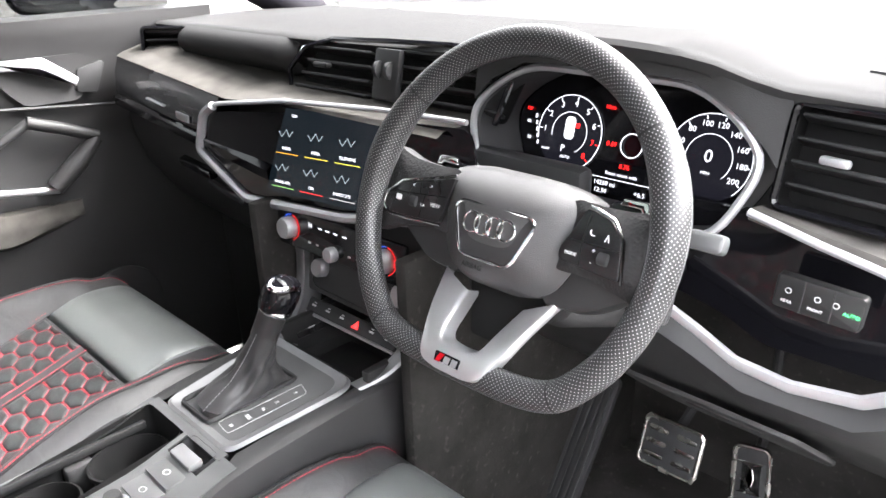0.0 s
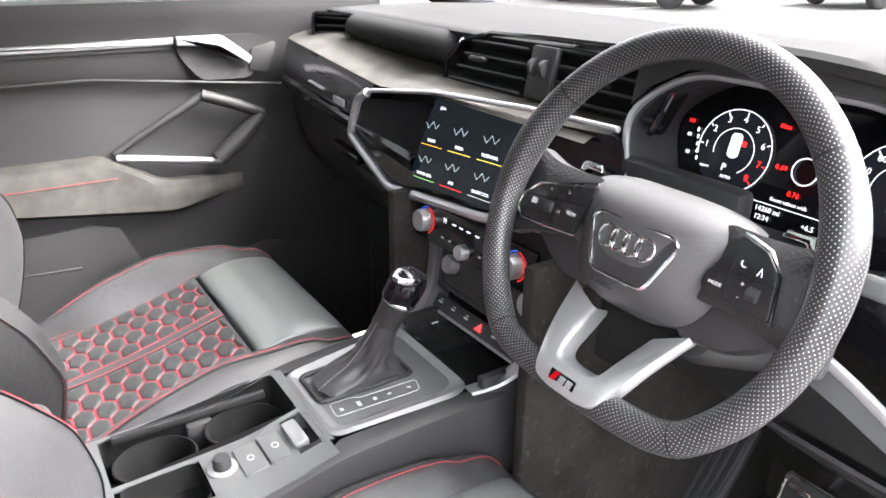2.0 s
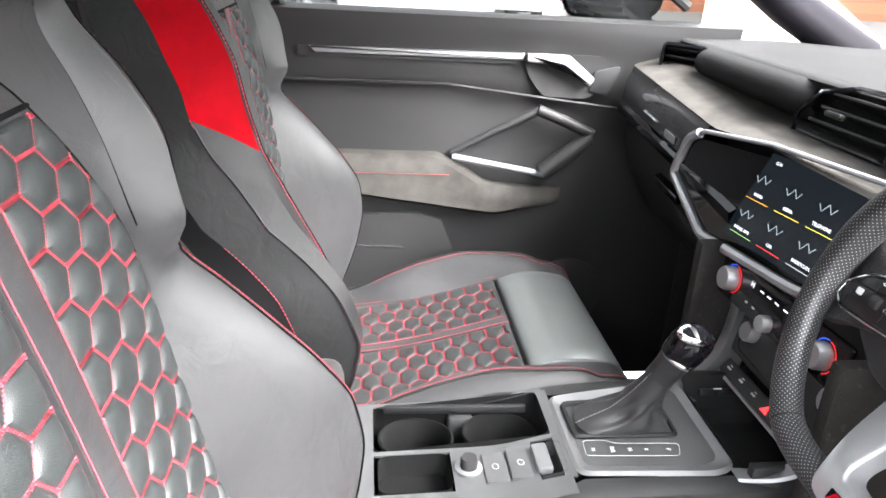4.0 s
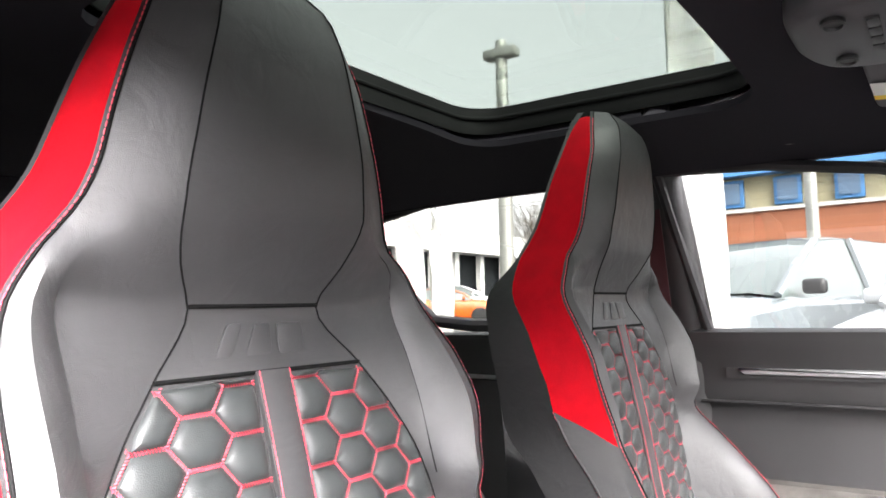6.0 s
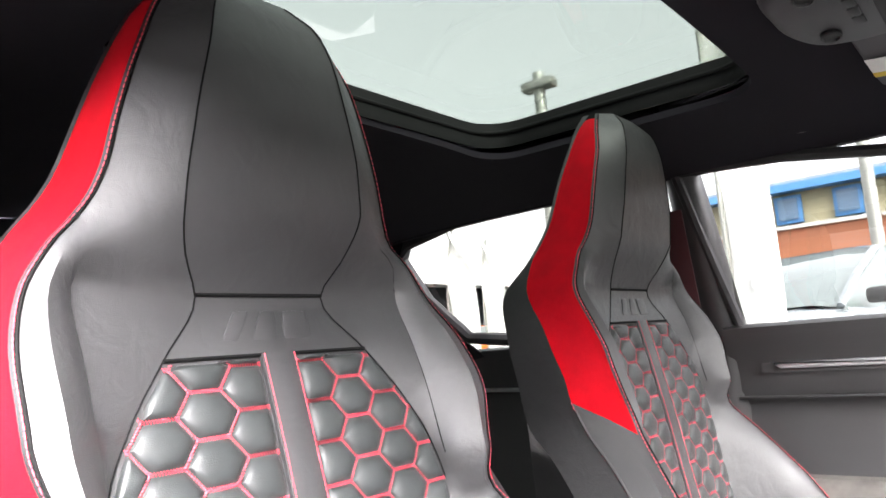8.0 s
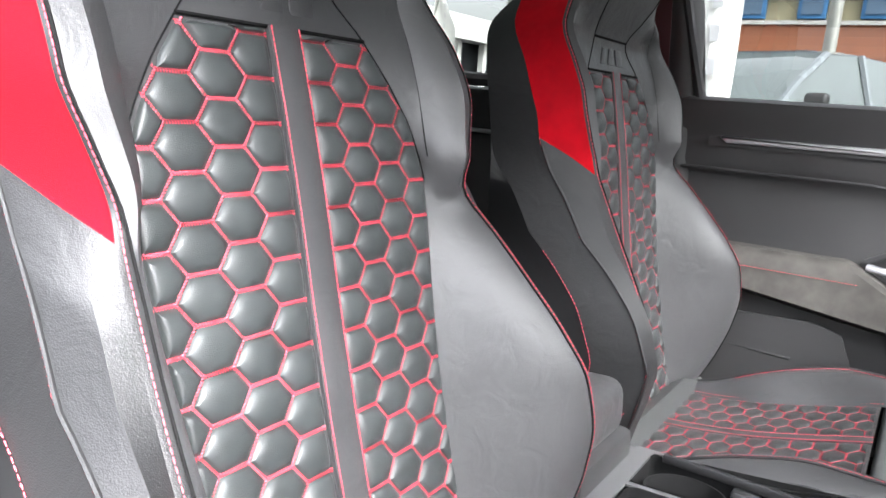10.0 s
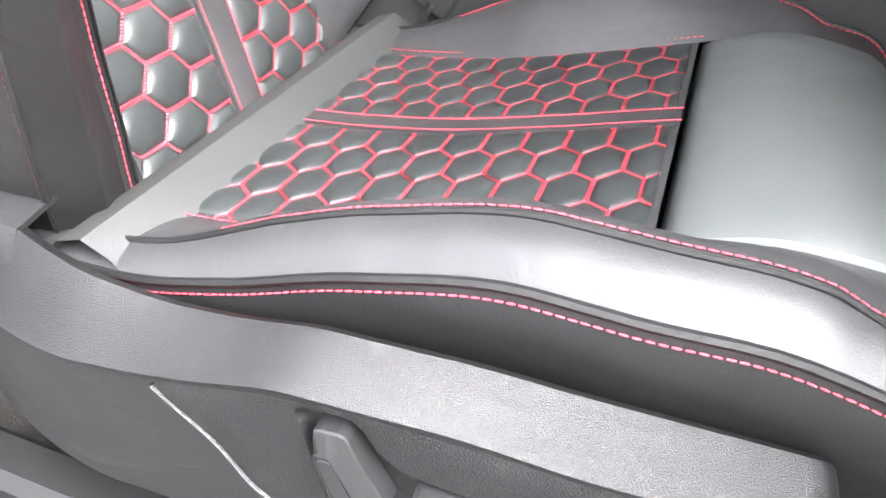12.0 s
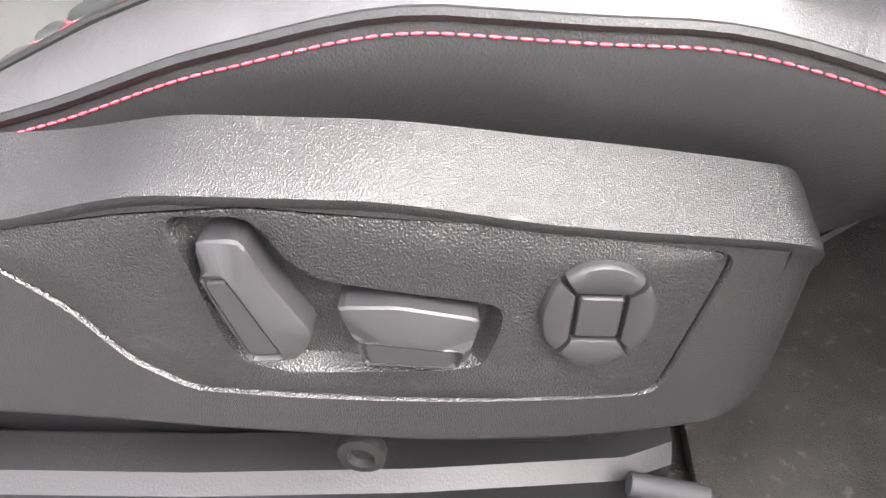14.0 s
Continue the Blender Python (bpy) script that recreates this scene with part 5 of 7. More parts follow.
knob = part("volume_knob", turned([(0.0155, 0), (0.0155, 0.003), (0.011, 0.004), (0.011, 0.016), (0.0095, 0.018), (0.0, 0.0175)], pose(0.036, 0.067, kz), 28), SMOOTH, console, "small round knob with a silver collar")
part("knob_collar", turned([(0.0175, 0), (0.0175, 0.002), (0.0145, 0.003)], pose(0.036, 0.067, kz + 0.0015), 28), ALU, knob)
for y in (0.100, 0.131):
    k = part("console_key", box(0.054, 0.029, 0.004, pose(0.040, y, console_z(y) + 0.000, 3), 0.0012), TRIM2, console, "grey key with a white sign")
    part("key_sign", tube([(0.040 + 0.005 * math.cos(a), y + 0.004 * math.sin(a), console_z(y) + 0.0044) for a in np.linspace(0, 2 * math.pi, 17)[:-1]], 0.0004, 4, closed=True), PRINT, k)
part("brake_light", slab(rounded(0.004, 0.002, 0.0005, 3, 0.056, 0.125), Matrix.Translation((0, 0, console_z(0.125) + 0.0042)), 0.0003), RED_LED, console)
part("brake_lever", box(0.050, 0.020, 0.012, pose(0.040, 0.158, console_z(0.158) - 0.004, 8), 0.004), SATIN, console, "chrome-faced parking brake switch")
tray("brake_recess", 0.012, 0.070, 0.150, 0.184, 0.02, RUBBER, r=0.006)
# gear plate
GZ = 0.779
gout = soften([(-0.082, 0.190), (0.082, 0.190), (0.100, 0.36), (0.085, 0.385), (-0.10, 0.385), (-0.100, 0.36)], 0.018, 5)
plate_r = [[(x, y, console_z(y) + 0.002) for x, y in gout], [(x * 0.95, (y - 0.29) * 0.96 + 0.29, console_z(y) + 0.006) for x, y in gout], [(x * 0.80, (y - 0.29) * 0.84 + 0.29, console_z(y) + 0.002) for x, y in gout]]
part("gear_surround", grid(plate_r, close=True), SATIN, console, "satin grey gear surround")
gin = [(x * 0.80, (y - 0.29) * 0.84 + 0.29, console_z(y) + 0.0022) for x, y in gout]
bm = bmesh.new()
bm.faces.new([bm.verts.new(p) for p in gin])
part("gear_plate", bm, TRIM2, console)
part("boot_frame", tube([(x, y, console_z(y) + 0.004) for x, y in soften([(-0.060, 0.206), (0.010, 0.206), (0.022, 0.336), (-0.060, 0.336)], 0.008)], 0.0035, 6, closed=True), BUTTON, console)
gp = basis((0.046, 0.270, GZ + 0.0035), (0.10, 0.995, 0.06), (-1, 0.1, 0))
part("gate_line", tube([gp @ Vector((u, v, 0.001)) for u, v in soften([(-0.060, -0.012), (0.055, -0.012), (0.060, 0.012), (-0.020, 0.012), (-0.030, 0.018), (-0.060, 0.018)], 0.006)], 0.0003, 4, closed=True), PRINT, console)
for t, u in (("P", 0.044), ("R", 0.016), ("N", -0.004), ("D/S", -0.026), ("M", -0.050)):
    lettering(t, 0.0075, gp @ Matrix.Translation((u, 0, 0.001)) @ Matrix.Rotation(radians(-90), 4, "Z"), PRINT, console, "gate_letter")
# storage hollow ahead of the lever
part("storage_tray", grid([[(-0.085, 0.392, 0.782), (0.095, 0.392, 0.782)], [(-0.085, 0.396, 0.752), (0.095, 0.396, 0.752)], [(-0.085, 0.50, 0.745), (0.095, 0.50, 0.745)], [(-0.085, 0.60, 0.76), (0.095, 0.60, 0.76)], [(-0.085, 0.60, 0.80), (0.095, 0.60, 0.80)]]), RUBBER, console, "black storage hollow")
part("phone_mat", box(0.13, 0.07, 0.004, pose(0.015, 0.455, 0.7475), 0.002), BUTTON, console)
for x in (-0.095, 0.105):
    part("tray_wall", box(0.014, 0.20, 0.07, pose(x, 0.49, 0.735), 0.003), SMOOTH, console)
for y, w in ((0.455, 0.018), (0.425, 0.022)):
    part("socket", box(0.010, w, 0.006, pose(-0.088, y, 0.776, 0, 60, 0), 0.001), BUTTON, console)
    part("socket_sign", slab(rounded(0.002, 0.012, 0.0006, 3), basis((-0.0855, y + 0.016, 0.783), (1, 0, -0.6), (0, 1, 0)), 0.0006), PRINT, console)

# gear lever
lever = thing("gear_lever", "black gear lever with a glossy chrome-trimmed knob and leather gaiter", "gear lever")
base, top = Vector((-0.018, 0.275, 0.783)), Vector((0.022, 0.318, 0.905))
ax = (top - base).normalized()
rows = []
for t in np.linspace(0.0, 0.80, 18):
    c = base.lerp(top, t)
    r = float(np.interp(t, [0.0, 0.10, 0.22, 0.40, 0.62, 0.80], [0.050, 0.044, 0.031, 0.024, 0.0195, 0.0170]))
    sq = max(0.0, 1 - t / 0.3)
    line = []
    for k in range(64):
        a = 2 * math.pi * k / 64
        box_r = 1 / max(abs(math.cos(a)), abs(math.sin(a)))
        f = 1 + sq * 0.55 * (min(box_r, 1.3) - 1)
        drape = 0.0055 * math.sin(math.pi * min(1.0, t / 0.5)) * (math.sin(5 * a + 9 * t) * 0.6 + math.sin(9 * a - 14 * t + 1.3) * 0.4)
        sag = 0.0045 * math.sin(3 * a + 1.0) * math.sin(math.pi * min(1.0, t / 0.35))
        line.append(c + Vector(((r * f + drape) * math.cos(a) * (0.74 + 0.26 * min(1, t / 0.4)), (r * f * (1 + 0.25 * sq) + drape) * math.sin(a), sag)))
    rows.append(line)
part("gaiter", grid(rows, close=True), LEATHER, lever, "creased black leather gaiter")
stitches([r[50] + Vector((0, -0.001, 0.0)) for r in rows], lever, DARK_THREAD)
kx = Vector((1, 0, -ax.x / ax.z)).normalized()
km2 = basis(base.lerp(top, 0.62), kx, ax.cross(kx))
part("lever_grip", turned([(0.0165, 0.0), (0.0185, 0.004), (0.0185, 0.02), (0.0195, 0.038), (0.0215, 0.047)], km2, 28), SMOOTH, lever)
part("knob_ring", turned([(0.0215, 0.046), (0.0236, 0.049), (0.0236, 0.052), (0.0222, 0.054)], km2, 32), CHROME, lever, "chrome ring")
part("lever_knob", turned([(0.0225, 0.050), (0.0240, 0.058), (0.0244, 0.070), (0.0232, 0.082), (0.0190, 0.091), (0.011, 0.0955), (0.0, 0.0965)], km2 @ Matrix.Diagonal((0.92, 1.12, 1, 1)), 36), GLOSS, lever, "gloss black knob top")
part("knob_button", tube([km2 @ Vector((0.006 + 0.012 * math.cos(a), -0.006 + 0.022 * math.sin(a), 0.0925 - 0.005 * abs(math.sin(a)))) for a in np.linspace(0, 2 * math.pi, 25)[:-1]], 0.004, 8, closed=True), CHROME, lever, "chrome release button surround")

# centre armrest
arm = thing("folding_armrest", "folded black leather centre armrest with red stitching", "armrest")
part("armrest_pad", box(0.155, 0.26, 0.075, pose(-0.005, -0.215, 0.765, 4), 0.022, seg=4), LEATHER, arm)
part("armrest_box", box(0.165, 0.28, 0.09, pose(-0.005, -0.215, 0.69), 0.012), SMOOTH, arm)
stitches([(x, -0.088, 0.800) for x in np.linspace(-0.07, 0.06, 20)], arm, THREAD)
stitches([(0.0735, y, 0.800) for y in np.linspace(-0.33, -0.10, 30)], arm, THREAD)
part("armrest_base", box(0.19, 0.34, 0.33, pose(-0.005, -0.26, 0.36), 0.01), SMOOTH, arm)

# belt buckle
buckle = thing("seat_belt_buckle", "black seat belt buckle with a red release key", "seat belt buckle")
bkm = basis((0.118, -0.045, 0.668), (0.05, 0.89, -0.45), (-1, 0, 0))
part("buckle_body", box(0.044, 0.022, 0.075, bkm, 0.006), RUBBER, buckle)
part("release_key", box(0.040, 0.016, 0.008, bkm @ Matrix.Translation((0, 0, 0.072)), 0.003), material("red_plastic", (0.75, 0.05, 0.035), 0.4, vary=0.05), buckle, "orange-red release key")
part("buckle_strap", tube([bkm @ Vector((0, 0, 0.01)), (0.122, -0.08, 0.60), (0.13, -0.10, 0.47)], [0.018, 0.018, 0.018], 8, flat=0.25), RUBBER, buckle)

# ---- driver's seat side trim with the electric controls ----
def side_x(y):
    return 0.652 - 0.55 * max(0.0, y - 0.08) ** 2


def on_side(y, z, h=0.0):
    n = Vector((1, 1.1 * max(0.0, y - 0.08), 0)).normalized()
    return Vector((side_x(y), y, z)) + n * h


def polar(outline, centre, angles):
    """A closed outline read as seen from a middle point, one point an angle."""
    P = [Vector(p) - Vector(centre) for p in outline]
    out = []
    for a in angles:
        d = Vector((math.cos(a), math.sin(a)))
        best = 0.0
        for p, q in zip(P, P[1:] + P[:1]):
            e = q - p
            den = d.x * e.y - d.y * e.x
            if abs(den) < 1e-12:
                continue
            t = (p.x * e.y - p.y * e.x) / den
            u = (p.x * d.y - p.y * d.x) / den
            if t > 0 and -1e-6 <= u <= 1 + 1e-6:
                best = max(best, t)
        out.append((centre[0] + d.x * best, centre[1] + d.y * best))
    return np.array(out)


def corner_angles(outlines, centre, n):
    A = {round(2 * math.pi * k / n, 4) for k in range(n)}
    for o in outlines:
        A |= {round(math.atan2(p[1] - centre[1], p[0] - centre[0]) % (2 * math.pi), 4) for p in o}
    return sorted(A)


PANEL = soften([(0.004, 0.634), (0.0278, 0.6435), (0.0752, 0.6550), (0.1218, 0.6622), (0.2166, 0.6560), (0.3010, 0.6395), (0.3065, 0.6340), (0.2917, 0.5635), (0.2849, 0.5587), (0.1752, 0.5606), (0.0858, 0.5613), (0.0613, 0.576), (0.0419, 0.6034)], 0.008, 4)
REC = soften([(0.0927, 0.651), (0.0976, 0.6544), (0.1224, 0.6552), (0.1293, 0.646), (0.1343, 0.6356), (0.1463, 0.6265), (0.2067, 0.6174), (0.2168, 0.6142), (0.2166, 0.6018), (0.2108, 0.5821), (0.1991, 0.5795), (0.1326, 0.5775), (0.1116, 0.582), (0.1064, 0.5948), (0.0975, 0.6329)], 0.005, 3)
PC = (0.124, 0.604)


trim = part("side_trim", bmesh.new(), PLASTIC, driver_seat, "grained grey plastic side trim with electric seat switches")
TOP = [(-0.22, 0.690), (-0.14, 0.680), (-0.06, 0.672), (0.0, 0.668), (0.0427, 0.672), (0.104, 0.683), (0.1593, 0.684), (0.2329, 0.677), (0.310, 0.662), (0.322, 0.659), (0.330, 0.653), (0.3355, 0.645), (0.3386, 0.634)]
RIDGE = [(-0.22, 0.600), (-0.14, 0.620), (-0.06, 0.632), (0.0, 0.642), (0.0298, 0.6489), (0.098, 0.6661), (0.1575, 0.6675), (0.2371, 0.6564), (0.310, 0.6435), (0.322, 0.640), (0.331, 0.634), (0.3386, 0.620)]
BOT = [(-0.22, 0.500), (-0.14, 0.512), (-0.0142, 0.5294), (0.06, 0.533), (0.1229, 0.5342), (0.19, 0.531), (0.2531, 0.530), (0.304, 0.532), (0.320, 0.538), (0.330, 0.552), (0.3386, 0.580)]
def stretch_end(y):
    k = min(1.0, max(0.0, (y - 0.22) / 0.09))
    return y + 0.012 * k * k * (3 - 2 * k)


rows, shoulder, lower, face_top, face_bot = [], [], [], [], []
for y in [*np.linspace(-0.20, 0.316, 66), 0.321, 0.326, 0.330, 0.334, 0.337, 0.3385]:
    zt, zr, zb = (float(table(T, y)[0]) for T in (TOP, RIDGE, BOT))
    e = max(0.0, (y - 0.316) / 0.0226)
    tuck = -0.016 * (1 - math.sqrt(max(0.0, 1 - e * e)))
    rear = -0.05 * max(0.0, (-0.04 - y) / 0.16) ** 1.5
    def q(z, h):
        p = on_side(stretch_end(y), z, h + tuck)
        return (p.x + rear, p.y, p.z)
    cols = [q(zt - 0.02, -0.040), q(zt - 0.004, -0.033), q(zt, -0.026), q(zt * 0.85 + zr * 0.15, -0.020), q(zt * 0.45 + zr * 0.55, -0.0085), q(zr + 0.0030, 0.001), q(zr + 0.0008, 0.0034), q(zr - 0.0015, 0.0032), q(zr - 0.005, 0.0008)]
    foot = [q(zb + 0.004, 0.0), q(zb + 0.001, -0.0015), q(zb, -0.006), q(zb - 0.004, -0.03)]
    if y <= 0.3161:
        shoulder.append(cols)
        lower.append(foot)
        face_top.append((stretch_end(y), zr - 0.005))
        face_bot.append((stretch_end(y), zb + 0.004))
    if y > 0.315:
        rows.append(cols + [q(zr - 0.005 + (zb + 0.009 - zr) * k / 8, 0.0) for k in range(1, 8)] + foot)
FACE = face_top + face_bot[::-1]
A = corner_angles((FACE, PANEL, REC), PC, 120)
F1, P1, P0 = polar(FACE, PC, A), polar(PANEL, PC, A), polar(REC, PC, A)
def rear_shift(y):
    return Vector((-0.05 * max(0.0, (-0.04 - y) / 0.16) ** 1.5, 0, 0))
trim_bm = grid(shoulder)
grid(lower, bm=trim_bm)
grid(rows, bm=trim_bm)
grid([[on_side(*p, 0.0) + rear_shift(p[0]) for p in F1 + (P1 - F1) * f] for f in (0, 0.3, 0.6, 0.85, 1.0)], close=True, bm=trim_bm)
bmesh.ops.recalc_face_normals(trim_bm, faces=trim_bm.faces)
trim_bm.to_mesh(trim.data)
trim_bm.free()
trim.data.polygons.foreach_set("use_smooth", [True] * len(trim.data.polygons))
trim.data.set_sharp_from_angle(angle=radians(50))
bm = bmesh.new()
bm.faces.new([bm.verts.new(p) for p in rows[-1]])
part("trim_end", bm, PLASTIC, driver_seat)
INSERT = material("fine_grain_insert", (0.0042, 0.0042, 0.0045), 0.44, spec=0.5, grain=1.0, size=1000, cells=True, vary=0.1, dirt=0.03, dist=0.00045)
# insert panel with a sunken field round the switches
def inset(P, d, h):
    """A closed line of the insert drawn in by d, at a height."""
    out = []
    for p in P:
        v = p - np.array(PC)
        out.append(on_side(*(np.array(PC) + v * (1 - d / np.linalg.norm(v))), h))
    return out


between = lambda f, h: [on_side(*p, h) for p in P1 + (P0 - P1) * f]
part("switch_panel", grid([inset(P1, 0, 0.0), inset(P1, 0.0004, -0.0004), inset(P1, 0.0009, -0.0030), inset(P1, 0.0017, -0.0030), inset(P1, 0.0022, -0.0015), inset(P1, 0.0032, -0.0012), between(0.5, -0.0012), between(0.85, -0.0012), inset(P0, -0.0018, -0.0014), inset(P0, -0.0002, -0.0032), inset(P0, 0.0030, -0.0090), inset(P0, 0.0045, -0.0096), [on_side(*(np.array(PC) + (p - np.array(PC)) * 0.4), -0.0096) for p in P0], [on_side(*(np.array(PC) + (p - np.array(PC)) * 0.001), -0.0096) for p in P0]], close=True), INSERT, trim, "fine-grained insert panel with a sunken field")


def seat_switch(outline, face, h, parent):
    """A prism-shaped rocker: upright walls, sloping flanks and a flat sunk pad."""
    O, Fo = soften(outline, 0.004, 3), soften(face, 0.0022, 3)
    fc = tuple(np.array(face).mean(axis=0))
    A = corner_angles((O, Fo), fc, 40)
    a, b = polar(O, fc, A), polar(Fo, fc, A) + np.array((0.2, 0.9)) * h
    a = a + np.array((0.1, 0.5)) * h
    fc = np.array(fc) + np.array((0.2, 0.9)) * h
    rows = [[on_side(*p, hh) for p in a + (b - a) * w] for w, hh in ((0, -0.0105), (0.0, h * 0.30), (0.06, h * 0.42), (0.80, h * 0.94), (0.95, h), (1.0, h))]
    rows += [[on_side(*p, hh) for p in np.array(fc) + (b - np.array(fc)) * f] for f, hh in ((0.95, h - 0.0020), (0.87, h - 0.0020), (0.84, h - 0.0003), (0.5, h - 0.0003), (0.001, h - 0.0003))]
    ob = part("seat_switch", grid(rows, close=True), BUTTON, parent, "raised charcoal seat adjustment switch")
    ob.data.set_sharp_from_angle(angle=radians(16))
    return ob


seat_switch([(0.1026, 0.6428), (0.1198, 0.6448), (0.1269, 0.6268), (0.1427, 0.5975), (0.1356, 0.5839), (0.1167, 0.5841), (0.1062, 0.6075)], [(0.1034, 0.6273), (0.1129, 0.6281), (0.1311, 0.5863), (0.1179, 0.5842)], 0.009, trim)
seat_switch([(0.1519, 0.6142), (0.1761, 0.6149), (0.209, 0.6083), (0.2037, 0.5839), (0.1638, 0.5835)], [(0.1594, 0.5973), (0.2015, 0.5917), (0.199, 0.5829), (0.1616, 0.5852)], 0.008, trim)
# round lumbar switch
dc, rx, rz = np.array((0.256, 0.610)), 0.0243, 0.0285
def dial_point(r, a, h):
    u, v = r * rx * math.cos(a), r * rz * math.sin(a)
    return on_side(dc[0] + u, dc[1] + v - 0.10 * u, h - 0.0044)
ringA = np.linspace(0, 2 * math.pi, 41)[:-1]
pad4 = part("lumbar_switch", grid([[dial_point(r, a, h) for a in ringA] for r, h in ((1.06, 0.0015), (1.04, 0.0028), (1.01, 0.0024), (0.99, 0.0008), (0.001, 0.0005))], close=True), RUBBER, trim, "round four-way lumbar switch")
for k in range(4):
    A = np.linspace(radians(90 * k - 41.5), radians(90 * k + 41.5), 12)
    inner = [0.44 / math.cos(a - radians(90 * k)) for a in A]
    prof = [[dial_point(r, a, h) for a in A] for r, h in ((0.96, 0.0008), (0.96, 0.0056), (0.92, 0.0072))]
    prof += [[dial_point(0.92 + (i - 0.92) * f, a, h) for a, i in zip(A, inner)] for f, h in ((0.25, 0.0080), (0.8, 0.0072), (0.96, 0.0064), (1.0, 0.0050), (1.0, 0.0008))]
    bm = grid(prof)
    for side in (0, -1):
        bm.faces.new([bm.verts.new(r[side]) for r in prof])
    part("switch_segment", bm, BUTTON, pad4)
A = [radians(45 + 90 * k + d) for k in range(4) for d in (-3, 3)]
part("switch_centre", grid([[dial_point(r, a, h) for a in A] for r, h in ((0.50, 0.0008), (0.50, 0.0052), (0.46, 0.0064), (0.001, 0.0066))], close=True), BUTTON, pad4)
# hinge cover towards the backrest
hc = [[(0.615 + dx, y, z + dz) for dx, dz in ((-0.035, 0.010), (0.0, 0.004), (0.012, -0.014), (0.010, -0.06))] for y, z in ((-0.10, 0.672), (-0.15, 0.676), (-0.20, 0.695), (-0.25, 0.735), (-0.29, 0.79))]
part("hinge_cover", grid(hc, thick=0.004), PLASTIC, driver_seat, "grey recliner cover")
part("front_skirt", grid([[(x, y, z) for x in np.linspace(0.17, 0.535, 12)] for y, z in ((0.398, 0.655), (0.404, 0.63), (0.398, 0.60), (0.380, 0.58))], thick=0.004), LEATHER_SHADED, driver_seat)
part("mounting_bolt", turned([(0.012, 0), (0.012, 0.006), (0.007, 0.007), (0.006, 0.003), (0.0, 0.003)], basis((0.637, 0.157, 0.512), (0, 1, 0), (0, 0, 1)), 16), LIP, driver_seat)
SEAT_RAIL = material("worn_black_rail", (0.006, 0.006, 0.0062), 0.5, grain=0.2, size=700, vary=0.25, spec=0.36)
part("rail_cover", grid([[(x - 0.045, y, 0.38), (x - 0.045, y, 0.440), (x - 0.038, y, 0.448), (x - 0.010, y, 0.449), (x, y, 0.440), (x + 0.003, y, 0.38), (x + 0.003, y, 0.36)] for x, y in ((0.645, -0.30), (0.645, -0.10), (0.630, 0.05), (0.612, 0.18), (0.590, 0.30), (0.575, 0.33))]), SEAT_RAIL, driver_seat, "smooth grey rail cover")
# Black box added behind the gap below the trim, in place of its shade.
part("gap_shade_box", box(0.02, 0.48, 0.09, pose(0.565, 0.04, 0.44), 0.004), LIP, driver_seat)
part("rail_tip", tube([(0.60, 0.30, 0.452), (0.60, 0.345, 0.446)], 0.007, 10), RUBBER, driver_seat)

# ---- pedals ----
def pedal(name, m, w, h, slots, label):
    p = thing(name, label, "pedal")
    part("pedal_plate", slab(rounded(w, h, 0.008), m, 0.008, 0.002), RUBBER, p)
    part("pedal_frame", tube([m @ Vector((u, v, 0.007)) for u, v in rounded(w, h, 0.010)], 0.004, 8, closed=True), STEEL, p, "polished steel frame")
    for u, v, sw, sh in slots:
        part("pedal_bar", slab(rounded(sw, sh, sh * 0.45, 4, u, v), m @ Matrix.Translation((0, 0, 0.008)), 0.003, 0.001), STEEL, p)
    part("pedal_arm", tube([m @ Vector((0, h * 0.3, -0.004)), m @ Vector((0, h * 0.8, -0.05)), m @ Vector((0, h * 1.6, -0.07))], 0.008, 8), RUBBER, p)
    return p


pedal("brake_pedal", basis((0.366, 0.795, 0.580), (1, 0, 0.02), (0, 0.35, 0.94)), 0.096, 0.080, [(dx, dy, 0.034, 0.008) for dx in (-0.024, 0.024) for dy in (-0.022, 0.0, 0.022)], "polished steel brake pedal with rubber slots above the carpet")
pedal("accelerator_pedal", basis((0.498, 0.79, 0.560), (0.97, 0.0, 0.22), (-0.2, 0.4, 0.9)), 0.052, 0.15, [(0, dy, 0.012, 0.045) for dy in (-0.036, 0.030)], "tall polished steel accelerator pedal")
fr = thing("footrest", "black ribbed footrest beside the console", "footrest")
part("footrest_plate", slab(rounded(0.08, 0.26, 0.012), basis((0.19, 0.80, 0.50), (1, 0, 0), (0, 0.55, 0.83)), 0.012, 0.004), RUBBER, fr)
for k in range(5):
    part("footrest_rib", slab(rounded(0.008, 0.22, 0.003, 3, -0.028 + 0.014 * k, 0), basis((0.19, 0.80, 0.50), (1, 0, 0), (0, 0.55, 0.83)) @ Matrix.Translation((0, 0, 0.012)), 0.004, 0.001), SMOOTH, fr)
tagged(part("floor_mat", slab(soften([(0.20, 0.36), (0.62, 0.36), (0.62, 0.74), (0.50, 0.84), (0.34, 0.82), (0.24, 0.70)], 0.03), pose(0, 0, 0.381), 0.010, 0.004), CARPET), "charcoal carpet floor mat in the driver's footwell", "floor mat")


# ---- passenger door ----
door = tagged(thing("door_1", "closed grey passenger door with suede armrest and silver trim strip", "car door"), kind="structure")
def px(y, z):
    """The door card's surface: bulging at the armrest, drawn in at the belt."""
    return float(table([(0.42, -0.735), (0.70, -0.735), (0.83, -0.735), (0.95, -0.745), (1.05, -0.752), (1.085, -0.742), (1.15, -0.740), (1.19, -0.725), (1.225, -0.722)], z)[0])


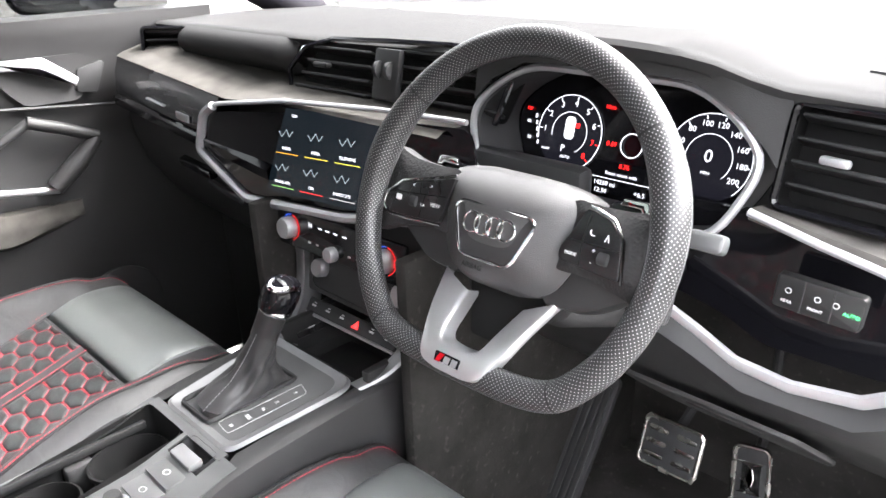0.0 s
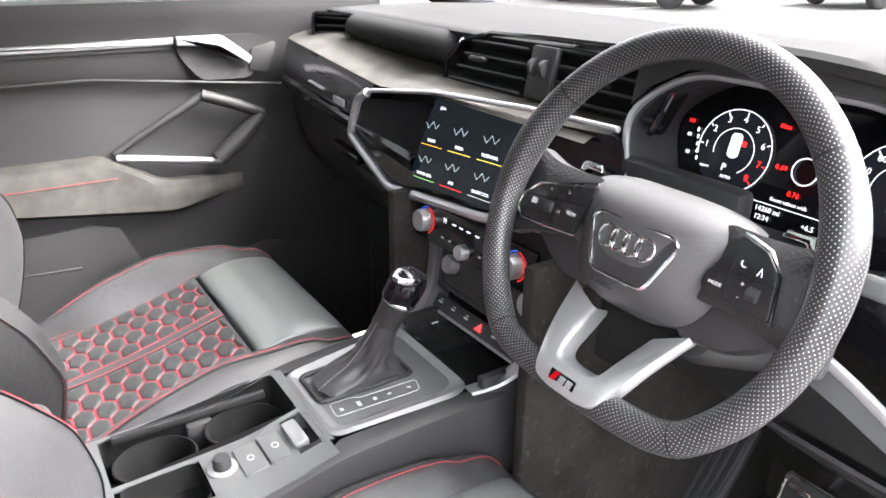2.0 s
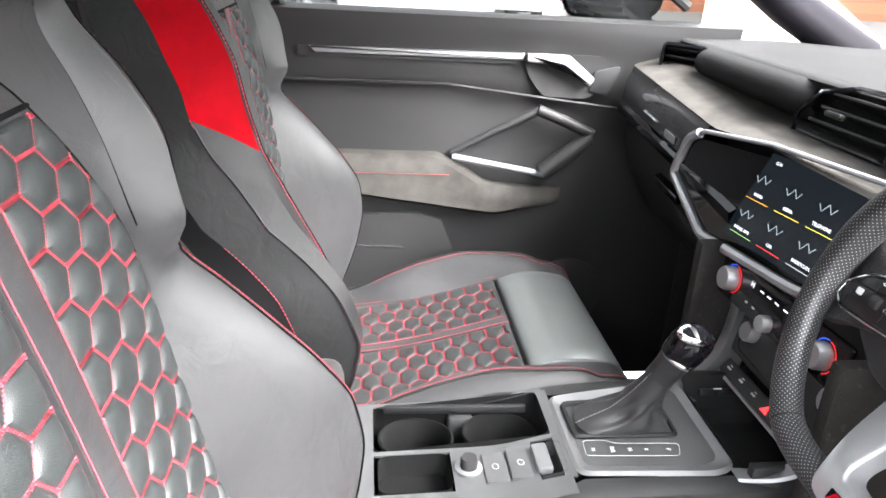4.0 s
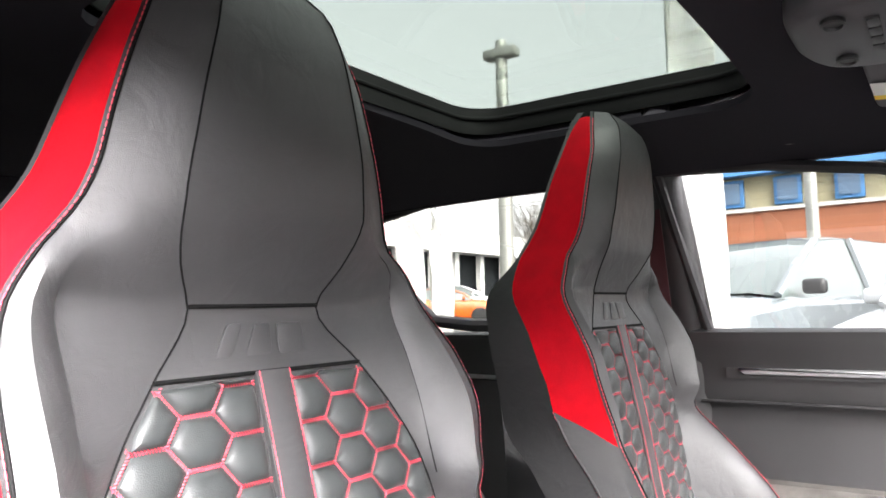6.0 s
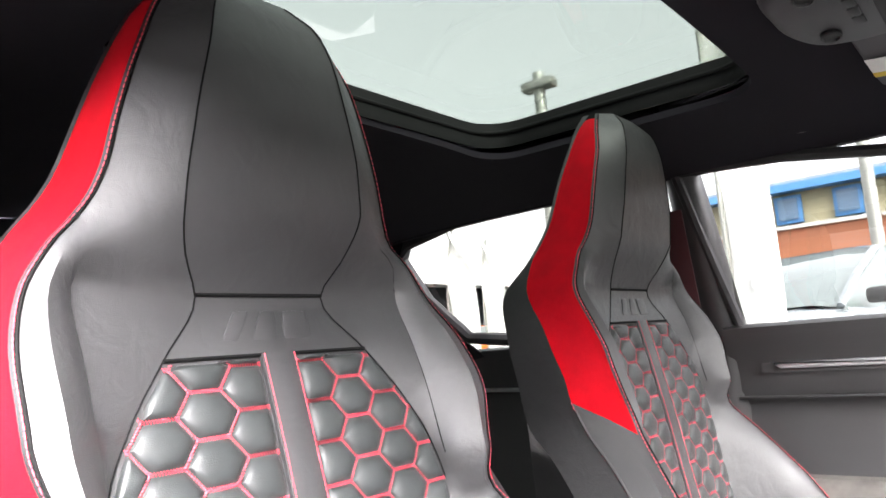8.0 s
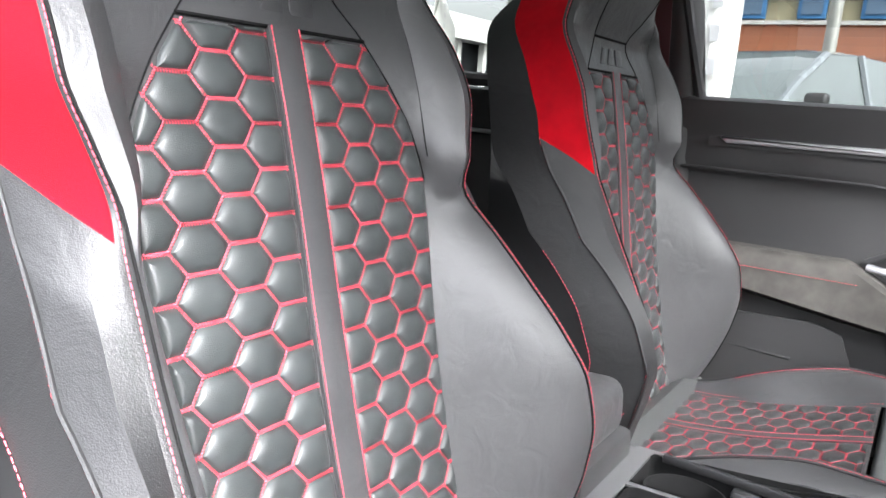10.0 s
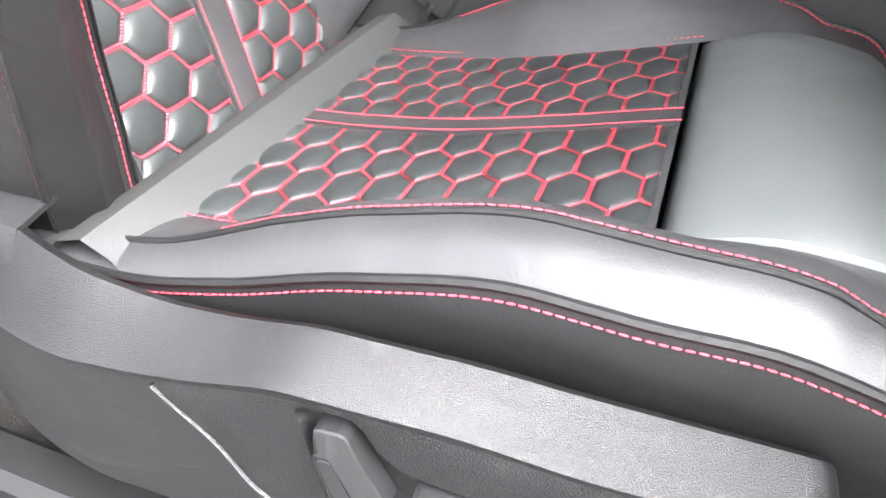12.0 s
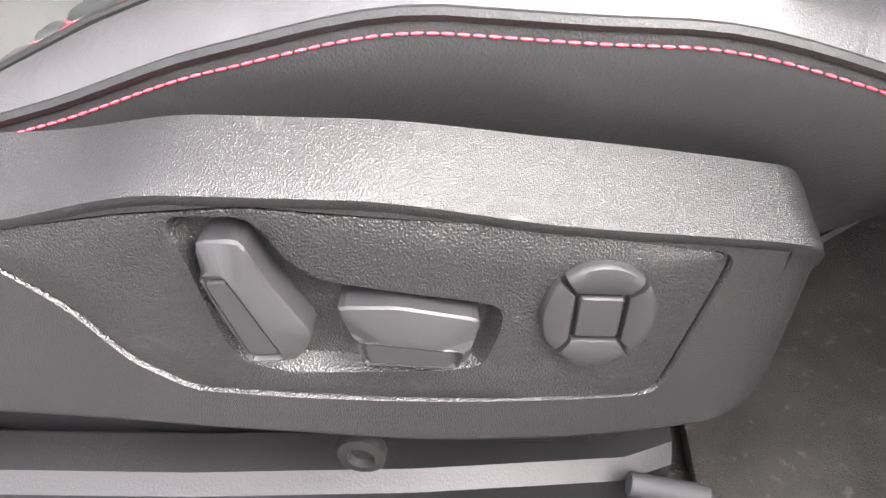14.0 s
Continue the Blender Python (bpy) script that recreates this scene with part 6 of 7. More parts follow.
rows = []
ys = np.linspace(-0.262, 0.70, 26)
for z in (0.40, 0.60, 0.72, 0.80, 0.86, 0.93, 1.0, 1.045, 1.07, 1.083, 1.10, 1.13, 1.16, 1.19, 1.21, 1.222):
    rows.append([(px(y, z) - (0.006 if 1.06 < z < 1.09 else 0), y, z - (0.03 * max(0, (y - 0.1) / 0.37) if 0.99 < z < 1.10 else 0)) for y in ys])
rows.append([(-0.735, y, 1.229) for y in ys])
rows.append([(-0.765, y, 1.228) for y in ys])
part("door_card", grid(rows, thick=0.01), DOORSKIN, door, "soft dark grey door card")
part("door_outer", box(0.03, 1.0, 0.80, pose(-0.86, 0.2, 0.40), 0.01), material("white_paint", (0.75, 0.76, 0.77), 0.25, vary=0.03, coat=0.8), door, "white painted outer skin")
part("door_edge", box(0.11, 0.02, 0.80, pose(-0.80, -0.275, 0.42), 0.006), RUBBER, door)
part("trim_strip", slab(soften([(-0.178, 1.152), (0.255, 1.155), (0.255, 1.141), (-0.165, 1.140)], 0.002), basis((-0.737, 0, 0), (0, 1, 0), (0, 0, 1)), 0.007, 0.003, seg=3), ALU, door, "satin silver trim strip")
part("strip_recess", grid([[(-0.7375, y, z) for y in (-0.20, -0.17, 0.25)] for z in (1.152, 1.133)], thick=0.002), SMOOTH, door)
part("door_crease", tube([(px(y, 1.08) + 0.004, y, 1.086 - 0.038 * max(0, (y - 0.1) / 0.37)) for y in np.linspace(-0.25, 0.50, 16)], 0.0035, 6), SMOOTH, door)
# pull handle: a slanted frame with a silver foot
xh = -0.728
part("pull_bar", tube([(xh - 0.004, 0.115, 0.945), (xh, 0.20, 0.992), (xh + 0.006, 0.296, 1.044)], [0.006, 0.007, 0.009], 10), SMOOTH, door)
part("pull_bar", tube([(xh + 0.006, 0.290, 1.044), (xh + 0.008, 0.35, 1.022), (xh + 0.010, 0.412, 0.995)], 0.012, 10), DOORSKIN, door)
part("pull_grip", tube([(xh + 0.010, 0.408, 0.992), (xh + 0.014, 0.365, 0.955), (xh + 0.012, 0.31, 0.912)], [0.014, 0.0185, 0.017], 12), DOORSKIN, door, "slanted grey pull grip")
part("pull_foot", tube([(xh, 0.118, 0.937), (xh + 0.008, 0.22, 0.922), (xh + 0.010, 0.318, 0.906)], 0.0075, 10), ALU, door, "satin silver pull foot")
part("pull_pocket", grid([[(-0.7455, y, z) for y, z in ((0.13, 0.945), (0.22, 0.93), (0.31, 0.92))], [(-0.750, y, z) for y, z in ((0.21, 0.99), (0.30, 0.98), (0.37, 0.965))], [(-0.748, y, z) for y, z in ((0.296, 1.036), (0.35, 1.015), (0.40, 0.99))]], thick=0.002), SMOOTH, door)
# release handle in its cup
cupx = -0.742
part("handle_cup", dome(soften([(0.255, 0.040), (0.42, 0.040), (0.452, 0.012), (0.40, -0.048), (0.30, -0.046), (0.262, 0.0)], 0.016, 4), basis((cupx + 0.006, 0, 1.115), (0, 1, 0), (0, 0, 1)), -0.003, 0.004), DOORSKIN, door)
part("release_handle", slab(soften([(0.256, 1.157), (0.345, 1.156), (0.404, 1.110), (0.394, 1.094), (0.335, 1.134), (0.256, 1.139)], 0.005), basis((-0.732, 0, 0), (0, 1, 0), (0, 0, 1)), 0.011, 0.004, seg=3), ALU, door, "chrome release handle")
part("tweeter", slab(soften([(0.0, 0.0), (0.05, 0.012), (0.055, 0.004), (0.03, -0.05), (-0.008, -0.042)], 0.006), basis((-0.737, 0.405, 1.125), (0, 1, 0), (0, 0, 1)), 0.004, 0.0015), SMOOTH, door)
# armrest
rows = []
for y in np.linspace(-0.26, 0.36, 26):
    d = max(0.0, (y - 0.095) / 0.10)
    drop = 0.058 * min(1, d)
    tail = max(0.0, (y - 0.16) / 0.20)
    out = 0.040 * (1 - 0.85 * tail ** 1.5 if tail < 1 else 0.15)
    z1 = 0.942 - drop - 0.012 * tail
    z0 = 0.850 - (y + 0.094) * 0.13
    z0 = min(z0 + 0.07 * max(0, tail - 0.3), z1 - 0.012)
    rows.append([(px(y, z1) + 0.002, y, z1 + 0.002), (px(y, z1) + out * 0.8, y, z1), (px(y, z1) + out, y, z1 - 0.010), (px(y, z1) + out, y, z0 + (z1 - z0) * 0.5), (px(y, z0) + out * 0.85, y, z0 + 0.012), (px(y, z0) + out * 0.3, y, z0), (px(y, z0), y, z0)])
part("armrest", grid(rows), SUEDE, door, "worn brown-grey suede armrest with red seam")
stitches([(px(y, 0.92) + 0.0405, y, 0.905) for y in np.linspace(-0.25, 0.11, 60)], door, THREAD, label="red seam thread")
part("map_pocket", grid([[(-0.722, -0.26, 0.80), (-0.720, 0.05, 0.815), (-0.722, 0.10, 0.80)], [(-0.712, -0.26, 0.62), (-0.710, 0.12, 0.64), (-0.714, 0.17, 0.64)], [(-0.715, -0.26, 0.45), (-0.715, 0.2, 0.45), (-0.72, 0.26, 0.45)]], thick=0.006), DOORSKIN, door, "plain grey map pocket")
part("pocket_edge", tube([(-0.718, -0.26, 0.745), (-0.712, 0.02, 0.735)], 0.004, 6), DOORSKIN, door)
part("door_speaker", turned([(0.085, 0), (0.085, 0.006), (0.078, 0.009), (0.0, 0.007)], basis((-0.735, 0.40, 0.62), (0, 1, 0), (0, 0, 1)), 36), SMOOTH, door)
part("window_glass", grid([[(-0.748, y, z) for y in np.linspace(-0.30, 0.62, 4)] for z in (1.20, 1.56)]), GLASS, door)
part("window_channel", tube([(-0.742, -0.228, 1.22), (-0.715, -0.262, 1.36), (-0.672, -0.300, 1.545)], 0.011, 8), RUBBER, door)
part("window_channel", tube([(-0.672, -0.300, 1.545), (-0.668, -0.10, 1.532), (-0.680, 0.085, 1.505), (-0.69, 0.24, 1.455), (-0.705, 0.42, 1.36), (-0.715, 0.57, 1.26)], 0.011, 8), RUBBER, door)

# the driver's own door, swung wide open beside the camera
open_door = tagged(thing("door_3", "wide open dark grey driver's door beside the doorway", "car door"), kind="structure")
dm = basis((0.83, 0.80, 0.0), (0.93, 0.36, 0), (0, 0, 1))
part("door_card", box(1.00, 0.75, 0.09, dm @ Matrix.Translation((0.52, 0.80, -0.05)), 0.02), DOORSKIN, open_door)
part("door_window_frame", tube([dm @ Vector((u, v, 0)) for u, v in ((0.02, 1.18), (0.25, 1.38), (0.55, 1.52), (0.98, 1.55), (1.02, 1.2))], 0.02, 8), RUBBER, open_door)

# door mirror
mirror = thing("door_mirror", "black door mirror with silver glass outside the passenger window", "door mirror")
mm = basis((-0.95, 0.485, 1.268), (0.35, 0.94, 0), (0, 0, 1))
mo = soften([(-0.125, 0.045), (0.02, 0.072), (0.11, 0.05), (0.12, -0.03), (0.06, -0.07), (-0.10, -0.055)], 0.03, 5)
part("mirror_shell", dome(mo, mm @ Matrix.Rotation(math.pi, 4, "Y") @ Matrix.Diagonal((-1, 1, 1, 1)), 0.075, 0.0), GLOSS, mirror)
part("mirror_glass", slab([(u * 0.90, v * 0.88) for u, v in mo], mm, 0.003), CHROME, mirror, "mirror glass")
part("mirror_arm", tube([(-0.90, 0.52, 1.235), (-0.82, 0.53, 1.215), (-0.77, 0.53, 1.205)], 0.022, 8, flat=0.6), GLOSS, mirror)

# ---- cabin shell ----
tagged(part("floor", box(1.5, 2.6, 0.06, pose(0, -0.28, 0.31)), CARPET), "charcoal cabin carpet", "floor", kind="structure")
tagged(part("tunnel_carpet", box(0.26, 1.5, 0.22, pose(0, 0.25, 0.36), 0.04), CARPET), "charcoal carpet over the transmission tunnel", "carpet", kind="structure")
tagged(part("door_sill", box(0.14, 1.35, 0.10, pose(0.70, 0.30, 0.32), 0.02, seg=3), SEAT_RAIL), "smooth black door sill below the open doorway", "door sill", kind="structure")
for sg in (-1, 1):
    tagged(part("kick_panel", box(0.03, 0.40, 0.84, pose(sg * 0.745, 0.86, 0.36), 0.006), SMOOTH), "dark footwell side panel ahead of the door", "wall", kind="structure")
# ceiling with a glass roof opening
SX, SY0, SY1 = 0.40, -0.56, -0.045
def roof_z(x, y):
    return 1.605 - 0.055 * (abs(x) / 0.64) ** 3 - 0.05 * max(0, (y - 0.1) / 0.3) ** 2 - 0.03 * max(0, (-0.6 - y) / 0.7) ** 2
def resampled(outline, n):
    """A closed outline with n points at even steps."""
    P = [Vector(p) for p in outline]
    P.append(P[0])
    run = np.cumsum([0.0] + [(b - a).length for a, b in zip(P, P[1:])])
    return [(float(np.interp(s, run, [p.x for p in P])), float(np.interp(s, run, [p.y for p in P]))) for s in np.linspace(0, run[-1], n + 1)[:-1]]


open_out = resampled(rounded(2 * SX, SY1 - SY0, 0.07, 6, 0, (SY0 + SY1) / 2), 120)
def big(p):
    x, y = p
    cx, cy = 0, (SY0 + SY1) / 2
    dx, dy = x - cx, y - cy
    k = min(0.66 / max(abs(dx), 1e-4), (0.47 - cy) / max(dy, 1e-4) if dy > 0 else (-1.35 - cy) / min(dy, -1e-4))
    return cx + dx * k, cy + dy * k
rows = []
for f in (0.0, 0.12, 0.3, 0.5, 0.7, 0.85, 1.0):
    rows.append([(x + (big((x, y))[0] - x) * f, y + (big((x, y))[1] - y) * f, roof_z(x + (big((x, y))[0] - x) * f, y + (big((x, y))[1] - y) * f)) for x, y in open_out])
tagged(part("roof_lip", grid([[(x, y, 1.604) for x, y in open_out], [(x * 0.995, (y + 0.3) * 0.995 - 0.3, 1.615) for x, y in open_out], [(x * 1.02, (y + 0.3) * 1.02 - 0.3, 1.652) for x, y in open_out]], close=True, thick=0.004), LIP), "matt black lip round the glass roof", "trim", kind="structure")
tagged(part("ceiling", grid(rows, close=True, thick=0.012), HEADLINER), "black fabric headliner round the glass roof", "ceiling", kind="structure")
tagged(part("roof_glass", slab([(x * 1.05, (y + 0.3) * 1.05 - 0.3) for x, y in open_out], pose(0, 0, 1.654), 0.004), ROOFGLASS), "tinted glass roof panel", "roof window", kind="structure")
tagged(part("roof_skin", grid([[(x * 1.0, (y + 0.3) * 1.0 - 0.3, 1.66) for x, y in [(q[0] * 1.05, (q[1] + 0.3) * 1.05 - 0.3) for q in open_out]], [(big(p)[0] * 1.06, big(p)[1], 1.62 - 0.08 * max(0, big(p)[1] / 0.47)) for p in open_out]], close=True), GLOSS), "black painted roof skin", "roof", kind="structure")
tagged(part("roof_rail_trim", tube([(x, y, 1.632) for x, y in [(p[0] * 0.985, (p[1] + 0.3) * 0.985 - 0.3) for p in open_out]], 0.004, 8, closed=True), LIP), "black seal round the roof glass", "trim", kind="structure")
for sg in (-1, 1):
    tagged(part("roof_side", grid([[(sg * 0.645, y, roof_z(0.645, y) + 0.004) for y in np.linspace(-1.3, 0.36, 14)], [(sg * 0.672, y, roof_z(0.66, y) - 0.012) for y in np.linspace(-1.3, 0.36, 14)], [(sg * 0.70, y, roof_z(0.66, y) - 0.010) for y in np.linspace(-1.3, 0.36, 14)], [(sg * 0.72, y, roof_z(0.66, y) + 0.05) for y in np.linspace(-1.3, 0.36, 14)]], thick=0.006), HEADLINER), "black fabric roof edge above the doors", "trim", kind="structure")
# pillars
def pillar(name, pts, r, mat, label, flat=1.0):
    return tagged(part(name, tube(pts, r, 12, flat=flat), mat), label, "pillar", kind="structure")


pillar("b_pillar", [(-0.70, -0.30, 1.58), (-0.735, -0.285, 1.40), (-0.775, -0.27, 1.20), (-0.79, -0.27, 0.9), (-0.79, -0.29, 0.45)], [0.035, 0.040, 0.045, 0.05, 0.05], SMOOTH, "dark trimmed pillar behind the passenger door")
pillar("a_pillar", [(-0.66, 0.36, 1.53), (-0.70, 0.58, 1.40), (-0.74, 0.80, 1.27), (-0.76, 1.0, 1.17)], [0.04, 0.04, 0.042, 0.045], HEADLINER, "black windscreen pillar on the passenger side")
pillar("a_pillar", [(0.66, 0.36, 1.53), (0.70, 0.58, 1.40), (0.74, 0.80, 1.27), (0.76, 1.0, 1.17)], [0.04, 0.04, 0.042, 0.045], HEADLINER, "black windscreen pillar on the driver's side")
tagged(part("b_pillar", box(0.09, 0.16, 1.18, pose(0.705, -0.47, 0.42), 0.03, seg=3), SMOOTH), "dark trimmed pillar behind the driver's doorway", "pillar", kind="structure")
tagged(part("rear_side_wall", box(0.05, 1.05, 1.22, pose(0.735, -1.05, 0.36), 0.01), HEADLINER), "dark rear door trim on the driver's side", "wall", kind="structure")
tagged(part("rear_side_window", box(0.012, 0.80, 0.34, pose(0.715, -0.95, 1.24), 0.002), GLOSS), "black privacy glass of the rear door", "window", kind="structure")
tagged(part("header_rail", grid([[(x, 0.40, roof_z(x, 0.40)) for x in np.linspace(-0.66, 0.66, 9)], [(x, 0.46, roof_z(x, 0.46) - 0.01) for x in np.linspace(-0.66, 0.66, 9)], [(x, 0.49, roof_z(x, 0.46)) for x in np.linspace(-0.66, 0.66, 9)]], thick=0.01), HEADLINER), "black windscreen header", "trim", kind="structure")
tagged(part("windscreen", grid([[(x, 0.47, 1.52) for x in (-0.66, 0, 0.66)], [(x * 1.08, 0.78, 1.35) for x in (-0.66, 0, 0.66)], [(x * 1.14, 1.06, 1.19) for x in (-0.66, 0, 0.66)]]), WSGLASS), "clear windscreen glass", "window", kind="structure").visible_shadow = False
tagged(part("scuttle", grid([[(x, 1.00, 1.188) for x in np.linspace(-0.74, 0.74, 9)], [(x, 1.10, 1.165) for x in np.linspace(-0.76, 0.76, 9)], [(x, 1.20, 1.15) for x in np.linspace(-0.78, 0.78, 9)]]), RUBBER), "black scuttle panel below the windscreen", "trim", kind="structure")
WHITEPAINT = material("white_car_paint", (0.55, 0.56, 0.57), 0.25, vary=0.02, coat=0.6)
tagged(part("bonnet", grid([[(x, y, z - 0.05 * (abs(x) / 0.85) ** 3) for x in np.linspace(-0.85, 0.85, 13)] for y, z in ((1.18, 1.14), (1.4, 1.125), (1.8, 1.09), (2.1, 1.03), (2.2, 0.93), (2.22, 0.5))], thick=0.01), WHITEPAINT), "white painted bonnet ahead of the windscreen", "bonnet", kind="structure")
# rear part of the cabin
rear = thing("rear_bench", "black leather rear bench behind the front seats", "rear seat")
part("bench_cushion", box(1.30, 0.50, 0.20, pose(0, -0.95, 0.48), 0.05, seg=3), LEATHER_SHADED, rear)
part("bench_base", box(1.26, 0.44, 0.13, pose(0, -0.95, 0.368)), RUBBER, rear)
part("bench_back", box(1.30, 0.16, 0.62, pose(0, -1.25, 0.58, -14), 0.05, seg=3), LEATHER_SHADED, rear)
for x in (-0.42, 0.42):
    part("bench_headrest", box(0.26, 0.08, 0.15, pose(x, -1.36, 1.18, -10), 0.035, seg=3), LEATHER_SHADED, rear)
rdoor = tagged(thing("door_2", "closed dark rear passenger door with black trim", "car door"), kind="structure")
part("door_card", box(0.06, 0.86, 0.80, pose(-0.765, -0.74, 0.42), 0.02), SMOOTH, rdoor)
part("trim_strip", tube([(-0.731, -0.42, 1.11), (-0.731, -1.0, 1.12)], 0.005, 8), ALU, rdoor)
part("window_glass", grid([[(-0.75, y, z) for y in (-0.32, -1.25)] for z in (1.2, 1.57)]), PRIVACY, rdoor)
part("window_channel", tube([(-0.735, -0.34, 1.235), (-0.735, -0.78, 1.238), (-0.735, -0.90, 1.25), (-0.735, -1.03, 1.36), (-0.725, -1.10, 1.475), (-0.71, -1.07, 1.515), (-0.69, -0.85, 1.55), (-0.68, -0.55, 1.565), (-0.68, -0.33, 1.56)], 0.016, 8), RUBBER, rdoor)
tagged(part("c_pillar", grid([[(-0.745, -0.86, 1.20), (-0.745, -0.96, 1.27), (-0.745, -1.06, 1.38), (-0.74, -1.12, 1.48), (-0.73, -1.06, 1.53), (-0.71, -0.85, 1.57)], [(-0.74, -1.4, 1.1), (-0.73, -1.45, 1.2), (-0.72, -1.5, 1.3), (-0.70, -1.45, 1.5), (-0.69, -1.3, 1.60), (-0.69, -0.85, 1.62)]], thick=0.01), HEADLINER), "black rear quarter trim", "pillar", kind="structure")
tagged(part("rear_window_blind", box(1.44, 0.02, 0.40, pose(0, -1.66, 1.25)), HEADLINER), "black rear window blind", "wall", kind="structure")
tagged(part("tailgate_trim", box(1.44, 0.06, 0.95, pose(0, -1.55, 0.36), 0.02), HEADLINER), "dark tailgate trim behind the bench", "wall", kind="structure")
tagged(part("rear_roof_panel", grid([[(x, -1.34, roof_z(x, -1.34)) for x in (-0.66, 0, 0.66)], [(x, -1.60, 1.30) for x in (-0.70, 0, 0.70)]], thick=0.01), HEADLINER), "black rear headliner", "ceiling", kind="structure")
# overhead console, grab handle, sun visors, seat belt
oh = thing("overhead_console", "grey overhead console with reading lamps and buttons", "overhead console")
om = basis((-0.095, 0.10, 1.594), (1, 0, 0), (0, -1, 0.0))
part("console_body", slab(soften([(-0.155, -0.02), (-0.135, 0.035), (-0.07, 0.060), (0.05, 0.060), (0.09, 0.035), (0.10, -0.02), (0.09, -0.095), (-0.145, -0.095)], 0.03, 5), om, 0.034, 0.016, seg=3), material("mid_grey_plastic", (0.026, 0.025, 0.028), 0.5, grain=0.3, size=900, vary=0.08), oh)
for u in (-0.085, 0.085):
    part("reading_lamp", turned([(0.026, 0), (0.026, 0.004), (0.021, 0.005), (0.019, 0.002), (0.0, 0.002)], om @ Matrix.Translation((u * 0.8 - 0.02, 0.012, 0.034)) @ Matrix.Diagonal((0.7, 0.45, 1, 1)), 24), BUTTON, oh)
part("console_slot", slab(rounded(0.17, 0.024, 0.008), om @ Matrix.Translation((-0.02, -0.055, 0.034)), 0.006, 0.001), RUBBER, oh)
for u in (-0.07, -0.02, 0.03, 0.08):
    part("roof_button", slab(rounded(0.026, 0.012, 0.003, 4, u * 0.6, -0.022), om @ Matrix.Translation((-0.02, 0, 0.034)), 0.003, 0.001), BUTTON, oh)
gh = thing("grab_handle", "folded black grab handle above the passenger door", "grab handle")
part("handle_bar", tube([(-0.600, -0.24, 1.592), (-0.592, -0.20, 1.578), (-0.592, -0.12, 1.568), (-0.594, -0.04, 1.56), (-0.602, 0.0, 1.56)], [0.010, 0.012, 0.011, 0.012, 0.010], 10), SMOOTH, gh)
part("handle_plate", tube([(-0.625, -0.25, 1.605), (-0.62, -0.12, 1.592), (-0.625, 0.01, 1.572)], 0.016, 8, flat=0.5), SMOOTH, gh)
for x in (-0.42, 0.42):
    v = thing("sun_visor", "folded black sun visor with a yellow warning label", "sun visor", "sun visors")
    part("visor_board", box(0.40, 0.16, 0.018, pose(x, 0.175, 1.560, -6), 0.008, seg=3), material("visor_cloth", (0.08, 0.08, 0.085), 0.9, grain=0.3, size=900, vary=0.1), v)
    part("warning_label", box(0.09, 0.06, 0.0008, pose(x + 0.05, 0.13, 1.5585, -6)), material("white_label", (0.75, 0.74, 0.70), 0.6, vary=0.05), v)
    part("label_stripe", box(0.022, 0.06, 0.0008, pose(x + 0.017, 0.13, 1.5578, -6)), material("yellow_label", (0.8, 0.55, 0.03), 0.6, vary=0.05), v)
belt = thing("seat_belt", "dark seat belt hanging beside the passenger seat", "seat belt")
part("webbing", grid([[(-0.685, -0.30, 1.47), (-0.685, -0.345, 1.47)], [(-0.69, -0.285, 1.25), (-0.69, -0.33, 1.25)], [(-0.70, -0.27, 1.0), (-0.70, -0.315, 1.0)], [(-0.70, -0.27, 0.7), (-0.70, -0.315, 0.7)]], thick=0.002), material("maroon_webbing", (0.05, 0.012, 0.015), 0.8, grain=0.5, size=900, vary=0.1), belt)

# ---- outside: car park, parked cars, buildings ----
TARMAC = material("tarmac", (0.075, 0.073, 0.070), 0.85, grain=0.6, size=60, vary=0.25, patch=0.4, dist=0.01)
def ground_z(x, y):
    """The car park rises gently towards the buildings."""
    return 0.0286 * min(58.0, max(0.0, -x - 2.0)) * min(1.0, max(0.0, (8.0 - y) / 3.0))


tagged(part("ground", grid([[(x, y, ground_z(x, y)) for x in (-600, -60, -20, -2, 0, 20, 60, 600)] for y in (-600, -60, -20, 0, 5, 8, 20, 60, 600)]), TARMAC, smooth=False), "grey tarmac car park with white bay lines", "ground", kind="structure")
# Unseen wall, added to keep low skylight off the doorway side.
tagged(part("light_block_wall", box(0.25, 40, 2.6, pose(5.0, 2.0, 0)), material("added_grey_wall", (0.14, 0.135, 0.125), 0.9, grain=0.5, size=60, vary=0.2, patch=1.5)), "unseen grey wall added to block low skylight beside the doorway", "wall", kind="structure")
LINE = material("white_road_paint", (0.62, 0.61, 0.58), 0.8, vary=0.2, patch=3)
for i in range(12):
    x = -11.2 + 2.5 * i
    tagged(part("bay_line", box(0.10, 4.8, 0.004, pose(x, 12.5, 0.001)), LINE), "white painted parking bay line", "road marking", "bay lines")
for i in range(4):
    tagged(part("bay_line", box(0.10, 4.8, 0.004, pose(-1.3 - 2.6 * i, 0.8, ground_z(-1.3 - 2.6 * i, 0.8) + 0.003, 0, 1.6 * (i > 0))), LINE), "white painted parking bay line", "road marking", "bay lines")
DARKGLASS = material("dark_glazing", (0.016, 0.018, 0.02), 0.5, vary=0, spec=0.1)
# Base colour is paled to carry the sky's reflection on the panes.
CARGLASS = material("sky_pale_car_glass", (0.10, 0.12, 0.115), 0.06, vary=0.1, patch=2, spec=0.7, coat=0.6)
TYRE = material("tyre", (0.02, 0.02, 0.02), 0.8, grain=0.3, size=200, vary=0.1)


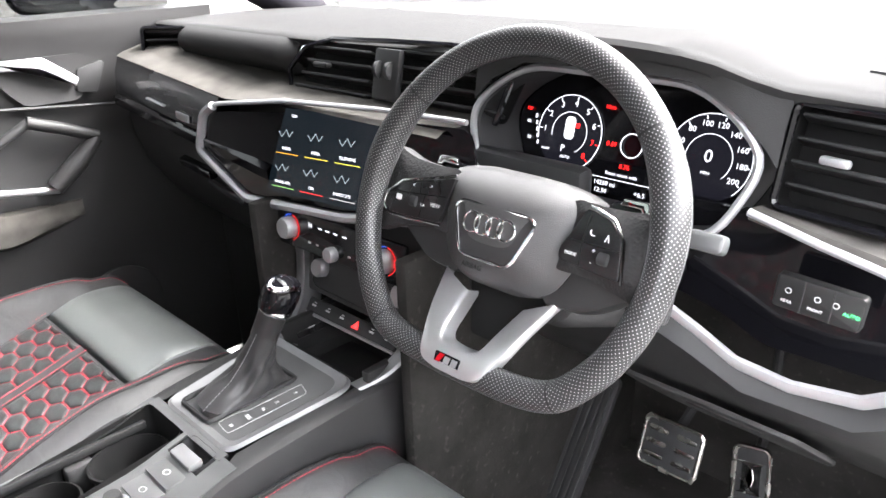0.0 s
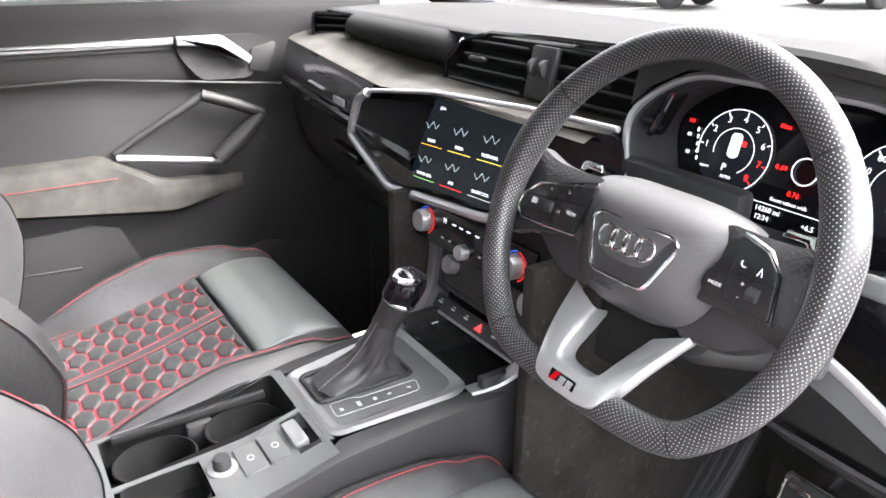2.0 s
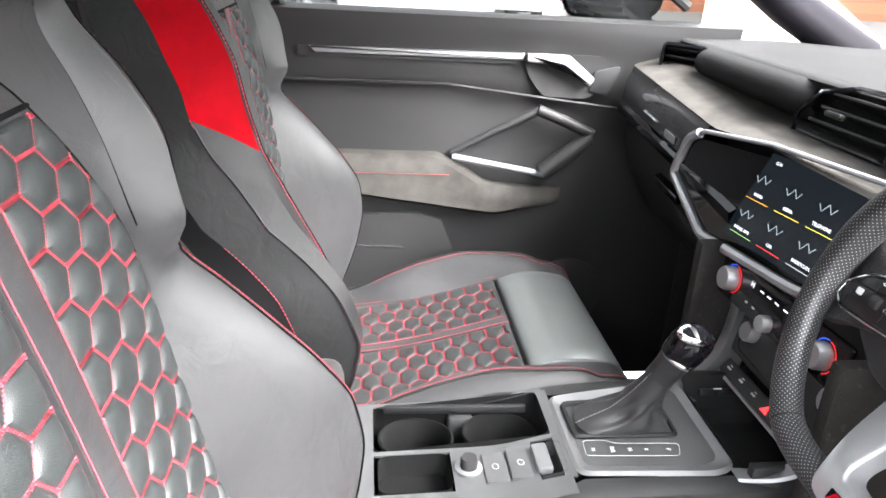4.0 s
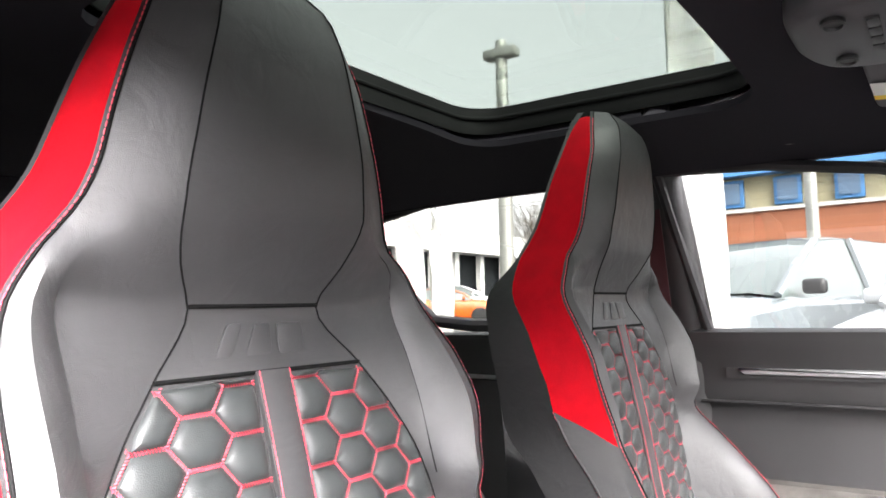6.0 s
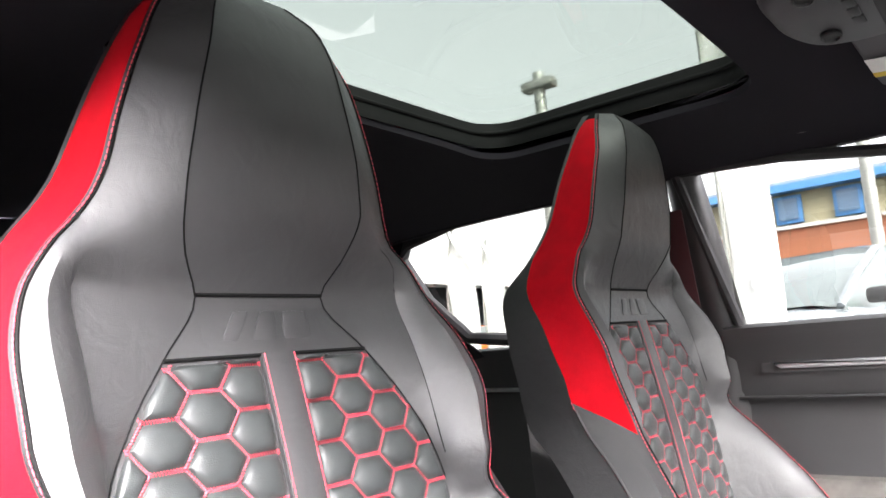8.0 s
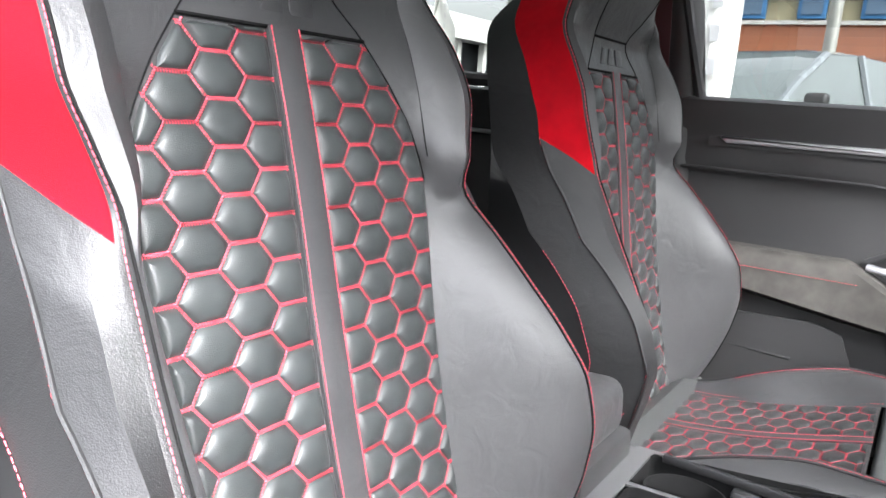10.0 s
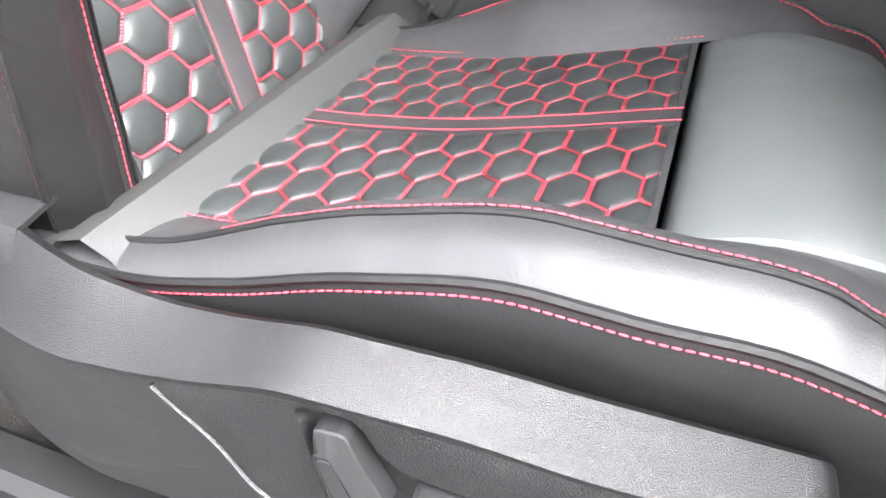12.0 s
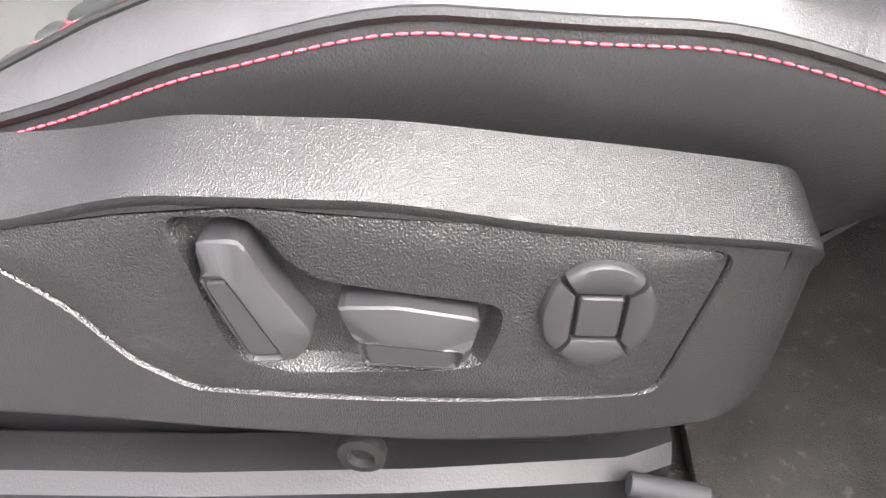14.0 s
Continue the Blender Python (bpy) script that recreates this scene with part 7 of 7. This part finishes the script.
def parked_car(name, label, m, paint, length=4.4, roof_h=1.62, hood_h=1.02, hw=0.90, mirror=None):
    """A parked car: nose at the local origin, body along +y."""
    c = thing(name, label, "car", "parked cars")
    L = length
    prof = [(0.0, 0.42, 0.62, 0.78), (0.05, 0.30, hood_h - 0.22, 0.93), (0.25, 0.26, hood_h - 0.06, 0.98), (0.7, 0.25, hood_h, 1.0), (1.25, 0.25, hood_h + 0.06, 1.0), (2.2, 0.25, hood_h + 0.07, 1.0), (3.4, 0.25, hood_h + 0.09, 1.0), (L - 0.35, 0.26, hood_h + 0.10, 0.98), (L - 0.06, 0.32, hood_h - 0.02, 0.93), (L, 0.45, hood_h - 0.2, 0.82)]
    rows = []
    for y, z0, z1, w in prof:
        W = hw * w
        rows.append([m @ Vector((x, y, z)) for x, z in ((-W * 0.92, z0), (-W, z0 + 0.12), (-W, z0 + (z1 - z0) * 0.55), (-W * 0.97, z1 - 0.10), (-W * 0.88, z1 - 0.02), (-W * 0.5, z1 + 0.015), (0, z1 + 0.02), (W * 0.5, z1 + 0.015), (W * 0.88, z1 - 0.02), (W * 0.97, z1 - 0.10), (W, z0 + (z1 - z0) * 0.55), (W, z0 + 0.12), (W * 0.92, z0))])
    bm = grid(rows)
    for r in (rows[0], rows[-1]):
        bm.faces.new([bm.verts.new(p) for p in r])
    part("body", bm, paint, c)
    b = hood_h + 0.05
    gh_rows = []
    for y, z, w in ((1.15, b, 0.86), (1.45, b + 0.22, 0.80), (1.95, roof_h - 0.03, 0.70), (2.5, roof_h, 0.70), (3.4, roof_h - 0.03, 0.68), (L - 0.35, roof_h - 0.14, 0.66), (L - 0.12, b, 0.78)):
        gh_rows.append([m @ Vector((x, y, zz)) for x, zz in ((-hw * 0.90, b - 0.03), (-hw * w, z), (-hw * w * 0.7, z + 0.03), (hw * w * 0.7, z + 0.03), (hw * w, z), (hw * 0.90, b - 0.03))])
    bm = grid(gh_rows)
    part("cabin", bm, CARGLASS, c, "car windows with the sky's reflection put into their pale colour")
    rf = [[r[1] + Vector((0, 0, 0.012)), r[2] + Vector((0, 0, 0.016)), r[3] + Vector((0, 0, 0.016)), r[4] + Vector((0, 0, 0.012))] for r in gh_rows[2:6]]
    part("roof", grid(rf, thick=0.02), paint, c)
    for sg, i, k in ((-1, 1, 0), (1, 4, 5)):
        for a, e in ((0, 2), (3, 3), (5, 6)):
            if a == e:
                pts = [gh_rows[a][i], gh_rows[a][k]]
            else:
                pts = [gh_rows[j][i] for j in range(a, e + 1)]
            part("window_pillar", tube([p + (m.to_3x3() @ Vector((sg * 0.012, 0, 0.005))) for p in pts], 0.035, 6), paint, c)
        mp = m @ Vector((sg * hw * 1.02, 1.45, b + 0.06))
        part("wing_mirror", box(0.20, 0.10, 0.13, Matrix.Translation(mp - Vector((0, 0, 0.05))) @ m.to_3x3().to_4x4(), 0.04, seg=3), mirror or paint, c)
        for y in (0.85, L - 0.85):
            wmx = m @ Matrix.Translation((sg * (hw - 0.12), y, 0.33)) @ Matrix.Rotation(radians(90 * sg), 4, "Y")
            w = part("wheel", turned([(0.33, -0.02), (0.33, 0.16), (0.30, 0.18), (0.22, 0.18)], wmx, 28), TYRE, c)
            part("rim", turned([(0.22, 0.165), (0.20, 0.17), (0.06, 0.15), (0.0, 0.16)], wmx, 20), ALU, w)
    part("grille", box(0.9, 0.02, 0.28, m @ Matrix.Translation((0, -0.005, 0.48)), 0.02), RUBBER, c)
    for sg in (-1, 1):
        part("headlight", box(0.32, 0.10, 0.12, m @ Matrix.Translation((sg * hw * 0.72, 0.06, hood_h - 0.27)), 0.03), CHROME, c)
    return c


def paint(name, colour, metal=0.3):
    return material(name, colour, 0.25, metal, vary=0.02, coat=0.8)


def parked(x, y, turn):
    return pose(x, y, ground_z(x, y), 0, 0, turn)


parked_car("white_suv", "white parked sport utility car nose-on in the next row", parked(-4.3, 0.25, 74), WHITEPAINT, 4.6, 1.67, 1.11, 0.95)
parked_car("silver_suv", "silver-grey parked sport utility car with a dark mirror", parked(-5.05, -2.2, 66), paint("silver_paint", (0.17, 0.19, 0.20), 0.2), 4.7, 1.75, 1.18, 0.95, SMOOTH)
parked_car("orange_coupe", "bright orange parked coupe side-on across the car park", parked(-23.5, -13.8, 211), paint("orange_paint", (0.62, 0.115, 0.012), 0.0), 4.3, 1.36, 0.90)
parked_car("blue_hatchback", "dark blue parked hatchback across the car park", parked(-24.9, -13.9, 31), paint("blue_paint", (0.03, 0.05, 0.15), 0.2), 4.1, 1.5, 0.98)
parked_car("white_hatchback", "white parked hatchback behind the orange car", parked(-27.96, -16.1, 205), WHITEPAINT, 4.2, 1.5, 0.98)
parked_car("red_saloon", "red parked saloon beyond the bonnet", parked(-14.5, 13.2, -75), paint("red_paint", (0.5, 0.01, 0.012), 0.1), 4.5, 1.45, 0.95)
parked_car("grey_saloon", "mid-grey parked saloon across the lane", parked(-9.5, 17.0, -10), paint("mid_grey_paint", (0.18, 0.19, 0.20)), 4.5, 1.45, 0.95)

BRICK = material("red_brickwork", (0.42, 0.16, 0.075), 0.85, grain=0.3, size=40, vary=0.2, patch=3)
n, l = BRICK.node_tree.nodes, BRICK.node_tree.links
bt = n.new("ShaderNodeTexBrick")
bt.inputs["Color1"].default_value, bt.inputs["Color2"].default_value, bt.inputs["Mortar"].default_value = (0.30, 0.105, 0.050, 1), (0.24, 0.085, 0.042, 1), (0.30, 0.14, 0.075, 1)
bt.inputs["Scale"].default_value, bt.inputs["Brick Width"].default_value, bt.inputs["Row Height"].default_value, bt.inputs["Mortar Size"].default_value = 1.0, 0.225, 0.075, 0.006
tcb, mpb = n.new("ShaderNodeTexCoord"), n.new("ShaderNodeMapping")
mpb.inputs["Rotation"].default_value = (radians(90), 0, radians(90))
l.new(tcb.outputs["Object"], mpb.inputs[0])
l.new(mpb.outputs[0], bt.inputs["Vector"])
l.new(bt.outputs["Color"], n["Principled BSDF"].inputs["Base Color"])
CREAM = material("cream_cladding", (0.36, 0.32, 0.20), 0.7, vary=0.08, patch=1.5)
BLUE = material("blue_frame_paint", (0.06, 0.20, 0.42), 0.5, vary=0.06)
office = thing("office_building", "brick and cream two-storey building with blue window frames", "building")
part("brick_wall", box(0.4, 26, 3.7, pose(-20.2, 6.2, 0)), BRICK, office, "orange-red brick wall", smooth=False)
part("upper_wall", box(0.4, 26, 0.95, pose(-20.25, 6.2, 3.7)), CREAM, office, "cream upper cladding", smooth=False)
part("sill_band", box(0.5, 26, 0.10, pose(-20.18, 6.2, 3.66)), material("pale_concrete", (0.5, 0.49, 0.46), 0.8, vary=0.1), office, smooth=False)
part("fascia", box(0.9, 26.4, 0.20, pose(-20.0, 6.2, 4.62)), BLUE, office, "blue eaves board", smooth=False)
part("roof", box(8, 26.4, 0.15, pose(-24, 6.2, 4.83)), material("grey_roof", (0.25, 0.26, 0.27), 0.7, vary=0.1), office, smooth=False)
for k in range(17):
    y = -5.9 + 1.42 * k
    w = part("window", box(0.16, 0.66, 0.74, pose(-19.98, y, 3.80), 0.01), BLUE, office, "blue-framed window")
    part("pane", box(0.05, 0.48, 0.56, pose(-19.88, y, 3.90)), material("office_glass", (0.10, 0.16, 0.24), 0.08, vary=0) if k == 0 else bpy.data.materials["office_glass"], w)
show = thing("showroom_building", "white-fronted showroom with dark glazing across the car park", "building")
part("showroom_glass", box(22, 0.3, 4.0, pose(-24.5, -20.6, 0)), DARKGLASS, show, smooth=False)
part("canopy", box(23, 2.0, 1.1, pose(-24.5, -20.3, 4.0)), material("white_fascia", (0.7, 0.7, 0.68), 0.5, vary=0.05), show, "white canopy", smooth=False)
for x in (-16.5, -18.6, -20.7, -22.8, -24.9, -27.63, -28.61, -29.6, -32.0, -34.4):
    part("column", box(0.34, 0.30, 4.0, pose(x, -20.0, 0)), bpy.data.materials["white_fascia"], show, smooth=False)
# lamp posts and banners
GALV = material("galvanised_steel", (0.34, 0.34, 0.31), 0.5, 0.6, vary=0.1)


def lamp_post(x, y, h):
    p = thing("lamp_post", "tall grey galvanised lamp post in the car park", "lamp post", "lamp posts")
    part("post", tube([(x, y, 0), (x, y, h * 0.5), (x, y, h)], [0.11, 0.10, 0.08], 12), GALV, p)
    part("lamp_head", box(0.22, 0.5, 0.14, pose(x, y, h - 0.25), 0.03), GALV, p)


lamp_post(-13.0, -1.62, 9.0)
lamp_post(-7.95, -4.76, 5.0)
lamp_post(-12.2, -0.17, 9.0)
lamp_post(-24.4, -14.0, 9.0)
BANNER = material("white_banner_cloth", (0.78, 0.77, 0.74), 0.8, vary=0.03, grain=0.2, size=30)


def banner(x, y, h, w):
    b = thing("feather_banner", "tall white feather banner with faint grey writing", "banner", "banners")
    part("banner_pole", tube([(x, y - w * 0.5, 0), (x, y - w * 0.5, h * 0.8), (x, y - w * 0.2, h)], 0.02, 8), GALV, b)
    rows = []
    for i in range(14):
        z = 0.5 + (h - 0.5) * i / 13
        ww = w * (1.0 if i < 10 else 1.0 - 0.22 * (i - 9))
        rows.append([(x + 0.04 * math.sin(3 * z + 6 * u), y - w * 0.5 + ww * u, z) for u in (0, 0.25, 0.5, 0.75, 1)])
    part("banner_cloth", grid(rows, thick=0.004), BANNER, b)
    for k in range(9):
        part("writing_bar", box(0.006, 0.06, 0.10, pose(x + 0.05, y + 0.02, 1.45 + 0.2 * k)), material("grey_ink", (0.55, 0.55, 0.56), 0.8, vary=0) if "grey_ink" not in bpy.data.materials else bpy.data.materials["grey_ink"], b)


banner(-4.0, -1.10, 4.2, 0.30)
banner(-9.5, -7.6, 3.4, 0.6)
banner(-12.5, -9.0, 3.6, 0.6)
# bare trees far behind
TWIG = material("bare_twigs", (0.10, 0.085, 0.07), 0.9, vary=0.2)


def bare_tree(x, y, h, seed):
    rnd = random.Random(seed)
    t = thing("bare_tree", "leafless winter tree far behind the car park", "tree", "bare trees")
    part("trunk", tube([(x, y, 0), (x + 0.1, y, h * 0.3), (x, y + 0.1, h * 0.55)], [0.22, 0.16, 0.10], 8), TWIG, t)
    bm = bmesh.new()
    for k in range(260):
        p = Vector((x + rnd.uniform(-0.9, 0.9), y + rnd.uniform(-0.9, 0.9), h * rnd.uniform(0.3, 0.72)))
        d = Vector((rnd.uniform(-1, 1), rnd.uniform(-1, 1), rnd.uniform(0.3, 1.2))).normalized()
        pts, r = [p], rnd.uniform(0.012, 0.026)
        for s in range(4):
            d = (d + Vector((rnd.uniform(-0.4, 0.4), rnd.uniform(-0.4, 0.4), rnd.uniform(-0.1, 0.3)))).normalized()
            p = p + d * h * 0.075
            pts.append(p)
        tube(pts, [r, r * 0.8, r * 0.6, r * 0.4, r * 0.2], 4, bm=bm)
    part("crown", bm, TWIG, t)


for i, (x, y) in enumerate(((-36.5, -18.8), (-39.0, -17.6), (-41.0, -20.5), (-37.5, -30.0))):
    bare_tree(x, y, 8.5, i)
